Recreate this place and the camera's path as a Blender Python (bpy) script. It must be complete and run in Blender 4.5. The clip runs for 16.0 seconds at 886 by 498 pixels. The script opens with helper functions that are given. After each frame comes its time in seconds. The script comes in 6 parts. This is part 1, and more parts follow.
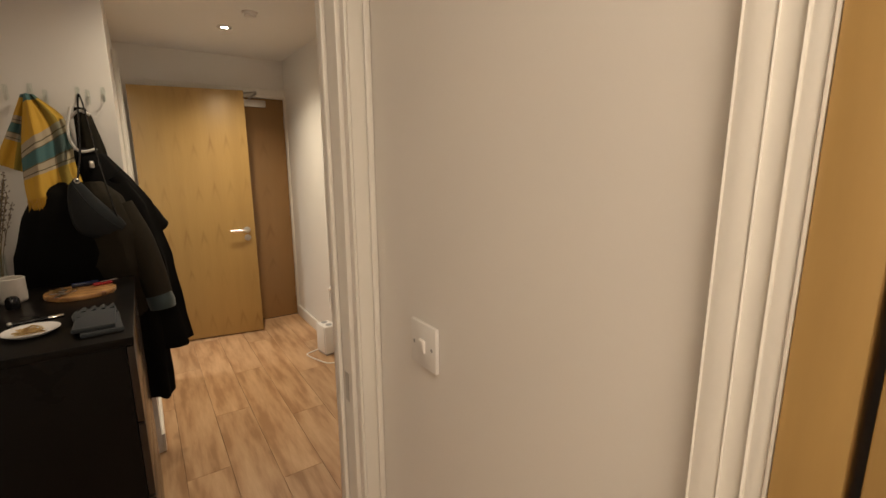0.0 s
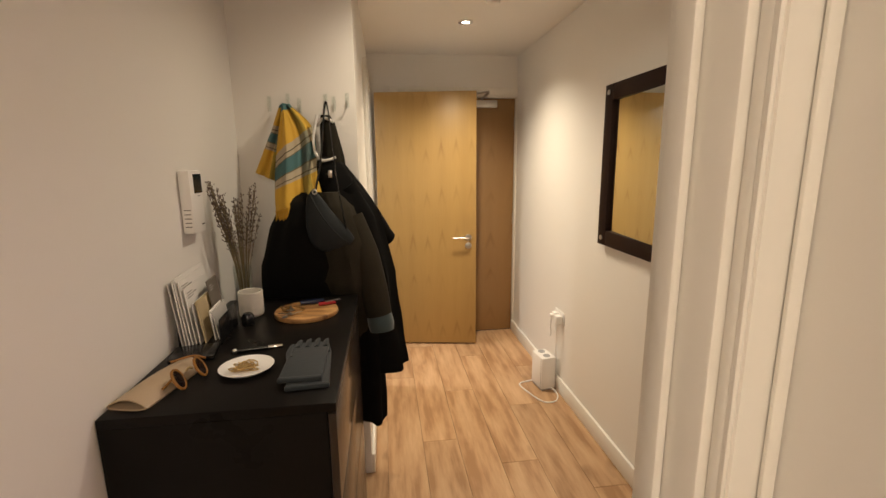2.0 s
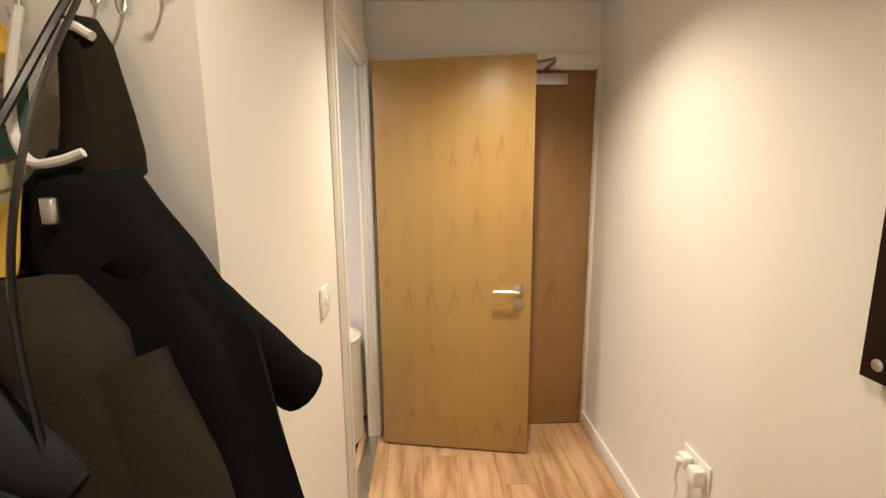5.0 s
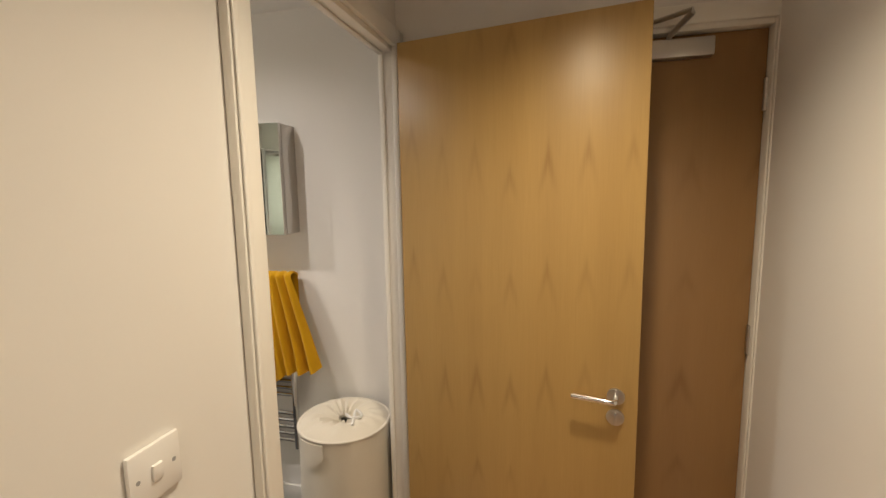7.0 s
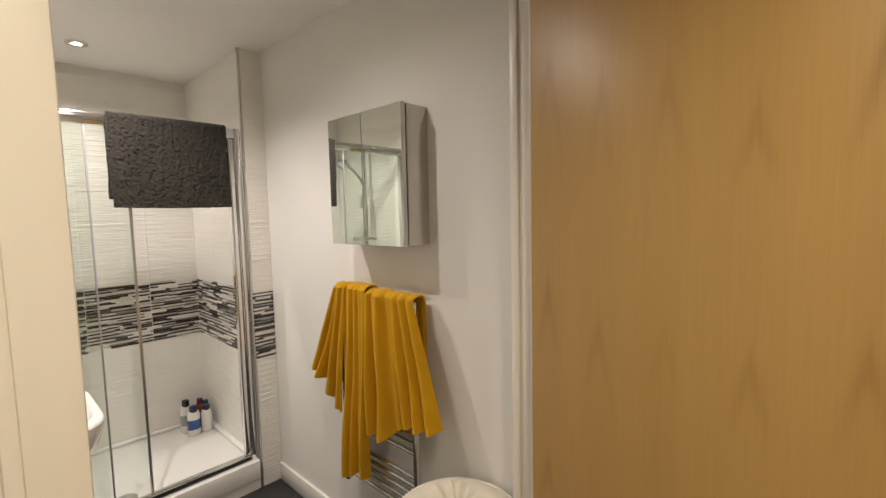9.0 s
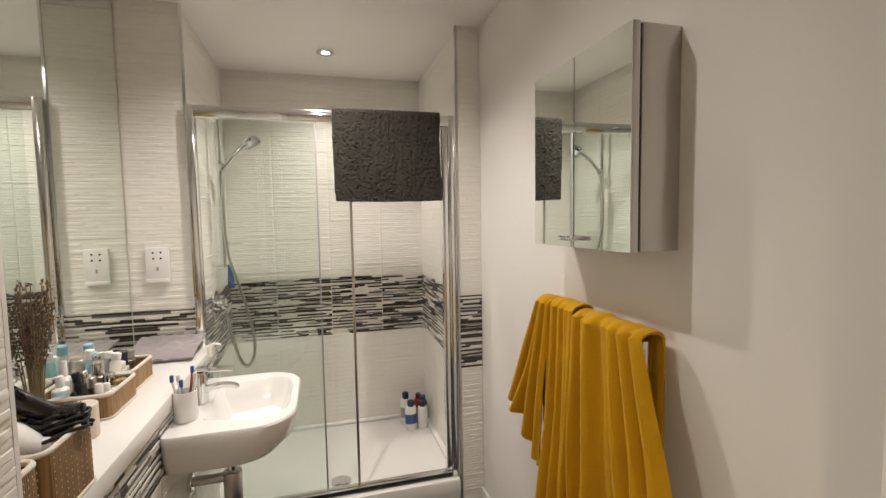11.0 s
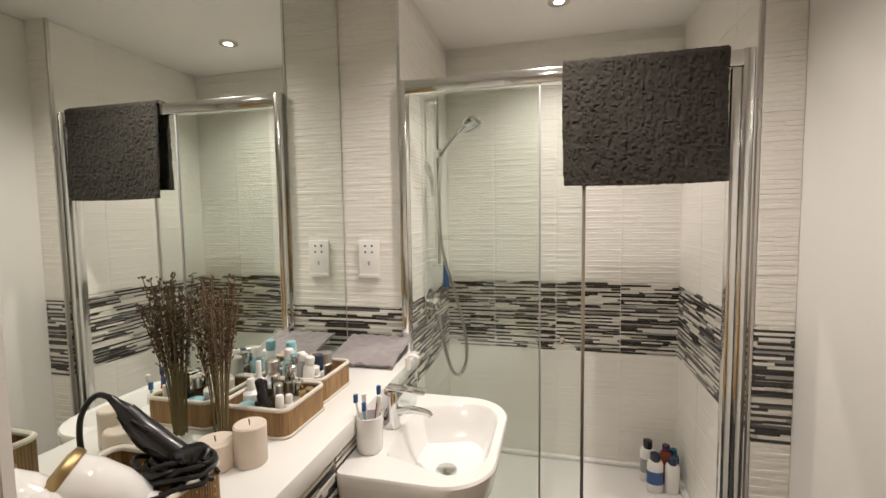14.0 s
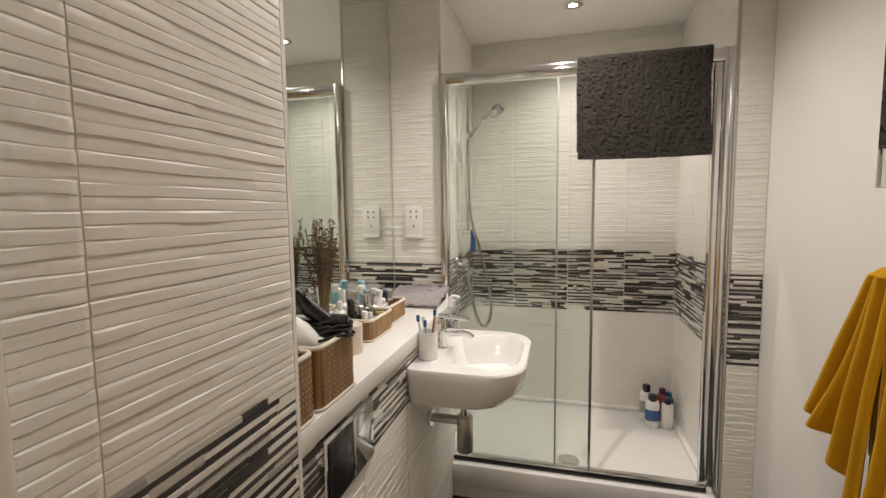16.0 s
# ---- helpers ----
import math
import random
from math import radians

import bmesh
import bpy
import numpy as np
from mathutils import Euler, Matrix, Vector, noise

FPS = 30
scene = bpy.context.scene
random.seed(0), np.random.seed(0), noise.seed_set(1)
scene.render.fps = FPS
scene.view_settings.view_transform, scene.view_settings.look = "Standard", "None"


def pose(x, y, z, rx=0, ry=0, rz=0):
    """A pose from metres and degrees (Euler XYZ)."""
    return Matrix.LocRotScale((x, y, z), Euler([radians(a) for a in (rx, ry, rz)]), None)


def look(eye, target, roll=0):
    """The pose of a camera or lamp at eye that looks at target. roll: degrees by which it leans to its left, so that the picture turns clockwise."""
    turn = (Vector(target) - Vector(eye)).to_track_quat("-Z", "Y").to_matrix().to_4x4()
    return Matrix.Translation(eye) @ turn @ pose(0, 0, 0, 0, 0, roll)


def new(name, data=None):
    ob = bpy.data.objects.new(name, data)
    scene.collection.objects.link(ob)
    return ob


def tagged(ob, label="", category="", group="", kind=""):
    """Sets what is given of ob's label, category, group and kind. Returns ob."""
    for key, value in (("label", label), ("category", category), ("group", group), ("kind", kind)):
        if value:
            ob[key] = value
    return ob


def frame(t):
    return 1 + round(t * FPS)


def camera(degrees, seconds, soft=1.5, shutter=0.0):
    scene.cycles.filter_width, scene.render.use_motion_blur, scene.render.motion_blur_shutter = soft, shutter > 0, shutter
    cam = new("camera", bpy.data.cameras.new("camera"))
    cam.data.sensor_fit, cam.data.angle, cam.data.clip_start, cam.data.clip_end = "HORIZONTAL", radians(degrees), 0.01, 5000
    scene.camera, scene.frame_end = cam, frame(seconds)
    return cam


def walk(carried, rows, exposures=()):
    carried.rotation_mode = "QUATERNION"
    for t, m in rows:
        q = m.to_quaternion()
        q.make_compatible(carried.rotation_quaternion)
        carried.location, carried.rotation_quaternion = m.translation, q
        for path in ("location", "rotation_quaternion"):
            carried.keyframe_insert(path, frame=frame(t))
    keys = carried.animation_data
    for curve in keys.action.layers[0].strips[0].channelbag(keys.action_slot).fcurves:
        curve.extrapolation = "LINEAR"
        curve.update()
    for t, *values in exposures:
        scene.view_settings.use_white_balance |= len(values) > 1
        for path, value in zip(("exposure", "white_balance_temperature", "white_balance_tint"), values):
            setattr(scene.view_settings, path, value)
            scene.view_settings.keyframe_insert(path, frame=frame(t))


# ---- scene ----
cam = camera(90.1, 16.0)
PATH = [
    (0, (-0.216, 0.101, 1.472), (0.888, 1.724, 1.086), -0.3),
    (0.5, (-0.135, 0.257, 1.498), (0.7, 2.033, 1.112), -0.7),
    (1, (-0.147, 0.331, 1.496), (0.429, 2.208, 1.112), -0.5),
    (1.5, (-0.139, 0.443, 1.51), (0.232, 2.371, 1.129), -0.6),
    (2, (-0.156, 0.64, 1.506), (0.096, 2.587, 1.126), -0.6),
    (2.5, (-0.165, 0.88, 1.483), (0.022, 2.834, 1.103), -0.5),
    (3, (-0.169, 1.081, 1.482), (-0.015, 3.039, 1.105), -0.6),
    (3.2, (-0.165, 1.148, 1.492), (-0.027, 3.105, 1.103), -0.5),
    (3.5, (-0.17, 1.258, 1.489), (-0.034, 3.219, 1.117), -0.7),
    (4, (-0.14, 1.43, 1.491), (-0.017, 3.393, 1.125), -0.6),
    (4.5, (-0.036, 1.714, 1.495), (0.07, 3.68, 1.143), -0.5),
    (4.7, (-0.001, 1.815, 1.5), (0.093, 3.783, 1.153), -0.5),
    (7, (0.315, 2.745, 1.542), (-0.175, 4.665, 1.288), -1.0),
    (7.5, (0.314, 2.941, 1.516), (-0.382, 4.805, 1.309), -0.8),
    (8, (0.317, 3.134, 1.532), (-0.628, 4.882, 1.311), -0.7),
    (8.2, (0.314, 3.205, 1.522), (-0.717, 4.905, 1.311), -0.9),
    (10.3, (0.122, 3.705, 1.457), (-1.677, 4.567, 1.316), -1.0),
    (10.5, (0.085, 3.73, 1.455), (-1.759, 4.493, 1.311), -1.0),
    (11, (-0.036, 3.808, 1.449), (-1.961, 4.335, 1.312), -1.0),
    (11.5, (-0.195, 3.839, 1.453), (-2.162, 4.168, 1.31), -1.0),
    (12, (-0.307, 3.89, 1.455), (-2.3, 3.973, 1.314), -1.0),
    (12.5, (-0.398, 3.891, 1.451), (-2.389, 3.753, 1.315), -0.9),
    (13, (-0.473, 3.892, 1.431), (-2.445, 3.577, 1.312), -0.9),
    (13.5, (-0.516, 3.859, 1.432), (-2.468, 3.441, 1.302), -0.8),
    (14, (-0.519, 3.842, 1.434), (-2.454, 3.357, 1.293), -0.8),
    (14.5, (-0.465, 3.823, 1.404), (-2.393, 3.309, 1.27), -0.7),
    (15, (-0.364, 3.836, 1.374), (-2.282, 3.285, 1.239), -0.4),
    (15.5, (-0.253, 3.826, 1.34), (-2.175, 3.29, 1.201), -0.5),
    (16, (-0.144, 3.809, 1.335), (-2.069, 3.298, 1.16), -0.7),
]
EXPOSURES = [(0.0, 0.16), (0.5, 0.6), (1.0, 0.56), (1.5, 0.58), (2.0, 0.62), (3.0, 0.76), (4.6, 0.76), (7.0, 0.1), (8.0, 0.0), (10.4, -0.18), (13.0, -0.2), (16.0, -0.32)]
walk(cam, [(t, look(eye, target, roll)) for t, eye, target, roll in PATH], EXPOSURES)

# ---- world and light ----
world = bpy.data.worlds.new("world")
scene.world = world
world.use_nodes = True
world.node_tree.nodes["Background"].inputs[0].default_value = (1.0, 0.86, 0.72, 1)
world.node_tree.nodes["Background"].inputs[1].default_value = 0.02

HALL_CEIL, BATH_CEIL = 2.36, 2.34
WARM, BATHWARM = (1.0, 0.85, 0.63), (1.0, 0.905, 0.835)


def downlight_lamp(x, y, z, watts, colour, angle=150, blend=1.0, soft=0.02):
    data = bpy.data.lights.new("downlight_lamp", "SPOT")
    data.energy, data.color, data.shadow_soft_size = watts, colour, soft
    data.spot_size, data.spot_blend = radians(angle), blend
    ob = new("downlight_lamp", data)
    ob.matrix_world = pose(x, y, z)
    return ob


def room_lamp(x, y, z, sx, sy, watts, colour, rx=0, ry=0, rz=0):
    data = bpy.data.lights.new("room_lamp", "AREA")
    data.shape, data.size, data.size_y = "RECTANGLE", sx, sy
    data.energy, data.color = watts, colour
    ob = new("room_lamp", data)
    ob.matrix_world = pose(x, y, z, rx, ry, rz)
    return ob


SPOTS = [(0.37, 3.52, HALL_CEIL, 66, WARM, 130), (0.10, 2.32, HALL_CEIL, 27, WARM, 150),
         (-2.51, 3.86, BATH_CEIL, 42, BATHWARM, 136), (-1.74, 3.78, BATH_CEIL, 62, BATHWARM, 138),
         (-1.04, 3.78, BATH_CEIL, 27, BATHWARM, 160)]
for sx_, sy_, sz_, sw_, sc_, sa_ in SPOTS:
    downlight_lamp(sx_, sy_, sz_ - 0.025, sw_, sc_, sa_, 1.0, 0.04 if sc_ is WARM else 0.02)
# unseen area lamps, added for the light of the start room and the side room
room_lamp(-0.3, -0.5, 2.3, 0.6, 0.6, 15, (1.0, 0.83, 0.64))
room_lamp(2.0, 1.9, 2.3, 0.5, 0.5, 10, (1.0, 0.78, 0.82))

# ---- materials ----


def node(nt, kind, **values):
    n = nt.nodes.new(kind)
    for k, v in values.items():
        if k in n.inputs:
            n.inputs[k].default_value = v
    return n


def start_material(name, rough=0.5, metal=0.0, coat=0.0):
    m = bpy.data.materials.new(name)
    m.use_nodes = True
    b = m.node_tree.nodes["Principled BSDF"]
    b.inputs["Roughness"].default_value = rough
    b.inputs["Metallic"].default_value = metal
    b.inputs["Coat Weight"].default_value = coat
    return m, m.node_tree, b


def mix_colour(nt, fac, a, b, mode="MIX"):
    n = nt.nodes.new("ShaderNodeMix")
    n.data_type, n.blend_type = "RGBA", mode
    for sock, val in ((n.inputs[0], fac), (n.inputs[6], a), (n.inputs[7], b)):
        if isinstance(val, bpy.types.NodeSocket):
            nt.links.new(val, sock)
        elif isinstance(val, (tuple, list)):
            sock.default_value = (*val[:3], 1)
        else:
            sock.default_value = val
    return n.outputs[2]


def math_node(nt, op, a, b=0.0):
    n = nt.nodes.new("ShaderNodeMath")
    n.operation = op
    for sock, val in ((n.inputs[0], a), (n.inputs[1], b)):
        if isinstance(val, bpy.types.NodeSocket):
            nt.links.new(val, sock)
        else:
            sock.default_value = val
    return n.outputs[0]


def noise_out(nt, vec, scale, detail=4.0, rough=0.55, stretch=None):
    if stretch:
        mp = nt.nodes.new("ShaderNodeMapping")
        mp.inputs["Scale"].default_value = stretch
        nt.links.new(vec, mp.inputs[0])
        vec = mp.outputs[0]
    n = node(nt, "ShaderNodeTexNoise", Scale=scale, Detail=detail, Roughness=rough)
    nt.links.new(vec, n.inputs["Vector"])
    return n.outputs[0]


def position(nt):
    return nt.nodes.new("ShaderNodeNewGeometry").outputs["Position"]


def ramp_out(nt, fac, stops, hard=False):
    r = nt.nodes.new("ShaderNodeValToRGB")
    if hard:
        r.color_ramp.interpolation = "CONSTANT"
    while len(r.color_ramp.elements) < len(stops):
        r.color_ramp.elements.new(0.5)
    for e, (p, c) in zip(r.color_ramp.elements, stops):
        e.position, e.color = p, (*c, 1)
    nt.links.new(fac, r.inputs[0])
    return r.outputs[0]


def bump(nt, b, height, strength=0.2, distance=0.002):
    n = node(nt, "ShaderNodeBump", Strength=strength, Distance=distance)
    nt.links.new(height, n.inputs["Height"])
    nt.links.new(n.outputs[0], b.inputs["Normal"])


def surface(name, base, rough=0.5, metal=0.0, vary=0.08, coarse=3.0, fine=120.0, relief=0.15, depth=0.001, coat=0.0):
    """A material of one colour with stains at a coarse scale, grain at a fine one, and a fine relief."""
    m, nt, b = start_material(name, rough, metal, coat)
    p = position(nt)
    c1, c2 = noise_out(nt, p, coarse), noise_out(nt, p, fine)
    dark = tuple(c * (1 - vary) for c in base)
    light = tuple(min(1.0, c * (1 + vary)) for c in base)
    mixed = mix_colour(nt, math_node(nt, "ADD", math_node(nt, "MULTIPLY", c1, 0.7), math_node(nt, "MULTIPLY", c2, 0.3)), dark, light)
    nt.links.new(mixed, b.inputs["Base Color"])
    rr = math_node(nt, "ADD", math_node(nt, "MULTIPLY", c1, 0.16), max(0.0, rough - 0.08))
    nt.links.new(rr, b.inputs["Roughness"])
    if relief:
        bump(nt, b, c2, relief, depth)
    return m


def glass_material(name, tint=(0.95, 0.98, 0.96), rough=0.02):
    m, nt, b = start_material(name, rough)
    b.inputs["Base Color"].default_value = (*tint, 1)
    b.inputs["Transmission Weight"].default_value = 1.0
    b.inputs["IOR"].default_value = 1.45
    return m


def pane_material(name, tint):
    m, nt, b = start_material(name, 0.02)
    out = [n for n in nt.nodes if n.type == "OUTPUT_MATERIAL"][0]
    tr = nt.nodes.new("ShaderNodeBsdfTransparent")
    tr.inputs[0].default_value = (*tint, 1)
    gl = nt.nodes.new("ShaderNodeBsdfGlossy")
    gl.inputs["Roughness"].default_value = 0.015
    fr = nt.nodes.new("ShaderNodeLayerWeight").outputs["Facing"]
    mx = nt.nodes.new("ShaderNodeMixShader")
    nt.links.new(math_node(nt, "ADD", math_node(nt, "MULTIPLY", math_node(nt, "POWER", fr, 5.0), 0.8), 0.025), mx.inputs[0])
    nt.links.new(tr.outputs[0], mx.inputs[1])
    nt.links.new(gl.outputs[0], mx.inputs[2])
    nt.links.new(mx.outputs[0], out.inputs[0])
    return m


def mirror_material(name, tint):
    m, nt, b = start_material(name, 0.012, 1.0)
    b.inputs["Base Color"].default_value = (*tint, 1)
    return m


def veneer(name, light, dark, leaf=0.118, gloss=0.38):
    """Oak or cherry veneer: leaves side by side with cathedral arches up the door."""
    m, nt, b = start_material(name, gloss)
    tc = nt.nodes.new("ShaderNodeTexCoord").outputs["Object"]
    sep = nt.nodes.new("ShaderNodeSeparateXYZ")
    nt.links.new(tc, sep.inputs[0])
    wob = noise_out(nt, tc, 1.6, 2.0, 0.5, (1, 1, 0.5))
    across = math_node(nt, "ADD", sep.outputs[0], math_node(nt, "MULTIPLY", wob, 0.03))
    cell = math_node(nt, "DIVIDE", across, leaf)
    u = math_node(nt, "ABSOLUTE", math_node(nt, "SUBTRACT", math_node(nt, "FRACT", cell), 0.5))
    lift = math_node(nt, "MULTIPLY", math_node(nt, "SINE", math_node(nt, "MULTIPLY", math_node(nt, "FLOOR", cell), 2.4)), 0.02)
    rise = math_node(nt, "ADD", math_node(nt, "ADD", sep.outputs[2], lift), math_node(nt, "MULTIPLY", u, 0.42))
    ring = math_node(nt, "SINE", math_node(nt, "MULTIPLY", math_node(nt, "ADD", rise, math_node(nt, "MULTIPLY", wob, 0.55)), 17.0))
    ring = math_node(nt, "POWER", math_node(nt, "MAXIMUM", ring, 0.0), 5.0)
    tip = math_node(nt, "MAXIMUM", math_node(nt, "SUBTRACT", 1.0, math_node(nt, "MULTIPLY", u, 3.4)), 0.0)
    patch = noise_out(nt, tc, 2.0, 2.0, 0.5, (1.2, 1, 1.6))
    fleck = noise_out(nt, tc, 90.0, 3.0, 0.6, (4, 1, 0.1))
    ring = math_node(nt, "MULTIPLY", math_node(nt, "MULTIPLY", ring, tip), math_node(nt, "MULTIPLY", math_node(nt, "MAXIMUM", math_node(nt, "SUBTRACT", patch, 0.3), 0.0), math_node(nt, "ADD", math_node(nt, "MULTIPLY", fleck, 4.0), 1.0)))
    grain = noise_out(nt, tc, 60.0, 4.0, 0.6, (6, 1, 0.12))
    broad = noise_out(nt, tc, 4.0, 3.0, 0.5, (3, 1, 0.15))
    fac = math_node(nt, "ADD", math_node(nt, "MULTIPLY", ring, 0.40), math_node(nt, "ADD", math_node(nt, "MULTIPLY", grain, 0.3), math_node(nt, "MULTIPLY", broad, 0.35)))
    nt.links.new(ramp_out(nt, fac, [(0.15, light), (0.95, dark)]), b.inputs["Base Color"])
    bump(nt, b, grain, 0.08, 0.0006)
    return m


def plank_material(name):
    m, nt, b = start_material(name, 0.36)
    p = position(nt)
    rnd = nt.nodes.new("ShaderNodeObjectInfo").outputs["Random"]
    shift = nt.nodes.new("ShaderNodeCombineXYZ")
    nt.links.new(math_node(nt, "MULTIPLY", rnd, 7.0), shift.inputs[0])
    nt.links.new(math_node(nt, "MULTIPLY", rnd, 31.0), shift.inputs[1])
    add = nt.nodes.new("ShaderNodeVectorMath")
    nt.links.new(p, add.inputs[0])
    nt.links.new(shift.outputs[0], add.inputs[1])
    v = add.outputs[0]
    streak = noise_out(nt, v, 5.0, 5.0, 0.55, (3.2, 0.42, 1))
    grain = noise_out(nt, v, 30.0, 4.0, 0.6, (7, 0.35, 1))
    knot = noise_out(nt, v, 4.0, 2.0, 0.5, (1.6, 0.7, 1))
    base = ramp_out(nt, streak, [(0.34, (0.66, 0.45, 0.27)), (0.5, (0.54, 0.345, 0.195)), (0.62, (0.37, 0.21, 0.105))])
    base = mix_colour(nt, math_node(nt, "MULTIPLY", grain, 0.35), base, (0.30, 0.17, 0.085))
    spot = ramp_out(nt, knot, [(0.66, (0, 0, 0)), (0.74, (1, 1, 1))])
    base = mix_colour(nt, math_node(nt, "MULTIPLY", spot, 0.5), base, (0.20, 0.105, 0.05))
    tone = ramp_out(nt, rnd, [(0.0, (0.88, 0.86, 0.84)), (1.0, (1.1, 1.08, 1.06))])
    base = mix_colour(nt, 1.0, base, tone, "MULTIPLY")
    nt.links.new(base, b.inputs["Base Color"])
    bump(nt, b, grain, 0.12, 0.0006)
    return m


def tile_material(name):
    m, nt, b = start_material(name, 0.40)
    p = position(nt)
    rnd = nt.nodes.new("ShaderNodeObjectInfo").outputs["Random"]
    st = noise_out(nt, p, 8.0, 3.0, 0.5, (0.4, 0.4, 4))
    base = mix_colour(nt, st, (0.80, 0.77, 0.71), (0.87, 0.85, 0.80))
    base = mix_colour(nt, 1.0, base, ramp_out(nt, rnd, [(0, (0.97, 0.97, 0.97)), (1, (1, 1, 1))]), "MULTIPLY")
    nt.links.new(base, b.inputs["Base Color"])
    bump(nt, b, noise_out(nt, p, 40.0, 3.0, 0.5, (0.25, 0.25, 3.0)), 0.35, 0.002)
    return m


def mosaic_material(name, stops):
    m, nt, b = start_material(name, 0.28)
    rnd = nt.nodes.new("ShaderNodeNewGeometry").outputs["Random Per Island"]
    base = ramp_out(nt, rnd, stops, hard=True)
    p = position(nt)
    base = mix_colour(nt, math_node(nt, "MULTIPLY", noise_out(nt, p, 60.0), 0.14), base, (0.30, 0.29, 0.28))
    nt.links.new(base, b.inputs["Base Color"])
    bump(nt, b, noise_out(nt, p, 140.0, 3.0, 0.5, (0.3, 0.3, 3.0)), 0.2, 0.001)
    return m


def rush_material(name, light, dark):
    """Woven seagrass or bamboo: fine upright canes."""
    m, nt, b = start_material(name, 0.6)
    p = position(nt)
    sep = nt.nodes.new("ShaderNodeSeparateXYZ")
    nt.links.new(p, sep.inputs[0])
    along = math_node(nt, "ADD", sep.outputs[0], sep.outputs[1])
    cane = math_node(nt, "SINE", math_node(nt, "MULTIPLY", along, 1250.0))
    big = noise_out(nt, p, 60.0, 3.0, 0.5, (1, 1, 0.12))
    fac = math_node(nt, "ADD", math_node(nt, "MULTIPLY", cane, 0.14), big)
    nt.links.new(ramp_out(nt, fac, [(0.3, dark), (0.75, light)]), b.inputs["Base Color"])
    bump(nt, b, cane, 0.4, 0.001)
    return m


def cloth_material(name, base, vary=0.25, weave=900.0, rough=0.92, sheen=0.3):
    m, nt, b = start_material(name, rough)
    p = position(nt)
    c1, c2 = noise_out(nt, p, 9.0), noise_out(nt, p, weave * 0.35, 2.0)
    fac = math_node(nt, "ADD", math_node(nt, "MULTIPLY", c1, 0.5), math_node(nt, "MULTIPLY", c2, 0.5))
    nt.links.new(mix_colour(nt, fac, tuple(c * (1 - vary) for c in base), tuple(c * (1 + vary) for c in base)), b.inputs["Base Color"])
    b.inputs["Sheen Weight"].default_value = sheen
    b.inputs["Specular IOR Level"].default_value = 0.12
    bump(nt, b, c2, 0.4, 0.0015)
    return m


def plaid_material(name):
    m, nt, b = start_material(name, 0.95)
    uv = nt.nodes.new("ShaderNodeTexCoord").outputs["UV"]
    sep = nt.nodes.new("ShaderNodeSeparateXYZ")
    nt.links.new(uv, sep.inputs[0])
    yel, teal, grey, dk = (0.62, 0.36, 0.03), (0.012, 0.13, 0.165), (0.42, 0.36, 0.27), (0.10, 0.09, 0.06)
    rows = ramp_out(nt, sep.outputs[1], [(0.0, teal), (0.05, yel), (0.30, grey), (0.355, dk), (0.365, grey), (0.40, dk), (0.41, teal), (0.53, dk),
                                         (0.54, grey), (0.60, dk), (0.61, grey), (0.64, yel)], hard=True)
    cols = ramp_out(nt, sep.outputs[0], [(0.0, (1, 1, 1)), (0.66, (0.42, 0.52, 0.55)), (0.86, (0.86, 0.9, 0.8))], hard=True)
    base = mix_colour(nt, 1.0, rows, cols, "MULTIPLY")
    wv = noise_out(nt, position(nt), 500.0, 2.0)
    base = mix_colour(nt, math_node(nt, "MULTIPLY", wv, 0.35), base, (0.30, 0.22, 0.10))
    nt.links.new(base, b.inputs["Base Color"])
    bump(nt, b, wv, 0.4, 0.001)
    return m



def grained(name, light, dark):
    """Oiled hardwood with wavy dark streaks along x."""
    m, nt, b = start_material(name, 0.33)
    p = position(nt)
    streak = noise_out(nt, p, 14.0, 5.0, 0.6, (0.7, 3.4, 1))
    fine_ = noise_out(nt, p, 120.0, 3.0, 0.6, (0.3, 4, 1))
    fac = math_node(nt, "ADD", math_node(nt, "MULTIPLY", streak, 0.8), math_node(nt, "MULTIPLY", fine_, 0.2))
    nt.links.new(ramp_out(nt, fac, [(0.40, light), (0.52, tuple((a + c) / 2 for a, c in zip(light, dark))), (0.64, dark)]), b.inputs["Base Color"])
    return m


M_WALL = surface("wall_paint", (0.80, 0.775, 0.735), 0.62, vary=0.025, coarse=1.3, fine=220, relief=0.06)
M_CEIL = surface("ceiling_paint", (0.83, 0.81, 0.78), 0.75, vary=0.02, coarse=1.0, fine=200, relief=0.05)
M_TRIM = surface("trim_gloss_paint", (0.82, 0.795, 0.74), 0.33, vary=0.03, coarse=4, fine=90, relief=0.05)
M_OAK = veneer("oak_veneer", (0.455, 0.292, 0.102), (0.25, 0.135, 0.040))
M_CHERRY = veneer("brown_veneer", (0.34, 0.195, 0.078), (0.19, 0.095, 0.034), 0.2)
M_PLANK = plank_material("laminate_planks")
M_SUB = surface("floor_joint", (0.22, 0.135, 0.075), 0.8)
M_TILE = tile_material("cream_relief_tile")
M_GROUT = surface("pale_grout", (0.86, 0.83, 0.77), 0.85, vary=0.08, fine=300)
M_MOSAIC = mosaic_material("slate_strip_mosaic", [(0.0, (0.014, 0.011, 0.010)), (0.55, (0.035, 0.030, 0.027)), (0.78, (0.12, 0.115, 0.11)), (0.90, (0.27, 0.26, 0.25)), (0.96, (0.70, 0.67, 0.61))])
M_MOSAICW = mosaic_material("pale_strip_mosaic", [(0.0, (0.82, 0.79, 0.72)), (0.60, (0.56, 0.54, 0.50)), (0.74, (0.33, 0.32, 0.31)), (0.86, (0.13, 0.125, 0.12)), (0.92, (0.02, 0.017, 0.015))])
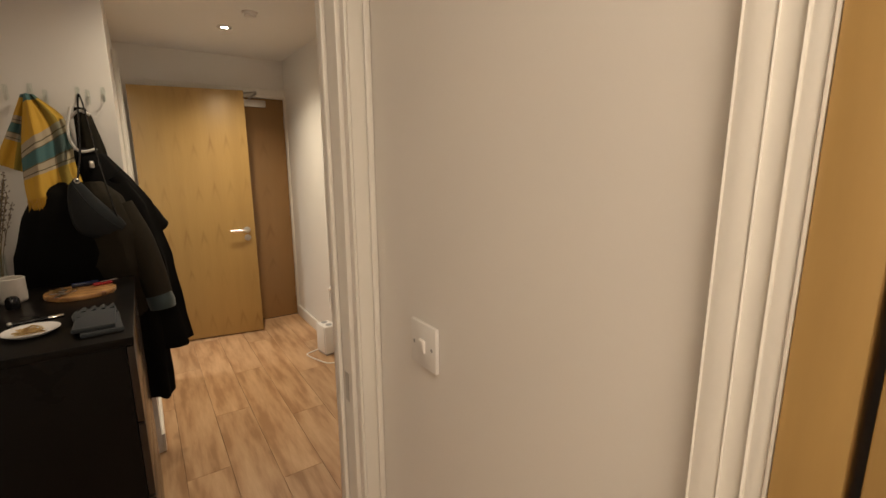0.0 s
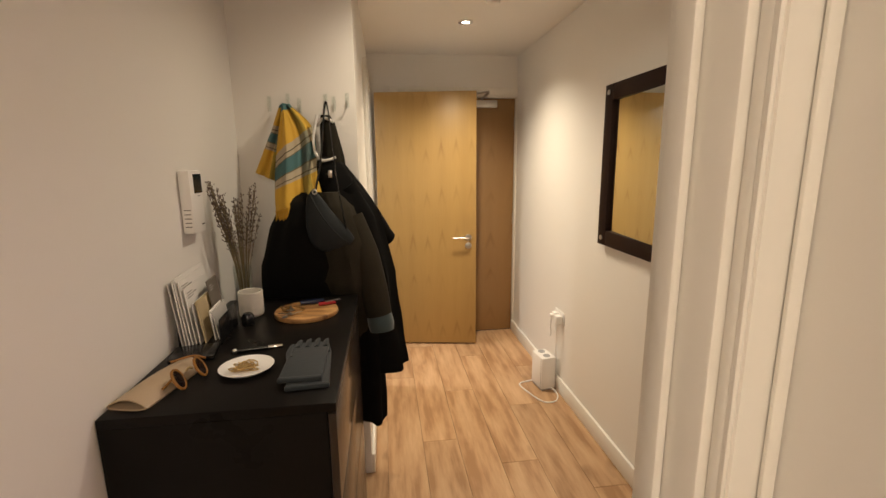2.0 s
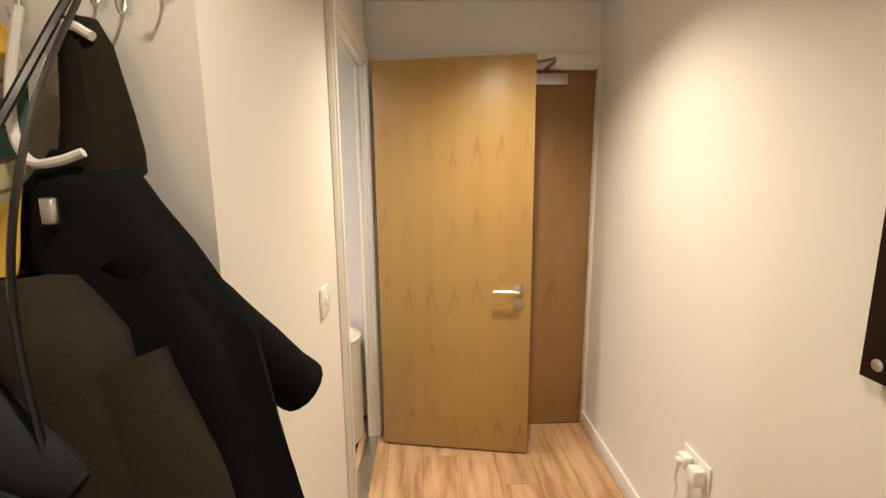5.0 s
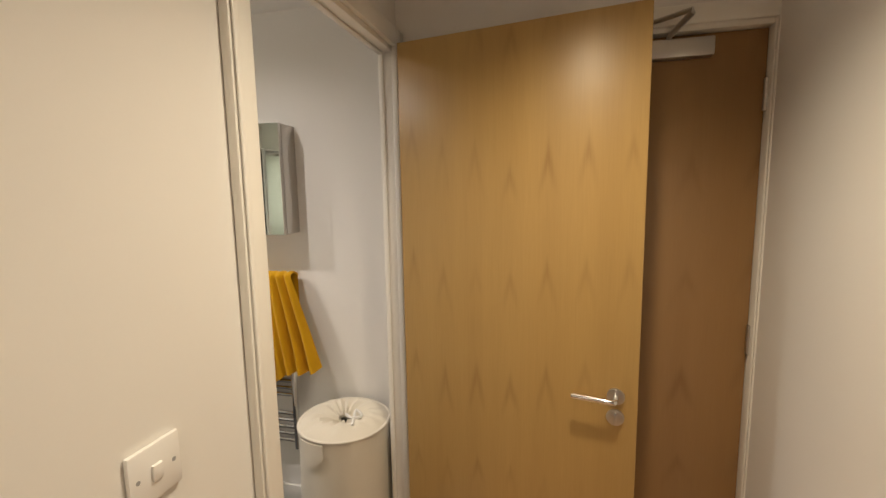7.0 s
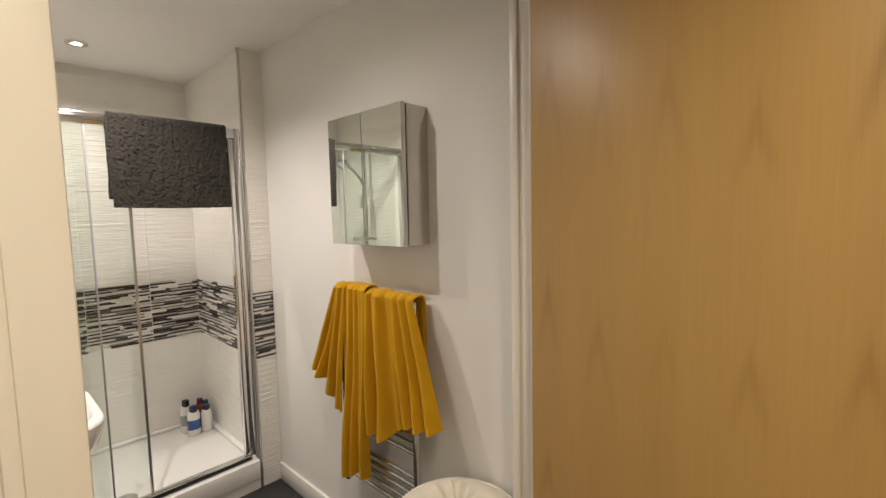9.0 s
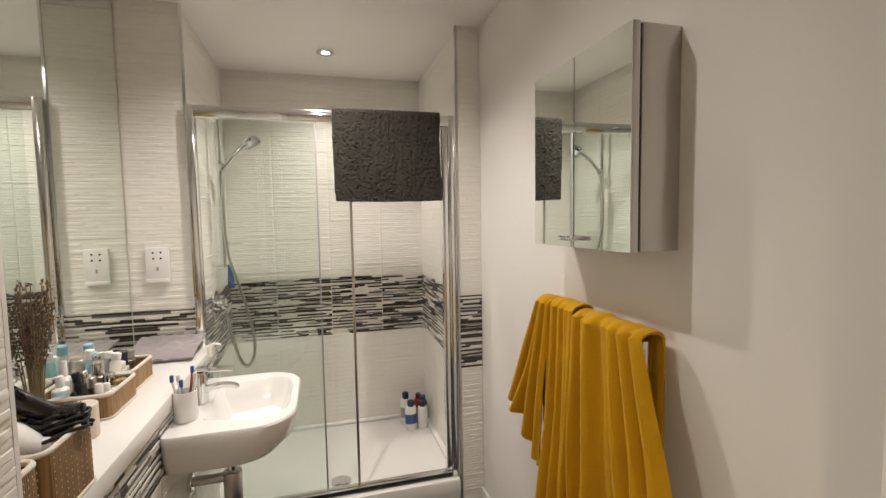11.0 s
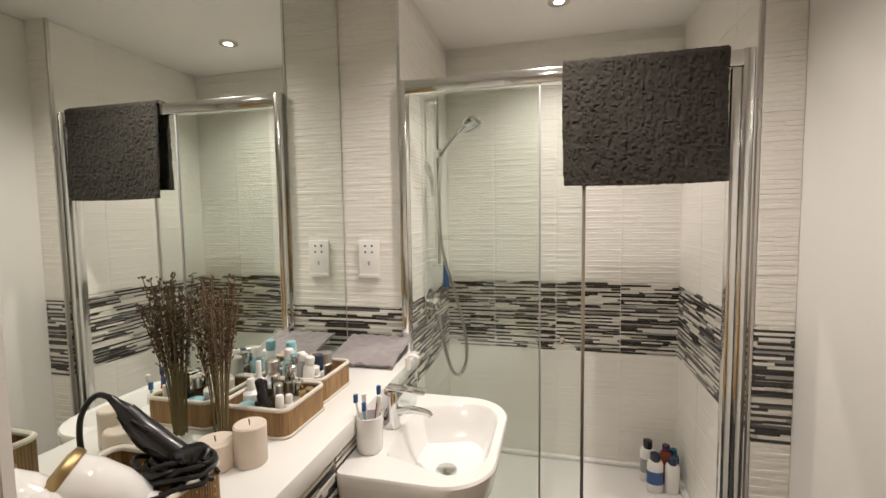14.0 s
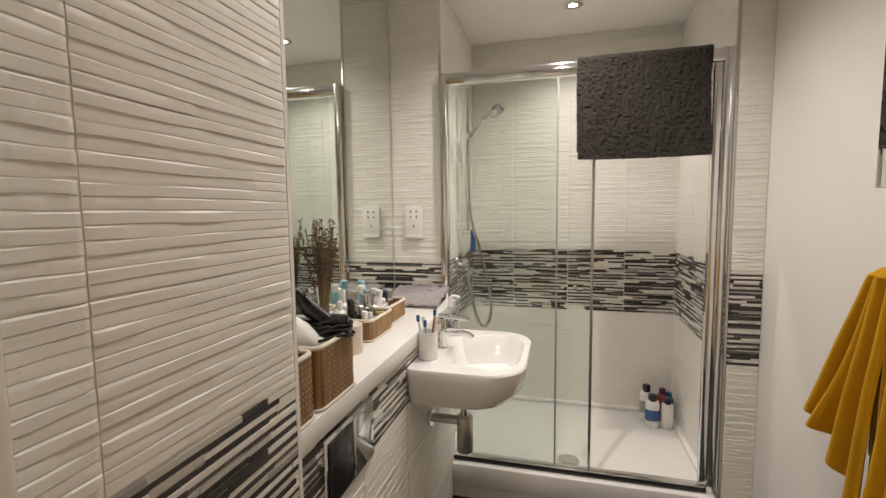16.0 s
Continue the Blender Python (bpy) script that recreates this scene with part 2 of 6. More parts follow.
M_SLATE = surface("dark_floor_tile", (0.028, 0.028, 0.030), 0.4, vary=0.3, coarse=6, fine=80)
M_CHROME = surface("chrome", (0.80, 0.80, 0.80), 0.10, 1.0, vary=0.05, relief=0.0)
M_STEEL = surface("brushed_steel", (0.60, 0.58, 0.55), 0.30, 1.0, vary=0.08, fine=300, relief=0.03)
M_MIRROR = mirror_material("mirror_silver", (0.86, 0.90, 0.86))
M_PANE = pane_material("shower_glass", (0.945, 0.965, 0.950))
M_CLEAR = pane_material("clear_glass", (0.95, 0.97, 0.96))
M_CERAMIC = surface("white_ceramic", (0.86, 0.85, 0.83), 0.10, vary=0.015, relief=0.0, coat=0.4)
M_ACRYLIC = surface("white_acrylic", (0.84, 0.83, 0.80), 0.22, vary=0.02, relief=0.02)
M_PLASTIC = surface("white_plastic", (0.82, 0.80, 0.77), 0.32, vary=0.02, relief=0.02)
M_GREYPL = surface("grey_plastic", (0.34, 0.34, 0.34), 0.4, vary=0.05)
M_BLACKPL = surface("black_plastic", (0.012, 0.012, 0.013), 0.22, vary=0.2)
M_BLACKWOOD = surface("black_brown_foil", (0.008, 0.007, 0.0065), 0.30, vary=0.25, coarse=5, fine=160, relief=0.08)
# same foil on the drawer fronts, lightened: reflected light is put into the colour
M_DRAWERLIT = surface("black_brown_foil_lit", (0.030, 0.022, 0.017), 0.22, vary=0.25, coarse=5, fine=160, relief=0.08)
M_DARKWOOD = surface("dark_mirror_frame", (0.022, 0.012, 0.010), 0.42, vary=0.3, coarse=8, fine=140)
M_SCREEN = surface("black_screen", (0.008, 0.008, 0.010), 0.12, vary=0.1, relief=0)
M_INK = surface("print_ink", (0.10, 0.09, 0.085), 0.7, vary=0.2)
M_PAPER = surface("white_paper", (0.78, 0.76, 0.73), 0.75, vary=0.04, coarse=20)
M_PAPERB = surface("manila_paper", (0.50, 0.40, 0.24), 0.75, vary=0.08, coarse=20)
M_PAPERG = surface("grey_paper", (0.52, 0.50, 0.48), 0.75, vary=0.06, coarse=20)
M_LEAFLET = surface("dark_leaflet", (0.17, 0.145, 0.12), 0.55, vary=0.25, coarse=40)
M_TAN = surface("tan_leather", (0.40, 0.30, 0.20), 0.55, vary=0.1, coarse=20)
M_TORTOISE = surface("amber_acetate", (0.28, 0.13, 0.035), 0.2, vary=0.4, coarse=60)
M_LENS = surface("dark_lens", (0.02, 0.012, 0.01), 0.08, vary=0.1, relief=0)
M_GLOVE = cloth_material("blue_grey_leather", (0.035, 0.042, 0.047), 0.25, 400, 0.55, 0.1)
M_STONE = surface("speckled_stoneware", (0.62, 0.59, 0.53), 0.5, vary=0.12, coarse=120, fine=600)
M_ACACIA = grained("acacia_board", (0.56, 0.31, 0.115), (0.15, 0.062, 0.022))
M_GOLD = surface("brass_jewellery", (0.62, 0.46, 0.22), 0.28, 1.0, vary=0.2)
M_RED = surface("red_plastic", (0.35, 0.015, 0.02), 0.35)
M_NAVY = surface("navy_plastic", (0.012, 0.018, 0.05), 0.3)
M_STEM = surface("dried_stem", (0.20, 0.155, 0.075), 0.8, vary=0.3, coarse=90)
M_BUD = surface("dried_lavender_bud", (0.115, 0.085, 0.075), 0.9, vary=0.4, coarse=120)
M_BUDB = surface("brown_lavender_bud", (0.125, 0.075, 0.055), 0.9, vary=0.4, coarse=120)
M_COATBLACK = cloth_material("black_wool", (0.0045, 0.0042, 0.004), 0.35, 900, 0.95, 0.0)
M_COATGREY = cloth_material("charcoal_wool", (0.026, 0.022, 0.0155), 0.35, 500, 0.95, 0.0)
M_HOOD = cloth_material("dark_olive_cotton", (0.014, 0.012, 0.008), 0.3, 700, 0.9, 0.0)
M_TEAL = cloth_material("grey_teal_lining", (0.045, 0.064, 0.068), 0.25, 700)
M_BAG = cloth_material("blue_black_nylon", (0.022, 0.025, 0.027), 0.3, 900, 0.6, 0.0)
M_SCARF = plaid_material("mustard_teal_plaid")
M_FRINGE = cloth_material("mustard_fringe", (0.50, 0.28, 0.03), 0.3, 400)
M_CORD = cloth_material("white_cord", (0.72, 0.70, 0.66), 0.1, 800)
M_TOWEL = cloth_material("mustard_terry", (0.56, 0.30, 0.010), 0.22, 700, 0.97, 0.08)
M_MAT = cloth_material("charcoal_terry", (0.040, 0.036, 0.030), 0.6, 760, 0.97, 0.1)
M_GREYCLOTH = cloth_material("grey_microfibre", (0.30, 0.27, 0.275), 0.15, 700)
M_CANVAS = cloth_material("cream_canvas", (0.66, 0.61, 0.51), 0.08, 700, 0.9, 0.2)
M_RUSH = rush_material("bamboo_cane", (0.44, 0.27, 0.12), (0.22, 0.12, 0.045))
M_RUSHB = rush_material("brown_woven_cane", (0.34, 0.20, 0.075), (0.17, 0.09, 0.03))
M_PIPING = cloth_material("cream_piping", (0.68, 0.63, 0.54), 0.06, 800)
M_WAX = surface("ivory_wax", (0.76, 0.66, 0.56), 0.45, vary=0.05, coarse=20)
M_BLUE = surface("blue_plastic", (0.03, 0.10, 0.28), 0.3)
M_SKYB = surface("pale_blue_plastic", (0.28, 0.52, 0.58), 0.3)
M_AMBER = surface("amber_glass", (0.30, 0.07, 0.01), 0.12)
M_PURPLE = surface("purple_plastic", (0.06, 0.008, 0.05), 0.25)
M_RUSTRED = surface("rust_red_liquid", (0.20, 0.03, 0.012), 0.25)
M_TEALB = surface("teal_liquid", (0.01, 0.10, 0.14), 0.2)
M_GREENBOX = surface("sage_green_card", (0.30, 0.34, 0.16), 0.6, vary=0.05)
M_DKGREEN = surface("dark_green_print", (0.03, 0.045, 0.03), 0.6)
M_HONEY = surface("honey_jar", (0.45, 0.25, 0.07), 0.25, vary=0.15)
# side room walls are white; the lilac light on them is put into the colour
M_LILACLIT = surface("lilac_lit_wall_paint", (0.74, 0.70, 0.73), 0.7, vary=0.02)
M_RUBBER = surface("black_rubber_cable", (0.010, 0.010, 0.011), 0.35, vary=0.2)
M_BRASSJ = surface("tarnished_brass", (0.45, 0.33, 0.16), 0.4, 1.0, vary=0.2)

for dull in (M_BLACKWOOD, M_DARKWOOD):
    dull.node_tree.nodes["Principled BSDF"].inputs["Specular IOR Level"].default_value = 0.08
M_DRAWERLIT.node_tree.nodes["Principled BSDF"].inputs["Specular IOR Level"].default_value = 0.3


def glow_material(name, colour, strength):
    m, nt, b = start_material(name, 0.4)
    b.inputs["Emission Color"].default_value = (*colour, 1)
    b.inputs["Emission Strength"].default_value = strength
    return m


M_GLOW = glow_material("lamp_glow", (1.0, 0.86, 0.66), 40)

# ---- mesh helpers ----
ORIGIN = {}


def mesh_of(name, bm, mat, org, smooth):
    bmesh.ops.recalc_face_normals(bm, faces=bm.faces)
    me = bpy.data.meshes.new(name)
    bm.to_mesh(me)
    bm.free()
    me.transform(Matrix.Translation(-Vector(org)))
    me.materials.append(mat)
    if smooth:
        for p in me.polygons:
            p.use_smooth = True
        me.set_sharp_from_angle(angle=radians(38))
    return me


def thing(name, at, label, category, group="", kind=""):
    ob = new(name)
    ob.location = at
    ORIGIN[ob] = Vector(at)
    ob.empty_display_size = 0.05
    return tagged(ob, label, category, group, kind)


def part(name, bm, mat, parent, label="", smooth=True):
    org = ORIGIN[parent]
    ob = new(name, mesh_of(name, bm, mat, org, smooth))
    ob.parent = parent
    ORIGIN[ob] = org
    return tagged(ob, label)


def solo(name, bm, mat, label="", category="", group="", kind="", smooth=True, org=None):
    if org is None:
        co = [v.co for v in bm.verts]
        org = Vector(((min(c.x for c in co) + max(c.x for c in co)) / 2, (min(c.y for c in co) + max(c.y for c in co)) / 2, min(c.z for c in co)))
    ob = new(name, mesh_of(name, bm, mat, org, smooth))
    ob.location = org
    ORIGIN[ob] = Vector(org)
    return tagged(ob, label, category, group, kind)


def structure(name, bm, mat, label, category, smooth=True):
    return solo(name, bm, mat, label, category, kind="structure", smooth=smooth, org=(0, 0, 0))


def join(*bms):
    out = bms[0]
    for b in bms[1:]:
        me = bpy.data.meshes.new("tmp")
        b.to_mesh(me)
        b.free()
        out.from_mesh(me)
        bpy.data.meshes.remove(me)
    return out


def bx(x0, x1, y0, y1, z0, z1, bevel=0.0, seg=2):
    bm = bmesh.new()
    bmesh.ops.create_cube(bm, size=1)
    for v in bm.verts:
        v.co = Vector((x0 + (v.co.x + 0.5) * (x1 - x0), y0 + (v.co.y + 0.5) * (y1 - y0), z0 + (v.co.z + 0.5) * (z1 - z0)))
    if bevel:
        bmesh.ops.bevel(bm, geom=list(bm.edges), offset=bevel, segments=seg, profile=0.5, affect="EDGES")
    return bm


def moved(bm, m):
    bm.transform(m)
    return bm


def cyl(a, b, r, seg=20, r2=None, bevel=0.0):
    a, b = Vector(a), Vector(b)
    bm = bmesh.new()
    bmesh.ops.create_cone(bm, cap_ends=True, segments=seg, radius1=r, radius2=r if r2 is None else r2, depth=(b - a).length)
    if bevel:
        rim = [e for e in bm.edges if abs(e.verts[0].co.z - e.verts[1].co.z) < 1e-6]
        bmesh.ops.bevel(bm, geom=rim, offset=bevel, segments=2, profile=0.5, affect="EDGES")
    q = (b - a).to_track_quat("Z", "Y").to_matrix().to_4x4()
    bm.transform(Matrix.Translation((a + b) / 2) @ q)
    return bm


def ball(c, r, sx=1, sy=1, sz=1, seg=16):
    bm = bmesh.new()
    bmesh.ops.create_uvsphere(bm, u_segments=seg, v_segments=seg // 2 + 2, radius=r)
    bm.transform(Matrix.Translation(c) @ Matrix.Diagonal((sx, sy, sz, 1)))
    return bm


def lathe(profile, c, seg=28):
    """A turned body from (radius, height) pairs."""
    bm = bmesh.new()
    rings = []
    for r, z in profile:
        rings.append([bm.verts.new((c[0] + r * math.cos(2 * math.pi * i / seg), c[1] + r * math.sin(2 * math.pi * i / seg), c[2] + z)) for i in range(seg)])
    for ra, rb in zip(rings, rings[1:]):
        for i in range(seg):
            bm.faces.new((ra[i], ra[(i + 1) % seg], rb[(i + 1) % seg], rb[i]))
    bm.faces.new(rings[0])
    bm.faces.new(list(reversed(rings[-1])))
    return bm


def spline(points, n):
    """A smooth line through the points."""
    ps = [Vector(p) for p in points]
    ps = [2 * ps[0] - ps[1]] + ps + [2 * ps[-1] - ps[-2]]
    out = []
    for i in range(1, len(ps) - 2):
        for k in range(n):
            t = k / n
            a, b, c, d = ps[i - 1:i + 3]
            out.append(0.5 * ((2 * b) + (c - a) * t + (2 * a - 5 * b + 4 * c - d) * t * t + (3 * b - a - 3 * c + d) * t ** 3))
    out.append(ps[-2])
    return out


def tube(points, r, seg=8, n=6, flat=1.0):
    """A round bar along a smooth line; r may be a list, one radius a point."""
    line = spline(points, n) if n > 1 else [Vector(p) for p in points]
    radii = r if isinstance(r, (list, tuple)) else [r] * len(points)
    bm = bmesh.new()
    rings = []
    side = None
    for i, p in enumerate(line):
        d = (line[min(i + 1, len(line) - 1)] - line[max(i - 1, 0)]).normalized()
        if side is None:
            side = d.orthogonal().normalized()
        side = (side - d * side.dot(d)).normalized()
        up = d.cross(side)
        k = i / (len(line) - 1) * (len(radii) - 1)
        lo = min(int(k), len(radii) - 2) if len(radii) > 1 else 0
        rad = radii[lo] + (radii[min(lo + 1, len(radii) - 1)] - radii[lo]) * (k - lo)
        rings.append([bm.verts.new(p + (side * math.cos(a) * rad + up * math.sin(a) * rad * flat)) for a in [2 * math.pi * j / seg for j in range(seg)]])
    for ra, rb in zip(rings, rings[1:]):
        for i in range(seg):
            bm.faces.new((ra[i], ra[(i + 1) % seg], rb[(i + 1) % seg], rb[i]))
    bm.faces.new(rings[0])
    bm.faces.new(list(reversed(rings[-1])))
    return bm


def slab(outline, z0, z1, bevel=0.0):
    """A plate with the outline's shape."""
    bm = bmesh.new()
    f = bm.faces.new([bm.verts.new((x, y, z0)) for x, y in outline])
    ext = bmesh.ops.extrude_face_region(bm, geom=[f])
    for v in ext["geom"]:
        if isinstance(v, bmesh.types.BMVert):
            v.co.z = z1
    if bevel:
        bmesh.ops.bevel(bm, geom=[e for e in bm.edges if abs(e.verts[0].co.z - e.verts[1].co.z) < 1e-6], offset=bevel, segments=2, profile=0.5, affect="EDGES")
    return bm


def rounded(x0, x1, y0, y1, r, seg=5):
    pts = []
    for cx, cy, a0 in ((x1 - r, y1 - r, 0), (x0 + r, y1 - r, 90), (x0 + r, y0 + r, 180), (x1 - r, y0 + r, 270)):
        for i in range(seg + 1):
            a = radians(a0 + 90 * i / seg)
            pts.append((cx + r * math.cos(a), cy + r * math.sin(a)))
    return pts


def sheet(f, nu, nv, thick=0.004):
    """Cloth of some thickness: f(u, v) gives its place for u and v from 0 to 1; also laid out in a map."""
    pts = [[Vector(f(i / nu, j / nv)) for j in range(nv + 1)] for i in range(nu + 1)]
    bm = bmesh.new()
    uvl = bm.loops.layers.uv.new("map")
    top, low, par = [], [], {}
    for i in range(nu + 1):
        ta, la = [], []
        for j in range(nv + 1):
            du = pts[min(i + 1, nu)][j] - pts[max(i - 1, 0)][j]
            dv = pts[i][min(j + 1, nv)] - pts[i][max(j - 1, 0)]
            n = du.cross(dv)
            n = n.normalized() if n.length > 1e-9 else Vector((0, 0, 1))
            a, b = bm.verts.new(pts[i][j] + n * thick / 2), bm.verts.new(pts[i][j] - n * thick / 2)
            par[a] = par[b] = (i / nu, j / nv)
            ta.append(a), la.append(b)
        top.append(ta), low.append(la)
    def quad(*vs):
        bm.faces.new(vs)
    for i in range(nu):
        for j in range(nv):
            quad(top[i][j], top[i + 1][j], top[i + 1][j + 1], top[i][j + 1])
            quad(low[i][j], low[i][j + 1], low[i + 1][j + 1], low[i + 1][j])
    for i in range(nu):
        quad(top[i][0], low[i][0], low[i + 1][0], top[i + 1][0])
        quad(top[i][nv], top[i + 1][nv], low[i + 1][nv], low[i][nv])
    for j in range(nv):
        quad(top[0][j], top[0][j + 1], low[0][j + 1], low[0][j])
        quad(top[nu][j], low[nu][j], low[nu][j + 1], top[nu][j + 1])
    for fc in bm.faces:
        for lp in fc.loops:
            lp[uvl].uv = par[lp.vert]
    return bm


def ripple(x, y, z):
    return noise.noise(Vector((x, y, z)))


def loft(rings):
    """A closed body through rings of points."""
    bm = bmesh.new()
    vs = [[bm.verts.new(p) for p in ring] for ring in rings]
    n = len(vs[0])
    for a, b in zip(vs, vs[1:]):
        for i in range(n):
            bm.faces.new((a[i], a[(i + 1) % n], b[(i + 1) % n], b[i]))
    bm.faces.new(vs[0])
    bm.faces.new(list(reversed(vs[-1])))
    return bm


def words(text, size, m, mat, parent, name="lettering"):
    cu = bpy.data.curves.new(name, "FONT")
    cu.body, cu.size, cu.extrude, cu.align_x, cu.align_y = text, size, 0.0004, "CENTER", "CENTER"
    tmp = bpy.data.objects.new(name, cu)
    scene.collection.objects.link(tmp)
    me = bpy.data.meshes.new_from_object(tmp.evaluated_get(bpy.context.evaluated_depsgraph_get()))
    bpy.data.objects.remove(tmp)
    me.transform(Matrix.Translation(-ORIGIN[parent]) @ m)
    me.materials.clear()
    me.materials.append(mat)
    ob = new(name, me)
    ob.parent = parent
    ORIGIN[ob] = ORIGIN[parent]
    return ob


# ---- structure: hall ----
LX, RX, ENDY, NIBY, BX = -0.757, 0.96, 4.40, 2.62, -0.265
BATHX = -0.312
structure("wall_left", bx(LX - 0.1, LX, -2.2, NIBY + 0.1, 0, 2.5), M_WALL, "cream painted hall wall behind the chest of drawers", "wall")
structure("wall_coat_nib", bx(LX, BATHX, NIBY, NIBY + 0.1, 0, 2.5), M_WALL, "short cream wall that carries the coat hooks", "wall")
structure("wall_bath_hall", join(bx(BATHX, BX, NIBY, 3.470, 0, 2.5), bx(BATHX, BX, 4.35, ENDY + 0.1, 0, 2.5), bx(BATHX, BX, 3.470, 4.35, 2.075, 2.5)), M_WALL,
          "cream wall between hall and bathroom with a door opening", "wall")
structure("wall_end", join(bx(BX, -0.045, ENDY - 0.03, ENDY + 0.1, 0, 2.5), bx(0.985, RX + 0.1, ENDY - 0.03, ENDY + 0.1, 0, 2.5), bx(-0.045, 0.985, ENDY - 0.03, ENDY + 0.1, 2.065, 2.5)), M_WALL,
          "cream end wall of the hall round the front door", "wall")
structure("wall_right", join(bx(RX, RX + 0.1, 1.93, ENDY + 0.1, 0, 2.5), bx(RX, RX + 0.1, 1.24, 1.93, 2.06, 2.5), bx(RX, RX + 0.1, 1.085, 1.24, 0, 2.5)), M_WALL,
          "cream hall wall with the framed mirror and a side doorway", "wall")
SWX = 0.200
structure("wall_return", bx(0.1605, RX + 0.1, 0.9835, 1.0845, 0, 2.5), M_WALL, "short cream return wall beside the side doorway", "wall")
structure("wall_switch", join(bx(SWX, SWX + 0.07, 0.265, 0.983, 0, 2.5), bx(SWX, SWX + 0.07, -0.55, 0.265, 2.06, 2.5), bx(SWX, SWX + 0.07, -2.2, -0.55, 0, 2.5)), M_WALL,
          "cream wall with a light switch beside a wooden door", "wall")
structure("wall_behind", bx(LX - 0.1, 0.30, -2.3, -2.2, 0, 2.5), M_WALL, "plain cream wall behind the start of the walk", "wall")
structure("ceiling_hall", join(bx(LX - 0.1, SWX + 0.07, -2.3, 0.5, HALL_CEIL, HALL_CEIL + 0.08), bx(LX - 0.1, RX + 1.5, 0.5005, ENDY + 0.1, HALL_CEIL, HALL_CEIL + 0.08)), M_CEIL, "flat white painted hall ceiling", "ceiling")
structure("wall_side_room", join(bx(2.3, 2.4, 0.6, 3.0, 0, 2.4), bx(RX + 0.1, 2.4, 2.6, 2.7, 0, 2.4), bx(0.3, 2.4, 0.5, 0.6, 0, 2.4)), M_LILACLIT, "white walls of the side room with lilac light in their colour", "wall")
structure("floor_side_room", bx(RX + 0.1, 2.4, 0.5, 2.7, -0.1, -0.002), M_SUB, "dark floor of the side room", "floor")
FLOOR = structure("floor_hall", join(bx(LX, SWX + 0.07, -2.2, 1.04, -0.1, -0.006), bx(LX, RX + 0.1, 1.0405, ENDY, -0.1, -0.006)), M_SUB, "light oak laminate plank floor of the hall", "floor")
structure("floor_doorway", bx(BATHX - 0.02, BX + 0.01, 3.470, 4.35, -0.1, 0.002), M_STEEL, "metal threshold under the bathroom door", "threshold")


def skirting(name, x0, x1, y0, y1, h=0.1):
    structure(name, bx(x0, x1, y0, y1, 0, h, 0.004), M_TRIM, "cream gloss skirting board along the wall", "skirting board")


skirting("baseboard_right", RX - 0.016, RX - 0.0005, 2.0, ENDY - 0.03)
skirting("baseboard_bath_side", BX + 0.0005, BX + 0.016, NIBY, 3.445)
skirting("baseboard_left", LX + 0.0005, LX + 0.016, -2.2, 1.54)
skirting("baseboard_switch_wall", SWX - 0.016, SWX - 0.0005, 0.280, 0.961)


def door_frame(name, label, boards):
    t = thing(name, boards[0][1], label, "door frame", kind="structure")
    for nm, at, (x0, x1, y0, y1, z0, z1) in boards:
        part(nm, bx(x0, x1, y0, y1, z0, z1, 0.004), M_TRIM, t)
    return t


# bathroom doorway: lining, stop and architrave
door_frame("door_frame_bathroom", "cream painted frame of the bathroom doorway", [
    ("jamb", (BX, 3.86, 0), (BATHX - 0.005, BX + 0.004, 3.470, 3.500, 0, 2.075)), ("jamb", 0, (BATHX - 0.005, BX + 0.004, 4.318, 4.35, 0, 2.075)),
    ("head_lining", 0, (BATHX - 0.005, BX + 0.004, 3.500, 4.318, 2.045, 2.075)),
    ("stop", 0, (BATHX - 0.005, BATHX + 0.016, 3.500, 3.507, 0, 2.038)), ("stop", 0, (BATHX - 0.005, BATHX + 0.016, 4.311, 4.318, 0, 2.038)),
    ("stop", 0, (BATHX - 0.005, BATHX + 0.016, 3.507, 4.311, 2.038, 2.045)),
    ("architrave", 0, (BX + 0.0005, BX + 0.022, 3.446, 3.511, 0, 2.125)), ("architrave", 0, (BX + 0.0005, BX + 0.022, 4.310, 4.366, 0, 2.125)),
    ("architrave", 0, (BX + 0.0005, BX + 0.022, 3.511, 4.310, 2.062, 2.125)),
    ("architrave", 0, (BX + 0.022, BX + 0.029, 3.451, 3.465, 0, 2.12)), ("architrave", 0, (BX + 0.022, BX + 0.029, 4.350, 4.364, 0, 2.12))])
# front doorway
door_frame("door_frame_entrance", "cream painted frame of the front door", [
    ("jamb", (0.47, ENDY, 0), (0.953, 0.985, ENDY - 0.036, ENDY + 0.08, 0, 2.065)), ("jamb", 0, (-0.045, -0.012, ENDY - 0.036, ENDY + 0.08, 0, 2.065)),
    ("head_lining", 0, (-0.012, 0.953, ENDY - 0.036, ENDY + 0.08, 2.034, 2.065)),
    ("architrave", 0, (0.9575, 0.9595, ENDY - 0.05, ENDY - 0.0305, 0, 2.11)), ("architrave", 0, (-0.09, -0.025, ENDY - 0.05, ENDY - 0.0305, 0, 2.11)),
    ("architrave", 0, (-0.025, 0.958, ENDY - 0.05, ENDY - 0.0305, 2.05, 2.11))])
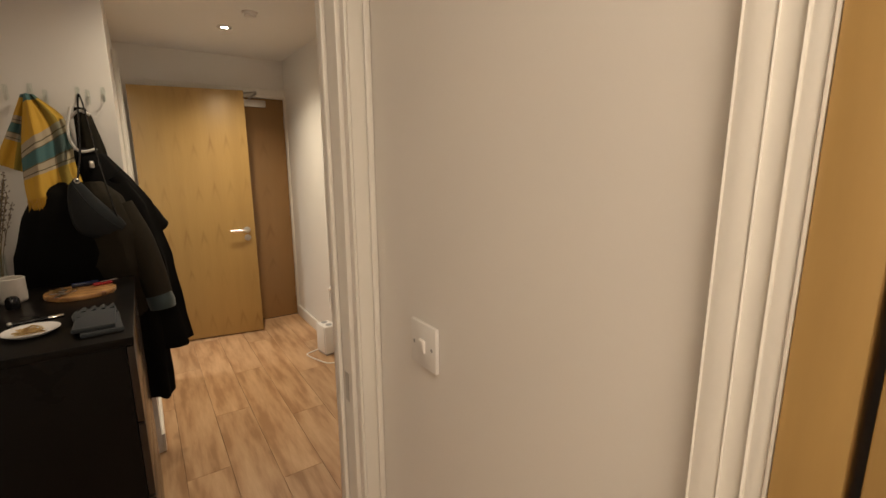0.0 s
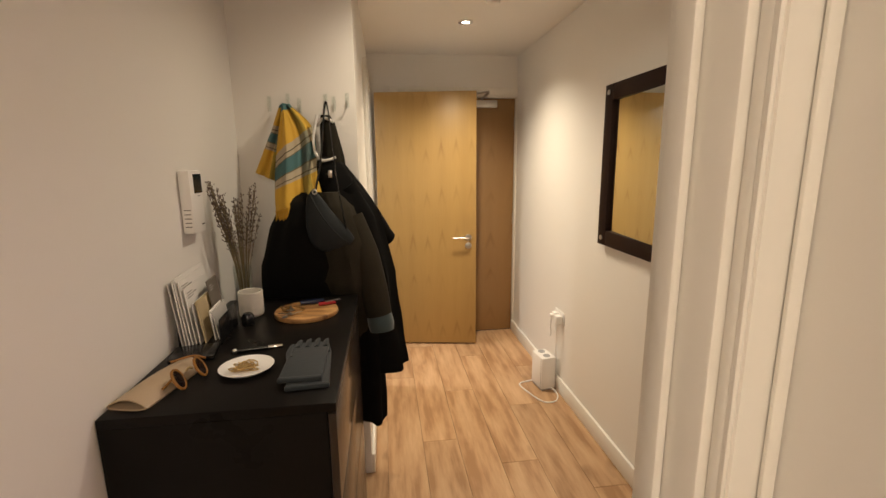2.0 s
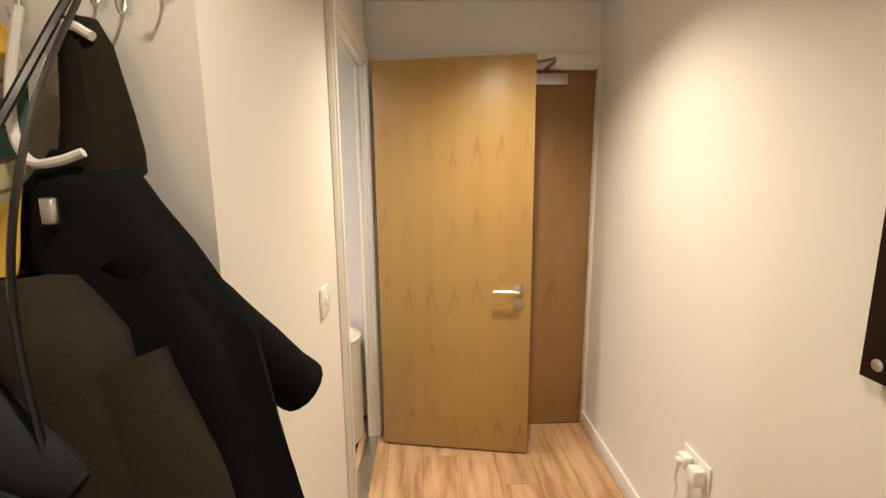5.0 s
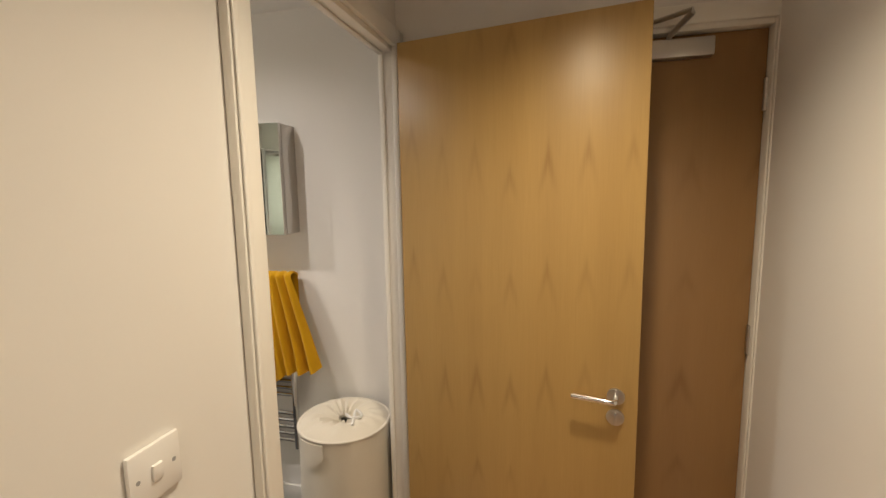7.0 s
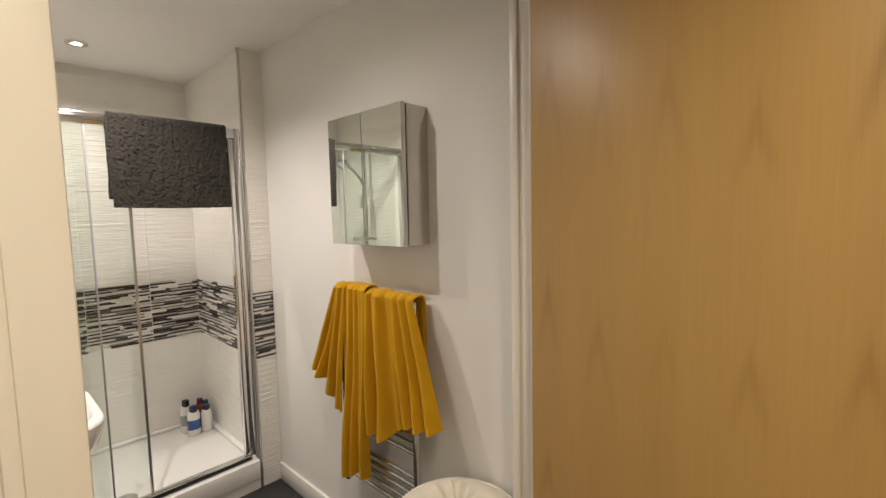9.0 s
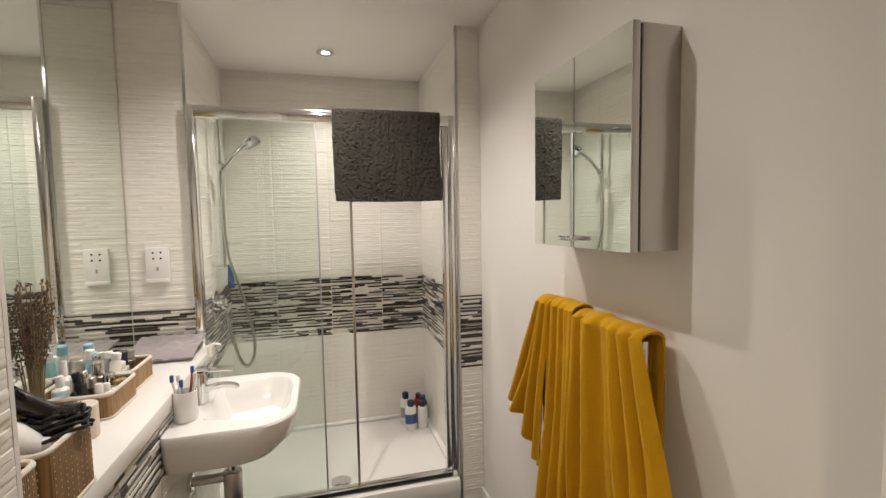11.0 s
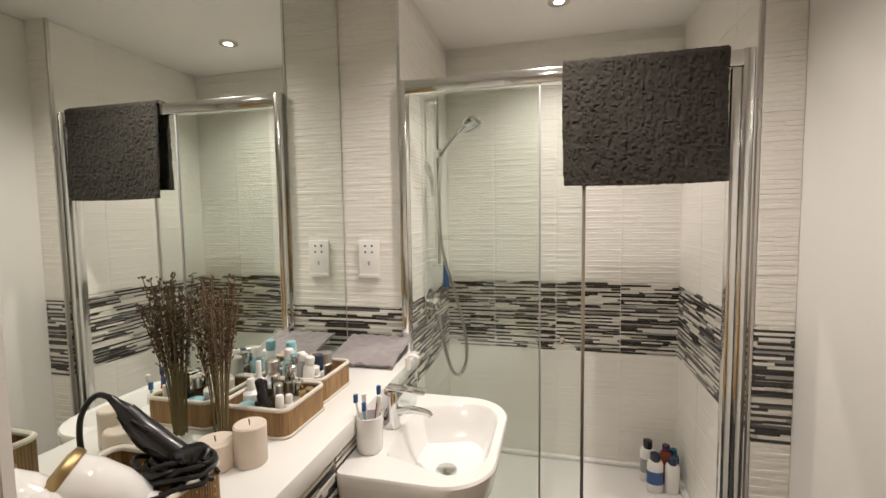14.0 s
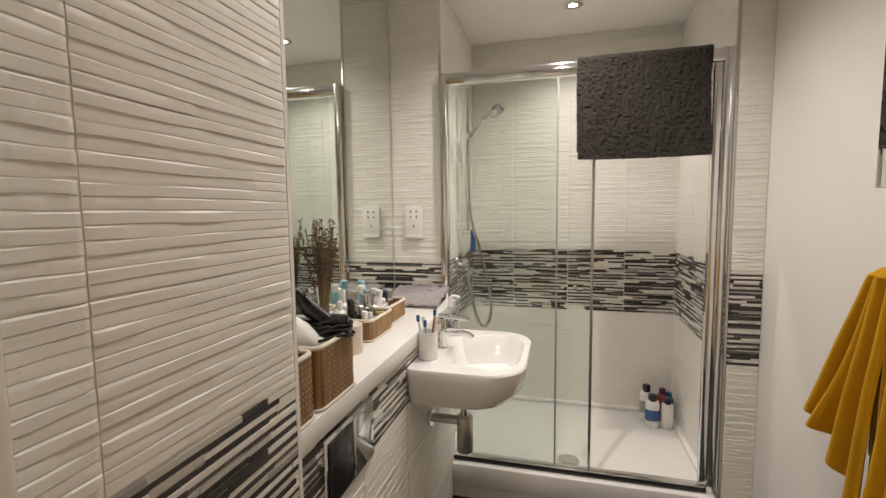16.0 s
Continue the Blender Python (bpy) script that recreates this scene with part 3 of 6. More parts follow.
# wide opening into the hall: lining, stop and architrave on its switch side
near = door_frame("door_frame_hall", "cream moulded door lining at the end of the switch wall", [
    ("architrave", (0.17, 1.0, 0), (0.142, 0.1995, 0.968, 0.983, 0, 2.36)), ("architrave", 0, (0.184, 0.1990, 0.962, 0.9675, 0, 2.36)), ("architrave", 0, (0.143, 0.151, 0.9645, 0.9675, 0, 2.36)),
    ("lining", 0, (0.133, 0.160, 0.9835, 1.0845, 0, 2.36)), ("stop", 0, (0.121, 0.1325, 1.030, 1.060, 0, 2.36)),
    ("architrave", 0, (0.142, 0.206, 1.085, 1.100, 0, 2.36)), ("architrave", 0, (0.186, 0.204, 1.1005, 1.106, 0, 2.36))])
part("strike_plate", bx(0.1318, 0.1332, 1.002, 1.022, 0.925, 0.995), M_STEEL, near, "dark steel strike plate")
# side doorway by the mirror
side = door_frame("door_frame_side_room", "cream moulded frame of the side doorway", [
    ("jamb", (RX, 1.5, 0), (RX - 0.004, RX + 0.105, 1.895, 1.93, 0, 2.06)), ("jamb", 0, (RX - 0.004, RX + 0.105, 1.24, 1.27, 0, 2.06)),
    ("head_lining", 0, (RX - 0.004, RX + 0.105, 1.27, 1.895, 2.03, 2.06)),
    ("architrave", 0, (RX - 0.022, RX - 0.0045, 1.925, 1.99, 0, 2.12)), ("architrave", 0, (RX - 0.022, RX - 0.0045, 1.205, 1.245, 0, 2.12)),
    ("architrave", 0, (RX - 0.022, RX - 0.0045, 1.245, 1.925, 2.055, 2.12)), ("architrave", 0, (RX - 0.030, RX - 0.0225, 1.965, 1.985, 0, 2.12)),
    ("stop", 0, (RX + 0.05, RX + 0.085, 1.882, 1.8945, 0, 2.03))])
part("strike_plate", bx(RX + 0.012, RX + 0.036, 1.8925, 1.8946, 0.915, 0.975), M_STEEL, side, "steel strike plate")
# wooden door at the start, closed in its frame
start_frame = door_frame("door_frame_start", "cream painted frame of the wooden door", [
    ("architrave", (0.235, 0.2, 0), (SWX - 0.012, SWX - 0.0005, 0.217, 0.279, 0, 2.12)), ("architrave", 0, (SWX - 0.015, SWX - 0.0125, 0.252, 0.277, 0, 2.12)), ("architrave", 0, (SWX - 0.014, SWX - 0.0125, 0.218, 0.234, 0, 2.12)),
    ("jamb", 0, (SWX, SWX + 0.07, 0.218, 0.2645, 0, 2.06)), ("jamb", 0, (SWX - 0.018, SWX + 0.07, -0.58, -0.55, 0, 2.06)), ("head_lining", 0, (SWX - 0.018, SWX + 0.07, -0.55, 0.2175, 2.03, 2.06))])
part("oak_lining", bx(SWX - 0.011, SWX + 0.07, 0.172, 0.2165, 0, 2.03, 0.002), M_OAK, start_frame, "oak veneered lining strip")


def door_leaf(name, label, width, height, thick, m, mat, lever_side):
    """A flush door: hinged at its local x = 0, leaf towards +x, handled on both faces."""
    t = thing(name, (0, 0, 0), label, "door", kind="structure")
    part("leaf", bx(0, width, -thick / 2, thick / 2, 0, height, 0.002), mat, t)
    for z in (0.22, height / 2 + 0.02, height - 0.2):
        part("hinge", cyl((-0.004, thick / 2 + 0.004, z - 0.05), (-0.004, thick / 2 + 0.004, z + 0.05), 0.007, 10), M_STEEL, t, "steel butt hinge")
    for s in (lever_side, -lever_side):
        face = s * thick / 2
        x = width - 0.062
        rose = part("handle_rose", cyl((x, face, 0.905), (x, face + s * 0.009, 0.905), 0.026, 24, bevel=0.002), M_STEEL, t)
        part("lever", tube([(x, face + s * 0.008, 0.905), (x, face + s * 0.045, 0.905), (x - 0.012, face + s * 0.052, 0.905), (x - 0.06, face + s * 0.052, 0.906), (x - 0.125, face + s * 0.052, 0.907)],
                           0.0085, 10, 5), M_CHROME, rose, "satin chrome lever")
        part("lock_rose", cyl((x, face, 0.838), (x, face + s * 0.009, 0.838), 0.026, 24, bevel=0.002), M_STEEL, t)
        part("thumb_turn", bx(x - 0.004, x + 0.004, min(face, face + s * 0.026), max(face, face + s * 0.026), 0.822, 0.854, 0.002), M_STEEL, t)
    t.matrix_basis = m
    return t


ang = -9.8
door_leaf("door_bathroom", "open oak veneer flush door with steel lever", 0.790, 2.035, 0.044, pose(-0.212, 4.259, 0.012, 0, 0, ang), M_OAK, -1)
door_leaf("door_start", "closed oak veneer flush door", 0.704, 2.02, 0.044, pose(SWX + 0.006, -0.542, 0.006, 0, 0, 90), M_OAK, 1)
front = thing("front_door", (0.47, ENDY, 0), "brown veneered flush front door with a closer", "door", kind="structure")
part("leaf", bx(-0.010, 0.951, ENDY + 0.0, ENDY + 0.05, 0.004, 2.032, 0.002), M_CHERRY, front)
for hz in (0.235, 1.03, 1.83):
    part("hinge", cyl((0.951, ENDY - 0.008, hz - 0.05), (0.951, ENDY - 0.008, hz + 0.05), 0.008, 10), M_STEEL, front, "steel butt hinge")
closer = part("door_closer", bx(0.545, 0.79, ENDY - 0.045, ENDY - 0.001, 1.955, 2.012, 0.004), M_STEEL, front, "silver overhead door closer")
part("closer_arm", join(tube([(0.66, ENDY - 0.03, 2.014), (0.66, ENDY - 0.05, 2.022), (0.70, ENDY - 0.13, 2.058)], 0.009, 8, 3),
                        tube([(0.70, ENDY - 0.13, 2.066), (0.63, ENDY - 0.08, 2.062), (0.58, ENDY - 0.045, 2.062)], 0.008, 8, 3)), M_STEEL, closer)

# ---- structure: bathroom ----
MIR_Y, SH_L, SH_R, SH_B, SCR, WN, NEARY, UNDERY = 3.045, 3.268, 4.452, -2.925, -2.10, 4.555, 3.375, 3.335
LEDGE_Z, CORNER = 0.925, -0.79
structure("floor_bathroom", bx(-3.05, BATHX - 0.02, 2.95, 4.66, -0.1, -0.004), M_GROUT, "dark slate-grey tiled bathroom floor", "floor")
structure("ceiling_bathroom", bx(-3.05, BATHX, 2.9, 4.68, BATH_CEIL, BATH_CEIL + 0.1), M_CEIL, "flat white painted bathroom ceiling", "ceiling")
structure("wall_towel_side", bx(-3.05, BATHX, WN, WN + 0.1, 0, 2.45), M_WALL, "white painted bathroom wall behind towels and cabinet", "wall")
W_BACK = structure("wall_shower_back", bx(-3.05, SH_B - 0.0002, SH_L - 0.3, SH_R + 0.11, 0, 2.45), M_GROUT, "cream tiled back wall of the shower", "wall")
W_LEFT = structure("wall_shower_valve", bx(SH_B - 0.0002, -2.1112, 2.95, SH_L - 0.0002, 0, 2.45), M_GROUT, "cream tiled shower wall with the valve", "wall")
W_RIGHT = structure("wall_shower_side", bx(SH_B - 0.0002, -2.0582, SH_R + 0.0002, WN, 0, 2.45), M_GROUT, "cream tiled shower side wall and end strip", "wall")
W_MIR = structure("wall_mirror", bx(-2.1110, CORNER, 2.95, MIR_Y - 0.006, 0, 2.45), M_WALL, "wall behind the large bathroom mirror", "wall")
W_UNDER = structure("wall_under_ledge", bx(-2.1110, CORNER, MIR_Y - 0.006, UNDERY - 0.0002, 0, LEDGE_Z - 0.05), M_GROUT, "tiled boxing under the white ledge", "wall")
W_NEAR = structure("wall_relief_tiles", bx(CORNER, BATHX, 2.95, NEARY - 0.0002, 0, 2.45), M_GROUT, "cream relief-tiled wall beside the mirror recess", "wall")
structure("mirror_bathroom", bx(-2.108, CORNER - 0.001, MIR_Y - 0.0055, MIR_Y, LEDGE_Z, BATH_CEIL - 0.002), M_MIRROR, "large frameless wall mirror above the white ledge", "mirror")
structure("ledge", bx(-2.108, CORNER - 0.002, MIR_Y + 0.0005, UNDERY + 0.012, LEDGE_Z - 0.05, LEDGE_Z, 0.003), M_ACRYLIC, "glossy white ledge below the bathroom mirror", "ledge")
skirting("baseboard_towel_side", -2.05, BATHX, WN - 0.016, WN - 0.0005, 0.1)
structure("tile_trim_near", bx(CORNER - 0.0035, CORNER + 0.006, NEARY - 0.006, NEARY + 0.002, 0, BATH_CEIL), M_ACRYLIC, "white tile edge trim", "trim")
structure("tile_trim_nib", bx(-2.113, -2.104, 3.279, 3.288, 0.9, BATH_CEIL), M_CHROME, "slim chrome tile edge trim", "trim")
structure("tile_trim_strip", bx(-2.072, -2.056, SH_R - 0.018, SH_R - 0.010, 0.0, BATH_CEIL), M_STEEL, "slim metal tile edge trim", "trim")

# ---- things: hall ----
for lx, ly, lz, lab in [(q[0], q[1], q[2], "hall" if q[2] == HALL_CEIL else "bathroom") for q in SPOTS]:
    t = thing("ceiling_downlight", (lx, ly, lz), "round chrome recessed downlight, lit, in the ceiling", "ceiling light", lab + " downlights")
    ring = bmesh.new()
    bmesh.ops.create_cone(ring, cap_ends=False, segments=32, radius1=0.046, radius2=0.034, depth=0.008)
    part("bezel", moved(join(ring, lathe([(0.046, -0.004), (0.047, 0.004), (0.036, 0.004), (0.036, -0.002)], (0, 0, 0), 32)), Matrix.Translation((lx, ly, lz - 0.0045))), M_CHROME, t)
    part("bulb", lathe([(0.032, 0.0), (0.024, -0.006), (0.008, -0.009)], (lx, ly, lz - 0.002), 24), M_GLOW, t, "glowing warm lamp face")

t = thing("smoke_detector", (0.45, 3.13, HALL_CEIL), "small round white smoke detector on the ceiling", "smoke detector")
part("base", lathe([(0.045, 0), (0.045, -0.012), (0.043, -0.014)], (0.45, 3.13, HALL_CEIL)), M_PLASTIC, t)
part("dome", lathe([(0.036, -0.014), (0.034, -0.028), (0.02, -0.034)], (0.45, 3.13, HALL_CEIL)), M_PLASTIC, t)


def wall_switch(label, m, w, h):
    t = thing("light_switch", (0, 0, 0), label, "light switch")
    part("plate", bx(-w / 2, w / 2, -h / 2, h / 2, 0, 0.009, 0.0035), M_PLASTIC, t)
    part("rocker", moved(bx(-0.0085, 0.0085, -0.0125, 0.0125, 0.006, 0.0135, 0.0015), pose(0, 0, 0, 4, 0, 0)), M_PLASTIC, t)
    for sx in (-0.03, 0.03):
        part("screw", cyl((sx * w / 0.086, 0, 0.0075), (sx * w / 0.086, 0, 0.0095), 0.0035, 10), M_GREYPL, t)
    t.matrix_basis = m
    return t


wall_switch("white plastic one-gang light switch beside the bathroom door", Matrix.Translation((BX + 0.0005, 3.232, 1.138)) @ pose(0, 0, 0, 90, 0, 90), 0.088, 0.086)
wall_switch("white plastic light switch on the cream wall", Matrix.Translation((SWX - 0.0005, 0.768, 1.134)) @ pose(0, 0, 0, 90, 0, -90), 0.088, 0.088)

t = thing("socket", (RX, 3.29, 0.50), "white double wall socket with plug and adaptor", "wall socket")
part("plate", bx(RX - 0.009, RX - 0.0005, 3.215, 3.361, 0.465, 0.551, 0.003), M_PLASTIC, t)
plug = part("plug", bx(RX - 0.042, RX - 0.0095, 3.30, 3.348, 0.487, 0.532, 0.008), M_PLASTIC, t, "chunky white plug")
part("plug_grip", cyl((RX - 0.06, 3.324, 0.51), (RX - 0.04, 3.324, 0.51), 0.012, 14), M_PLASTIC, plug)
part("adaptor", bx(RX - 0.055, RX - 0.0095, 3.225, 3.272, 0.475, 0.535, 0.010), M_PLASTIC, t, "white round-edged adaptor")
solo("charger_lead", tube([(RX - 0.045, 3.33, 0.487), (RX - 0.05, 3.335, 0.44), (RX - 0.045, 3.33, 0.40), (RX - 0.05, 3.335, 0.36)], 0.006, 8, 5), M_PLASTIC, "short white lead hanging from the socket", "cable")

t = thing("air_purifier", (0.885, 3.33, 0), "small white box-shaped appliance with two dials on top", "appliance")
bxm = moved(join(bx(-0.052, 0.052, -0.075, 0.075, 0.012, 0.235, 0.010)), pose(0.875, 3.335, 0, 0, 0, 8))
part("body", bxm, M_PLASTIC, t)
part("seam", moved(bx(-0.0528, 0.0528, -0.062, -0.058, 0.02, 0.225), pose(0.875, 3.335, 0, 0, 0, 8)), M_GREYPL, t)
part("foot", moved(bx(-0.044, 0.044, -0.066, 0.066, 0.0, 0.013), pose(0.875, 3.335, 0, 0, 0, 8)), M_GREYPL, t)
for dy_ in (-0.036, 0.036):
    part("dial", moved(cyl((0, dy_, 0.2345), (0, dy_, 0.238), 0.023, 24), pose(0.875, 3.335, 0, 0, 0, 8)), M_GREYPL, t, "round grey dial")
solo("floor_cable", tube([(0.90, 3.262, 0.03), (0.925, 3.20, 0.006), (0.88, 3.12, 0.005), (0.80, 3.13, 0.005), (0.74, 3.27, 0.005), (0.72, 3.37, 0.005), (0.78, 3.40, 0.006), (0.822, 3.40, 0.012)], 0.0045, 8, 6), M_PLASTIC,
     "white cable looped on the plank floor", "cable")
solo("wall_cable", tube([(RX - 0.045, 3.25, 0.476), (RX - 0.04, 3.25, 0.40), (RX - 0.03, 3.27, 0.25), (RX - 0.03, 3.30, 0.12), (RX - 0.03, 3.32, 0.03), (0.92, 3.30, 0.01)], 0.004, 8, 6), M_PLASTIC, "white cable down the wall to the appliance", "cable")

t = thing("wall_mirror", (RX, 2.51, 1.08), "dark-stained wooden framed wall mirror with steel studs", "mirror")
MY0, MY1, MZ0, MZ1, FW = 2.193, 2.774, 1.093, 1.868, 0.074
for nm, (a0, a1, b0, b1) in (("stile", (MY0, MY0 + FW, MZ0, MZ1)), ("stile", (MY1 - FW, MY1, MZ0, MZ1)), ("rail", (MY0 + FW, MY1 - FW, MZ1 - FW, MZ1)), ("rail", (MY0 + FW, MY1 - FW, MZ0, MZ0 + FW))):
    part(nm, bx(RX - 0.034, RX - 0.012, a0, a1, b0, b1, 0.003), M_DARKWOOD, t)
MYC = (MY0 + MY1) / 2
part("glass", moved(bx(-0.002, 0.002, MY0 + FW - 0.004 - MYC, MY1 - FW + 0.004 - MYC, MZ0 + FW - 0.004, MZ1 - FW + 0.004), pose(RX - 0.0232, MYC, 0, 0, 0, -2.5)), M_MIRROR, t, "clear mirror glass")
part("backing", bx(RX - 0.0125, RX - 0.0005, MY0 + 0.03, MY1 - 0.03, MZ0 + 0.03, MZ1 - 0.03), M_DARKWOOD, t)
for yy in (MY0 + 0.036, MY1 - 0.036):
    for zz in (MZ0 + 0.036, MZ1 - 0.036):
        part("stud", cyl((RX - 0.033, yy, zz), (RX - 0.038, yy, zz), 0.0125, 18, bevel=0.0015), M_STEEL, t, "round steel stud")

t = thing("intercom", (LX, 2.08, 1.31), "white wall intercom with a small black screen", "intercom")
part("body", bx(LX + 0.0005, LX + 0.034, 2.036, 2.126, 1.305, 1.493, 0.006), M_PLASTIC, t)
part("screen", bx(LX + 0.034, LX + 0.0352, 2.062, 2.118, 1.425, 1.482), M_SCREEN, t, "black glossy screen")
part("maker_mark", bx(LX + 0.034, LX + 0.0346, 2.084, 2.100, 1.415, 1.418), M_GREYPL, t)
part("talk_slot", bx(LX + 0.034, LX + 0.0346, 2.094, 2.113, 1.327, 1.330), M_INK, t)
for k in range(5):
    part("side_slot", bx(LX + 0.010, LX + 0.028, 2.0352, 2.0362, 1.325 + k * 0.0125, 1.3275 + k * 0.0125), M_INK, t)

# chest of drawers
CX0, CX1, CY0, CY1, CZ = LX + 0.004, -0.276, 1.535, 2.345, 1.003
t = thing("chest_of_drawers", (-0.5, 1.945, 0), "black-brown four-drawer chest against the hall wall", "chest of drawers")
part("top", bx(CX0, CX1, CY0, CY1, CZ - 0.022, CZ, 0.0015), M_BLACKWOOD, t)
part("side_panel", bx(CX0, CX1 - 0.02, CY0, CY0 + 0.02, 0, CZ - 0.0225, 0.001), M_BLACKWOOD, t)
part("side_panel", bx(CX0, CX1 - 0.02, CY1 - 0.02, CY1, 0, CZ - 0.0225, 0.001), M_BLACKWOOD, t)
part("back_panel", bx(CX0, CX0 + 0.006, CY0 + 0.021, CY1 - 0.021, 0.04, CZ - 0.023), M_BLACKWOOD, t)
part("plinth", bx(CX1 - 0.06, CX1 - 0.045, CY0 + 0.021, CY1 - 0.021, 0, 0.06), M_BLACKWOOD, t)
for k in range(4):
    z0 = 0.035 + k * 0.2375
    dr = part("drawer", bx(CX1 - 0.019, CX1 - 0.001, CY0 + 0.003, CY1 - 0.003, z0, z0 + 0.2275, 0.0015), M_DRAWERLIT, t)
    part("drawer_box", bx(CX0 + 0.03, CX1 - 0.02, CY0 + 0.03, CY1 - 0.03, z0 + 0.02, z0 + 0.17), M_BLACKWOOD, dr)

# things on the chest
ZT = CZ
t = thing("oval_board", (-0.435, 2.138, ZT), "oval acacia serving board with keys and a knife on it", "serving board")
el = [(-0.435 + 0.105 * math.cos(a), 2.138 + 0.098 * math.sin(a)) for a in [2 * math.pi * i / 40 for i in range(40)]]
part("board", slab(el, ZT, ZT + 0.017, 0.004), M_ACACIA, t)
kn = thing("pocket_knife", (-0.40, 2.16, ZT + 0.0175), "navy and red folding knife lying on the board", "pocket knife")
part("handle", moved(bx(-0.042, 0.042, -0.011, 0.011, 0, 0.014, 0.005), pose(-0.425, 2.198, ZT + 0.0175, 0, 0, 12)), M_NAVY, kn)
part("red_scale", moved(bx(-0.03, 0.03, -0.010, 0.010, 0, 0.010, 0.004), pose(-0.372, 2.181, ZT + 0.0175, 0, 0, 20)), M_RED, kn, "red plastic scale")
part("blade", moved(bx(-0.028, 0.028, -0.006, 0.006, 0, 0.003, 0.001), pose(-0.353, 2.189, ZT + 0.0285, 0, 0, 25)), M_STEEL, kn)
ks = thing("key_bunch", (-0.475, 2.07, ZT + 0.0175), "small heap of brass and steel keys", "keys")
rk = random.Random(4)
for k in range(9):
    kx, ky, ka = -0.475 + rk.uniform(-0.032, 0.032), 2.098 + rk.uniform(-0.042, 0.042), rk.uniform(0, 180)
    part("key", moved(join(cyl((0, 0, 0), (0, 0, 0.002), 0.009, 14), bx(0.006, 0.036, -0.0028, 0.0028, 0, 0.002)), pose(kx, ky, ZT + 0.018 + k * 0.0018, rk.uniform(-8, 8), rk.uniform(-8, 8), ka)), M_BRASSJ if k % 2 else M_STEEL, ks)


def cup_body(c, r, h, wall):
    return lathe([(r * 0.9, 0.0), (r * 0.97, 0.003), (r, 0.012), (r, h - 0.002), (r - wall * 0.5, h), (r - wall, h - 0.002), (r - wall, 0.012), (r * 0.5, 0.008), (0.002, 0.008)], c, 36)


t = thing("mug", (-0.622, 2.163, ZT), "speckled cream stoneware mug on the chest", "mug")
part("body", cup_body((-0.622, 2.163, ZT), 0.040, 0.085, 0.005), M_STONE, t)
part("handle", tube([(-0.638, 2.198, ZT + 0.070), (-0.649, 2.222, ZT + 0.062), (-0.650, 2.225, ZT + 0.040), (-0.646, 2.216, ZT + 0.022), (-0.639, 2.198, ZT + 0.020)], 0.0052, 8, 5), M_STONE, t)


def lavender(name, label, c, height, lean, spread, count, mat_bud, seed, vase=None):
    """A bunch of dried lavender: thin stems with heads of small buds."""
    t = thing(name, c, label, "dried flowers")
    rnd = random.Random(seed)
    stems = None
    vs, fs = [], []

    def diamond(p, d, r, l):
        d = d.normalized()
        s = d.orthogonal().normalized()
        w = d.cross(s)
        k = len(vs)
        vs.extend([p - d * l, p + s * r, p + w * r, p - s * r, p - w * r, p + d * l])
        for a, b in ((1, 2), (2, 3), (3, 4), (4, 1)):
            fs.append((k, k + b, k + a)), fs.append((k + 5, k + a, k + b))
    for k in range(count):
        a, rr = rnd.uniform(0, 2 * math.pi), math.sqrt(rnd.random())
        h = height * rnd.uniform(0.72, 1.0)
        foot = Vector((c[0] + 0.014 * rr * math.cos(a), c[1] + 0.014 * rr * math.sin(a), c[2] + 0.006))
        tip = Vector((c[0] + lean[0] + spread * rr * math.cos(a), c[1] + lean[1] + spread * 0.8 * rr * math.sin(a), c[2] + h))
        mid = foot.lerp(tip, 0.45) + Vector((-(tip.x - foot.x) * 0.22, -(tip.y - foot.y) * 0.22, 0))
        st = tube([foot, mid, tip], 0.0012, 4, 4)
        stems = st if stems is None else join(stems, st)
        line = spline([foot, mid, tip], 10)
        top = line[-9:]
        for q, p in enumerate(top):
            d = (line[-1] - line[-4])
            for b in range(5 if q > 1 else 2):
                off = Vector((rnd.gauss(0, 1), rnd.gauss(0, 1), rnd.gauss(0, 0.7))) * 0.0036
                diamond(p + off + d.normalized() * rnd.uniform(-0.006, 0.006), d + off * 6, rnd.uniform(0.0015, 0.0027), rnd.uniform(0.003, 0.0055))
    tagged(part("stem_bundle", stems, M_STEM, t), kind="stuff")
    me = bpy.data.meshes.new("buds")
    me.from_pydata([v - Vector(c) for v in vs], [], fs)
    me.materials.append(mat_bud)
    ob = new("bud_cluster", me)
    ob.parent = t
    ORIGIN[ob] = Vector(c)
    tagged(ob, kind="stuff")
    if vase:
        part("vase", vase, M_CLEAR, t, "slim clear glass vase")
    return t


vz = (-0.672, 2.265, ZT)
lavender("lavender_vase", "dried grey lavender in a slim clear glass vase", vz, 0.45, (-0.005, -0.035), 0.095, 34, M_BUD, 3,
         lathe([(0.026, 0.0), (0.030, 0.004), (0.031, 0.15), (0.029, 0.152), (0.028, 0.15), (0.027, 0.01), (0.002, 0.009)], vz, 24))

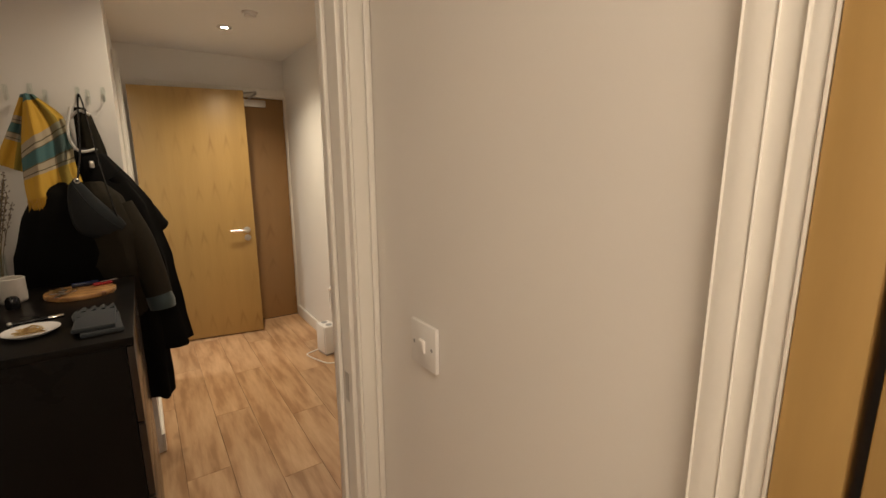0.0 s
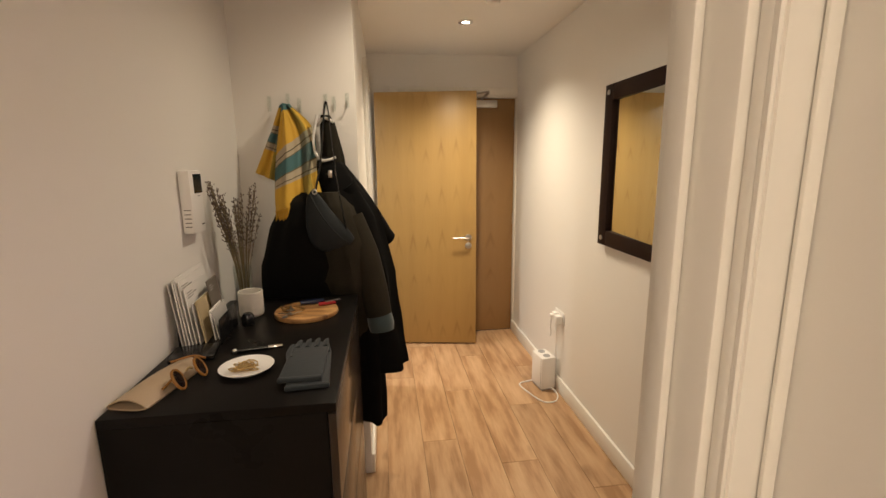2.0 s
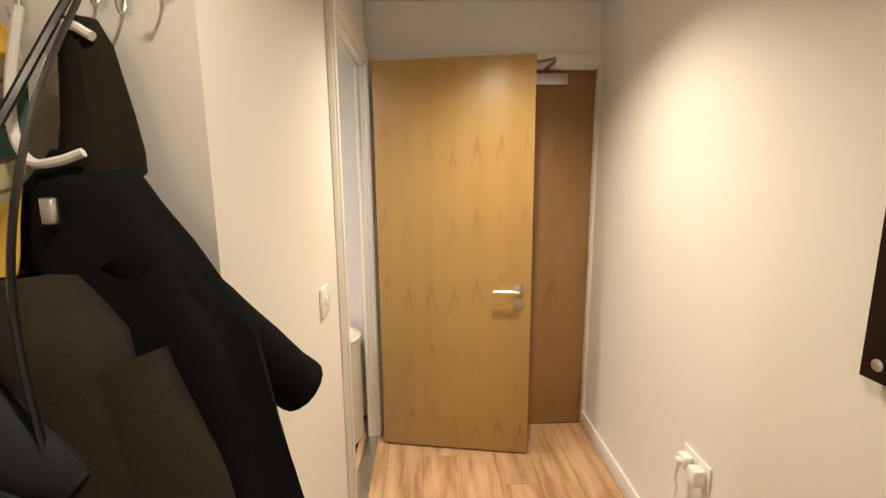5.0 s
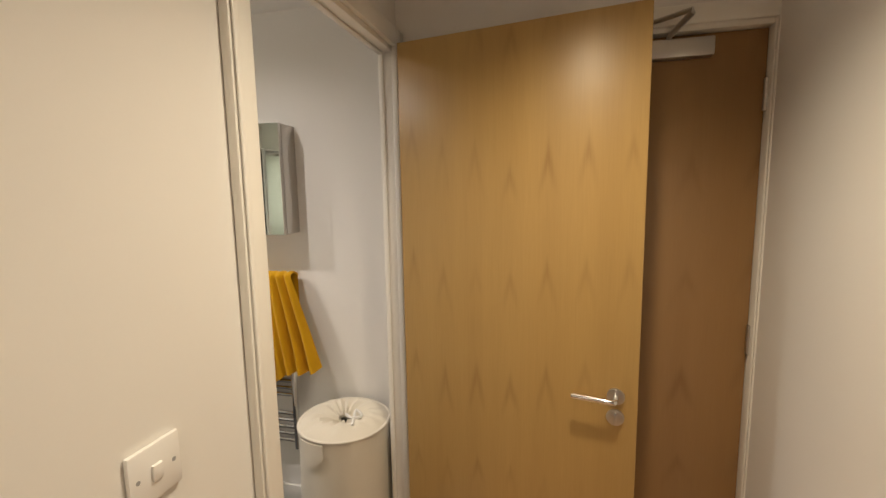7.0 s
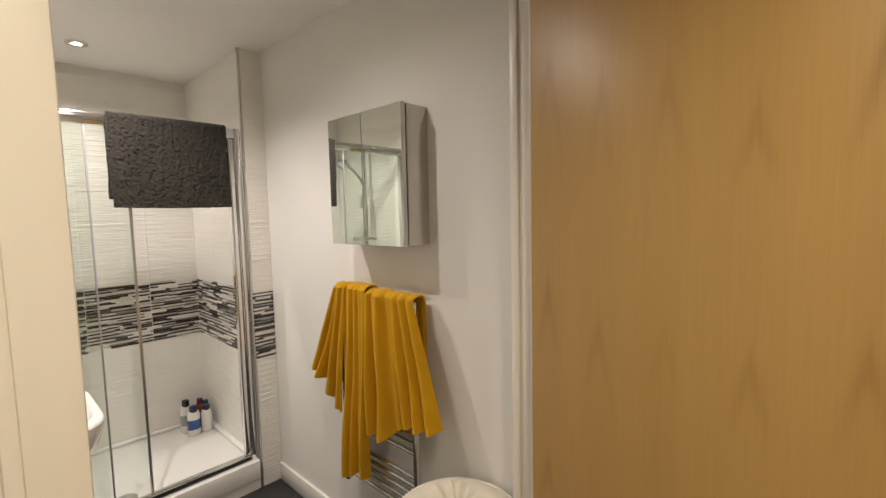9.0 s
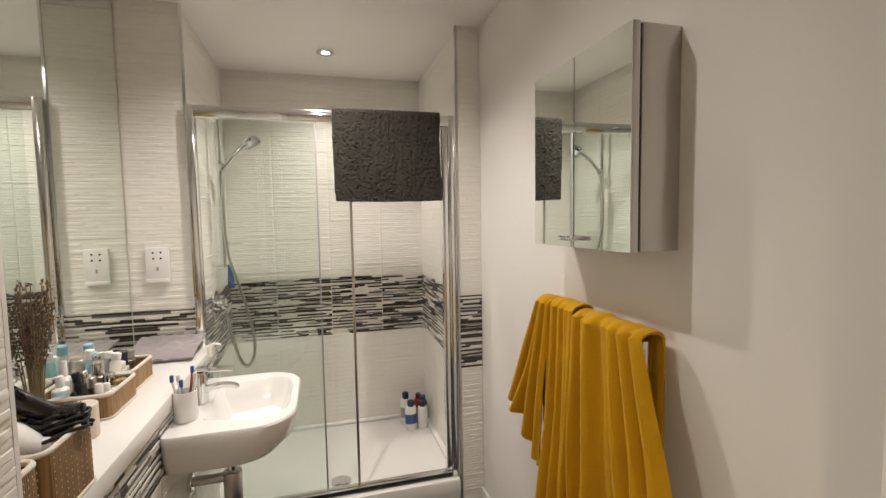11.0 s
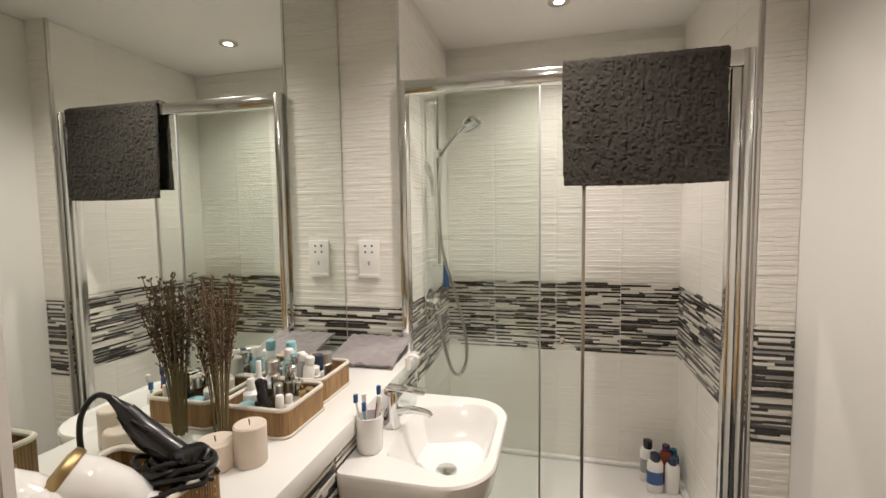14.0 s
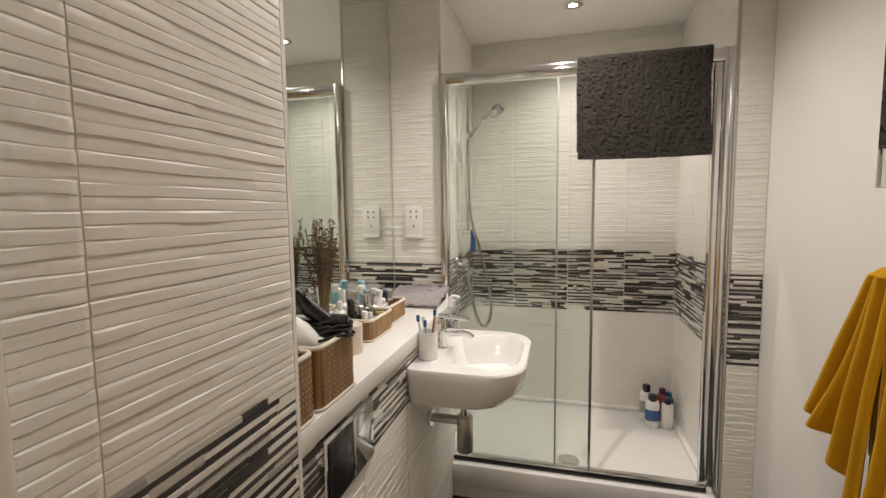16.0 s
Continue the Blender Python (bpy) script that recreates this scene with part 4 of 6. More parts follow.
t = thing("letter_rack", (-0.67, 1.95, ZT), "black letter rack stuffed with envelopes and leaflets", "letter rack")
RA = pose(-0.692, 1.985, ZT, 0, 0, 3)
part("front_plate", moved(bx(0.052, 0.056, -0.085, 0.085, 0.0, 0.075, 0.001), RA), M_BLACKPL, t)
part("base", moved(bx(-0.056, 0.056, -0.085, 0.085, 0.0, 0.006, 0.001), RA), M_BLACKPL, t)
part("back_plate", moved(bx(-0.058, -0.054, -0.085, 0.085, 0.0, 0.10, 0.001), RA), M_BLACKPL, t)
PAPERS = [(-0.052, -0.06, 0.185, 0.222, -11, M_PAPERG, "folded grey leaflet"), (-0.044, -0.100, 0.12, 0.190, -6, M_PAPERG, "folded newsprint"), (-0.037, -0.095, 0.135, 0.195, -5, M_PAPER, "white envelope"), (-0.030, -0.09, 0.140, 0.200, -6, M_PAPER, "white envelope"), (-0.022, -0.088, 0.125, 0.192, -6, M_PAPER, "white letter"),
          (-0.014, -0.082, 0.10, 0.17, -6, M_PAPER, "printed white letter"), (-0.002, -0.088, 0.06, 0.125, -5, M_PAPERG, "grey envelope"), (0.010, -0.08, 0.055, 0.130, -7, M_PAPERB, "manila envelope"),
          (0.022, 0.012, 0.105, 0.165, -8, M_LEAFLET, "dark printed leaflet"), (0.031, -0.06, 0.05, 0.095, -6, M_PAPER, "small white card"), (0.040, -0.055, 0.075, 0.090, -9, M_PAPERG, "small printed card")]
for px_, py0, py1, ph, tl, pm, pl in PAPERS:
    sh = part("letter", moved(bx(-0.0016, 0.0016, py0, py1, 0.006, ph), RA @ pose(px_, 0, 0, 0, 0, 0) @ pose(0, 0, 0, 0, tl, 1.5)), pm, t, pl, smooth=False)
    if pm in (M_LEAFLET, M_PAPER):
        for b in range(3):
            part("print_line", moved(bx(0.0016, 0.0021, py0 + 0.012, py0 + 0.012 + (py1 - py0) * (0.4 if b % 2 else 0.25), ph - 0.018 - b * 0.007, ph - 0.0160 - b * 0.007), RA @ pose(px_, 0, 0) @ pose(0, 0, 0, 0, tl, 1.5)),
                 M_INK if pm is M_PAPER else M_PAPERG, sh)

t = thing("hairbrush", (-0.575, 2.045, ZT), "small black bottle standing by the mug", "bottle")
part("body", lathe([(0.017, 0), (0.019, 0.004), (0.019, 0.030), (0.012, 0.040), (0.003, 0.042)], (-0.605, 2.060, ZT), 20), M_BLACKPL, t)
t.name = "small_bottle"

t = thing("trinket_dish", (-0.512, 1.722, ZT), "white oval ceramic dish holding jewellery", "dish")
part("dish", moved(lathe([(0.040, 0.0), (0.048, 0.003), (0.064, 0.013), (0.065, 0.0145), (0.062, 0.0145), (0.046, 0.0065), (0.002, 0.006)], (0, 0, 0), 40), pose(-0.512, 1.722, ZT, 0, 0, 0) @ Matrix.Diagonal((1.0, 0.98, 1, 1))), M_CERAMIC, t)
jw = thing("jewellery", (-0.512, 1.722, ZT + 0.0075), "tangled gold chains and rings in the dish", "jewellery")
rj = random.Random(8)
for k in range(7):
    pts = [(-0.512 + rj.uniform(-0.032, 0.032), 1.722 + rj.uniform(-0.03, 0.03), ZT + 0.009 + 0.001 * k) for _ in range(6)]
    part("chain", tube(pts, 0.0013, 5, 5), M_GOLD, jw)
for k in range(6):
    tor = tube([(0.009 * math.cos(a), 0.009 * math.sin(a), 0) for a in [2 * math.pi * i / 10 for i in range(11)]], 0.0016, 6, 2)
    part("ring", moved(tor, pose(-0.512 + rj.uniform(-0.028, 0.028), 1.722 + rj.uniform(-0.026, 0.026), ZT + 0.015, rj.uniform(-40, 40), rj.uniform(-40, 40), 0)), M_GOLD, jw)

t = thing("metal_pen", (-0.46, 1.765, ZT), "dark pen with a bright metal end on the chest", "pen")
part("barrel", cyl((-0.570, 1.835, ZT + 0.006), (-0.492, 1.850, ZT + 0.006), 0.0055, 12), M_BLACKPL, t)
part("cap", cyl((-0.492, 1.850, ZT + 0.006), (-0.455, 1.857, ZT + 0.006), 0.006, 12, bevel=0.002), M_CHROME, t, "bright chrome cap")
part("clip", ball((-0.576, 1.834, ZT + 0.007), 0.007), M_STEEL, t)

solo("wallet", moved(bx(-0.055, 0.055, -0.045, 0.045, 0, 0.014, 0.004), pose(-0.680, 1.838, ZT, 0, 0, 10)), M_BLACKPL, "flat black wallet lying by the letter rack", "wallet")

t = thing("glove_pair", (-0.335, 1.64, ZT), "pair of folded dark blue-grey leather gloves", "gloves")
for k, (gx, gy, ga) in enumerate(((-0.358, 1.735, 5), (-0.368, 1.752, 1))):
    gm = Matrix.Translation((gx, gy, ZT + 0.0005 + k * 0.011)) @ pose(0, 0, 0, 0, 0, ga) @ Matrix.Diagonal((1.08, 1.42, 1, 1))
    palm = slab(rounded(-0.045, 0.045, -0.095, 0.055, 0.014), 0, 0.011, 0.003)
    gl = part("glove", moved(palm, gm), M_GLOVE, t)
    for f in range(4):
        part("finger", moved(tube([(-0.033 + f * 0.022, 0.030, 0.0055), (-0.033 + f * 0.022, 0.05, 0.006), (-0.033 + f * 0.022, 0.072 - abs(f - 1.6) * 0.004, 0.0055)], [0.0122, 0.0122, 0.0095], 10, 4, 0.5), gm), M_GLOVE, gl)
    part("thumb", moved(tube([(-0.040, -0.01, 0.0055), (-0.048, 0.02, 0.006), (-0.047, 0.045, 0.0055)], 0.0105, 8, 4, 0.55), gm), M_GLOVE, gl)
    part("cuff_hem", moved(bx(-0.046, 0.046, -0.0965, -0.088, 0.0, 0.0125, 0.003), gm), M_GLOVE, gl)

t = thing("spectacle_case", (-0.67, 1.60, ZT), "soft tan leather glasses case on the chest", "glasses case")


def case_at(u, v):
    x = -0.045 + 0.09 * v
    y = -0.105 + 0.21 * u
    w = 1 - 0.35 * max(0, u - 0.6) ** 1.2 * 2
    return Vector((x * w, y, 0.003 + 0.024 * math.sin(math.pi * v) ** 0.8 * (0.75 + 0.25 * math.sin(math.pi * u))))


CM = pose(-0.690, 1.675, ZT, 0, 0, -12)
part("flap", moved(sheet(case_at, 18, 10, 0.003), CM), M_TAN, t)
part("back", moved(slab(rounded(-0.05, 0.045, -0.11, 0.10, 0.02), 0, 0.003), CM), M_TAN, t)
part("motif", moved(bx(0.012, 0.030, -0.085, -0.055, 0.0235, 0.0240), CM @ pose(0, 0, -0.006, 0, 22, 0)), M_BRASSJ, t)

t = thing("sunglasses", (-0.623, 1.685, ZT), "round amber-framed sunglasses with dark lenses", "sunglasses")
for k, (gx, gy) in enumerate(((-0.638, 1.648), (-0.616, 1.712))):
    sm = Matrix.Translation((gx, gy, ZT + 0.024)) @ pose(0, 0, 0, 0, 62, 12)
    rim = part("rim", moved(tube([(0.024 * math.cos(a), 0.026 * math.sin(a), 0) for a in [2 * math.pi * i / 16 for i in range(17)]], 0.0034, 8, 2), sm), M_TORTOISE, t)
    part("lens", moved(cyl((0, 0, -0.001), (0, 0, 0.001), 0.024, 28), sm), M_LENS, rim, "dark brown lens")
part("bridge", tube([(-0.632, 1.673, ZT + 0.032), (-0.628, 1.680, ZT + 0.037), (-0.624, 1.687, ZT + 0.032)], 0.0028, 8, 4), M_BRASSJ, t)
part("temple", tube([(-0.643, 1.625, ZT + 0.034), (-0.668, 1.630, ZT + 0.012), (-0.698, 1.700, ZT + 0.02)], 0.0028, 8, 4), M_TORTOISE, t)
part("temple", tube([(-0.613, 1.738, ZT + 0.034), (-0.643, 1.742, ZT + 0.040), (-0.693, 1.735, ZT + 0.030)], 0.0028, 8, 4), M_TORTOISE, t)

# coats on the nib wall
for k, (hx, hz) in enumerate(((-0.615, 1.755), (-0.54, 1.765), (-0.495, 1.745), (-0.388, 1.765), (-0.355, 1.755), (-0.300, 1.770))):
    t = thing("wall_hook", (hx, NIBY, hz), "small clear adhesive plastic hook on the wall", "hook", "coat hooks")
    part("plate", bx(hx - 0.008, hx + 0.008, NIBY - 0.004, NIBY - 0.0005, hz - 0.030, hz + 0.030, 0.0015), M_CLEAR, t)
    part("wire", tube([(hx, NIBY - 0.004, hz + 0.005), (hx, NIBY - 0.008, hz - 0.025), (hx, NIBY - 0.020, hz - 0.033), (hx, NIBY - 0.025, hz - 0.018)], 0.0018, 6, 4), M_STEEL, t)


def coat_body(profile, folds, seed, seg=44):
    """Hanging cloth: rows of height, centre x, centre y, half width, half depth; with upright folds."""
    rings = []
    for i, (z, cx, cy, hw, hd) in enumerate(profile):
        ring = []
        k = i / (len(profile) - 1)
        for j in range(seg):
            a = 2 * math.pi * j / seg
            f = 1 + 0.10 * k * math.sin(folds * a + seed + 0.6 * math.sin(2 * a)) + 0.10 * ripple(3 * math.cos(a) + seed, 3 * math.sin(a), z * 5)
            ring.append((cx + hw * f * math.cos(a), cy + hd * f * math.sin(a), z + 0.012 * math.sin(3 * a + seed) * k))
        rings.append(ring)
    return loft(rings)


def fine(profile, n):
    """More rows between the given ones."""
    out = []
    for a, b in zip(profile, profile[1:]):
        for k in range(n):
            t_ = k / n
            out.append(tuple(x + (y - x) * t_ for x, y in zip(a, b)))
    return out + [profile[-1]]


t = thing("black_coat", (-0.28, 2.50, 0.38), "long black hooded coat hanging from a wall hook", "coat", "hanging coats")
part("body", coat_body(fine([(1.54, -0.355, 2.545, 0.035, 0.035), (1.50, -0.345, 2.53, 0.065, 0.05), (1.42, -0.32, 2.52, 0.095, 0.065), (1.30, -0.285, 2.505, 0.13, 0.08), (1.05, -0.255, 2.50, 0.15, 0.085), (0.80, -0.23, 2.50, 0.152, 0.085), (0.63, -0.215, 2.50, 0.155, 0.085)], 4), 7, 1.0), M_COATBLACK, t)
part("long_panel", coat_body(fine([(0.95, -0.215, 2.46, 0.055, 0.05), (0.60, -0.210, 2.455, 0.055, 0.05), (0.40, -0.205, 2.45, 0.05, 0.045)], 4), 5, 2.0, 28), M_COATBLACK, t)
part("sleeve", tube([(-0.29, 2.50, 1.42), (-0.225, 2.53, 1.32), (-0.172, 2.57, 1.245), (-0.136, 2.61, 1.190)], [0.048, 0.055, 0.049, 0.040], 16, 6), M_COATBLACK, t)
part("cuff", tube([(-0.146, 2.600, 1.204), (-0.128, 2.619, 1.176)], [0.042, 0.043], 16, 2), M_COATBLACK, t)
part("hood", coat_body(fine([(1.705, -0.36, 2.575, 0.018, 0.018), (1.67, -0.352, 2.565, 0.030, 0.026), (1.58, -0.342, 2.555, 0.040, 0.034), (1.53, -0.338, 2.545, 0.046, 0.04), (1.50, -0.335, 2.54, 0.045, 0.04)], 3), 4, 0.3, 30), M_HOOD, t, "dark olive hood lining")
part("drawstring", tube([(-0.385, 2.515, 1.70), (-0.402, 2.508, 1.62), (-0.398, 2.496, 1.56), (-0.375, 2.485, 1.525), (-0.345, 2.485, 1.525), (-0.318, 2.49, 1.535)], 0.0055, 8, 6), M_CORD, t, "thick white drawstring")
part("hanger_loop", tube([(-0.395, 2.56, 1.66), (-0.36, 2.545, 1.69), (-0.325, 2.54, 1.675)], 0.006, 8, 5), M_CORD, t, "white loop")
part("toggle", bx(-0.347, -0.331, 2.452, 2.462, 1.455, 1.485, 0.003), M_STEEL, t, "steel strap adjuster")

t.location.x -= 0.028

t = thing("grey_coat", (-0.42, 2.44, 0.80), "charcoal wool coat with grey-teal cuff lining", "coat", "hanging coats")
part("body", coat_body(fine([(1.40, -0.43, 2.47, 0.06, 0.05), (1.36, -0.43, 2.455, 0.13, 0.08), (1.27, -0.435, 2.445, 0.165, 0.10), (1.12, -0.45, 2.445, 0.19, 0.110), (0.99, -0.455, 2.465, 0.188, 0.098), (0.80, -0.46, 2.475, 0.17, 0.085)], 5), 6, 0.5, 56), M_COATBLACK, t)
part("front_panel", coat_body(fine([(1.40, -0.375, 2.44, 0.035, 0.04), (1.34, -0.355, 2.42, 0.075, 0.06), (1.20, -0.335, 2.40, 0.10, 0.075), (1.05, -0.325, 2.41, 0.105, 0.075), (0.98, -0.32, 2.43, 0.105, 0.068), (0.82, -0.32, 2.44, 0.095, 0.06)], 5), 5, 2.4, 40), M_COATGREY, t)
part("sleeve", tube([(-0.30, 2.43, 1.30), (-0.250, 2.415, 1.15), (-0.215, 2.405, 1.0), (-0.196, 2.395, 0.90)], [0.055, 0.062, 0.058, 0.052], 16, 6), M_COATGREY, t)
part("cuff", tube([(-0.198, 2.396, 0.905), (-0.190, 2.390, 0.865), (-0.187, 2.387, 0.835)], [0.050, 0.053, 0.049], 18, 4), M_TEAL, t, "turned-back grey-teal cuff")
part("lower_hem", coat_body(fine([(0.98, -0.50, 2.50, 0.16, 0.06), (0.6, -0.50, 2.50, 0.15, 0.06)], 3), 6, 1.2, 30), M_COATBLACK, t)

t = thing("belt_bag", (-0.40, 2.36, 1.20), "blue-black crescent belt bag hanging by its strap", "bag")


def bag_shape():
    rings = []
    for i in range(15):
        k = i / 14
        ctr = Vector((-0.430 + 0.140 * k ** 1.1, 2.335 + 0.01 * k, 1.405 - 0.195 * k ** 0.9)) + Vector((-0.022, 0, -0.040)) * math.sin(math.pi * k)
        w = 0.012 + 0.060 * math.sin(math.pi * min(1, max(0, k * 0.96 + 0.02))) ** 0.7
        d = Vector((-0.62, 0, -0.78))
        rings.append([ctr + d * w * math.cos(a) + Vector((0, 1, 0)) * 0.036 * math.sin(a) * (0.4 + 0.6 * math.sin(math.pi * k)) for a in [2 * math.pi * j / 20 for j in range(20)]])
    return loft(rings)


part("pouch", bag_shape(), M_BAG, t)
part("zip", tube([(-0.430, 2.312, 1.402), (-0.390, 2.298, 1.325), (-0.340, 2.302, 1.255), (-0.294, 2.315, 1.212)], 0.0035, 6, 6), M_BAG, t)
part("strap", tube([(-0.412, 2.34, 1.405), (-0.395, 2.42, 1.53), (-0.388, 2.565, 1.735), (-0.376, 2.566, 1.737), (-0.352, 2.44, 1.58), (-0.330, 2.36, 1.42), (-0.305, 2.335, 1.26), (-0.292, 2.335, 1.212)], 0.0050, 6, 8, 0.6), M_BLACKPL, t, "black webbing strap")
part("ring", tube([(-0.412 + 0.008 * math.cos(a), 2.322, 1.408 + 0.008 * math.sin(a)) for a in [2 * math.pi * i / 8 for i in range(9)]], 0.0022, 6, 2), M_STEEL, t)

t = thing("plaid_scarf", (-0.52, 2.50, 1.27), "mustard plaid wool scarf with teal stripes and fringe", "scarf")


def between(a, b, k):
    return Vector(a).lerp(Vector(b), k)


def scarf_front(u, v):
    left = spline([(-0.560, 2.578, 1.748), (-0.583, 2.50, 1.527), (-0.584, 2.45, 1.40), (-0.578, 2.42, 1.325)], 10)
    right = spline([(-0.525, 2.572, 1.746), (-0.434, 2.545, 1.645), (-0.422, 2.49, 1.47), (-0.398, 2.425, 1.375)], 10)
    k = v * (len(left) - 1)
    i0 = min(int(k), len(left) - 2)
    p = between(left[i0].lerp(left[i0 + 1], k - i0), right[i0].lerp(right[i0 + 1], k - i0), u)
    fold = 0.014 * math.sin(u * 11 + 1.5 * v + 0.6) + 0.005 * math.sin(u * 27 + 1 + 2 * v) + 0.008 * ripple(u * 5, v * 4, 2)
    return p + Vector((0, fold - 0.02 * math.sin(math.pi * u), 0.004 * fold))


def scarf_back(u, v):
    p = between(between((-0.566, 2.590, 1.748), (-0.672, 2.545, 1.475), v), between((-0.545, 2.588, 1.750), (-0.590, 2.530, 1.440), v), u)
    return p + Vector((0, 0.008 * math.sin(u * 12 + 3 * v), 0))


part("front_fall", sheet(scarf_front, 40, 30, 0.005), M_SCARF, t)
part("back_fall", sheet(scarf_back, 24, 20, 0.005), M_SCARF, t)
rf = random.Random(2)
for k in range(12):
    u = k / 30
    p = scarf_front(u, 1.0)
    part("tassel", tube([p + Vector((0, 0, 0.006)), p + Vector((rf.uniform(-0.004, 0.004), -0.004, -0.03)), p + Vector((rf.uniform(-0.008, 0.008), -0.004, -0.058))], [0.0045, 0.004, 0.003], 6, 3), M_FRINGE, t)

# ---- things: bathroom ----
# shower tray, screen and fittings
t = thing("shower_tray", (-2.48, 3.86, 0), "white acrylic shower tray with a raised front", "shower tray")
part("tray_floor", bx(SH_B + 0.001, -2.13, SH_L + 0.001, SH_R - 0.001, 0.06, 0.125, 0.004), M_ACRYLIC, t)
part("front_rim", bx(-2.135, -2.045, SH_L + 0.003, SH_R - 0.021, 0.06, 0.165, 0.010), M_ACRYLIC, t)
part("front_panel", bx(-2.075, -2.058, SH_L + 0.022, SH_R - 0.022, 0.0, 0.0595), M_ACRYLIC, t)
part("back_rim", bx(SH_B + 0.001, SH_B + 0.03, SH_L + 0.001, SH_R - 0.001, 0.125, 0.145, 0.006), M_ACRYLIC, t)
part("side_rim", bx(SH_B + 0.031, -2.136, SH_R - 0.03, SH_R - 0.001, 0.125, 0.145, 0.006), M_ACRYLIC, t)
part("drain_cover", lathe([(0.052, 0), (0.050, 0.006), (0.02, 0.010), (0.003, 0.010)], (-2.26, 3.86, 0.1252)), M_CHROME, t, "domed chrome drain cover")

t = thing("shower_screen", (SCR, 3.86, 0.166), "chrome-framed glass shower screen with its door slid open", "shower screen")
HZ = 1.905
part("head_rail", join(bx(SCR - 0.022, SCR + 0.022, 3.292, 4.425, HZ - 0.022, HZ + 0.028, 0.006)), M_CHROME, t)
part("bottom_rail", bx(SCR - 0.022, SCR + 0.022, 3.292, 4.425, 0.1655, 0.190, 0.004), M_CHROME, t)
for y0, y1 in ((3.2885, 3.318), (4.40, 4.434)):
    part("post", bx(SCR - 0.024, SCR + 0.024, y0, y1, 0.166, HZ + 0.03, 0.005), M_CHROME, t)
part("wall_channel", bx(SCR - 0.016, SCR + 0.016, 4.372, 4.3995, 0.191, HZ - 0.023, 0.003), M_CHROME, t)
for nm, y0, y1, xo in (("fixed_pane", 3.319, 3.797, 0.010), ("sliding_pane", 3.365, 3.943, -0.010)):
    p = part(nm, bx(SCR + xo - 0.003, SCR + xo + 0.003, y0, y1, 0.191, HZ - 0.0225), M_PANE, t, "clear toughened glass", smooth=False)
    p.visible_shadow = False
part("pane_edge_seal", bx(SCR - 0.016, SCR - 0.005, 3.936, 3.948, 0.191, HZ - 0.023, 0.002), M_STEEL, t)
part("pane_edge_seal", bx(SCR + 0.005, SCR + 0.015, 3.792, 3.799, 0.191, HZ - 0.023, 0.001), M_GREYPL, t)
part("bottom_seal", bx(SCR + 0.0225, SCR + 0.027, 3.320, 4.398, 0.1685, 0.187, 0.001), M_BLACKPL, t, "black strip for a rubber seal and for gap shade")
kb = part("knob", cyl((SCR - 0.03, 3.873, 1.0), (SCR + 0.022, 3.873, 1.0), 0.009, 16, bevel=0.002), M_CHROME, t)

t = thing("shower_rail_kit", (-2.50, SH_L, 1.0), "chrome shower rail with hand shower and coiled hose", "shower")
RXX, RYY = -2.50, SH_L + 0.055
part("rail", cyl((RXX, RYY, 1.22), (RXX, RYY, 1.975), 0.0125, 16), M_CHROME, t)
for z in (1.235, 1.960):
    part("rail_bracket", tube([(RXX, SH_L + 0.001, z), (RXX, RYY, z)], 0.013, 12, 1), M_CHROME, t)
part("slider", join(ball((RXX, RYY + 0.010, 1.725), 0.024, 1, 1.2, 1), cyl((RXX - 0.03, RYY + 0.01, 1.725), (RXX + 0.035, RYY + 0.01, 1.725), 0.011, 12)), M_CHROME, t)
hd = part("hand_shower", tube([(RXX + 0.01, RYY + 0.02, 1.72), (RXX - 0.02, RYY + 0.075, 1.80), (RXX - 0.05, RYY + 0.125, 1.855)], [0.012, 0.012, 0.015], 12, 5), M_CHROME, t)
part("spray_head", moved(lathe([(0.012, 0.018), (0.035, 0.012), (0.047, 0.0), (0.047, -0.010), (0.040, -0.014), (0.003, -0.014)], (0, 0, 0)), Matrix.Translation((RXX - 0.06, RYY + 0.15, 1.862)) @ pose(0, 0, 0, 22, -38, 0)), M_CHROME, hd)
part("soap_tray", bx(RXX - 0.05, RXX + 0.05, RYY + 0.012, RYY + 0.085, 1.335, 1.352, 0.006), M_CLEAR, t)
part("hose", tube([(RXX + 0.012, RYY + 0.02, 1.70), (RXX + 0.03, RYY + 0.015, 1.50), (RXX + 0.01, RYY + 0.02, 1.30), (RXX - 0.03, RYY + 0.06, 1.12), (RXX - 0.05, RYY + 0.11, 0.90), (RXX - 0.04, RYY + 0.12, 0.76), (RXX - 0.005, RYY + 0.095, 0.70), (RXX + 0.03, RYY + 0.06, 0.74), (RXX + 0.03, RYY + 0.02, 0.90), (RXX + 0.02, RYY, 0.99)], 0.0082, 8, 8), M_STEEL, t, "ribbed chrome hose")
t = thing("shower_valve", (-2.50, SH_L, 1.03), "chrome round thermostatic shower valve", "shower valve")
part("rosette", cyl((RXX, SH_L + 0.001, 1.03), (RXX, SH_L + 0.012, 1.03), 0.075, 32, bevel=0.003), M_CHROME, t)
part("handle", cyl((RXX, SH_L + 0.012, 1.03), (RXX, SH_L + 0.06, 1.03), 0.028, 20, bevel=0.004), M_CHROME, t)
part("lever", tube([(RXX, SH_L + 0.05, 1.03), (RXX + 0.03, SH_L + 0.06, 1.05), (RXX + 0.06, SH_L + 0.062, 1.065)], 0.008, 8, 4), M_CHROME, t)
t = thing("squeegee", (-2.52, SH_L, 1.10), "blue plastic scrubbing brush hung by the shower valve", "brush")
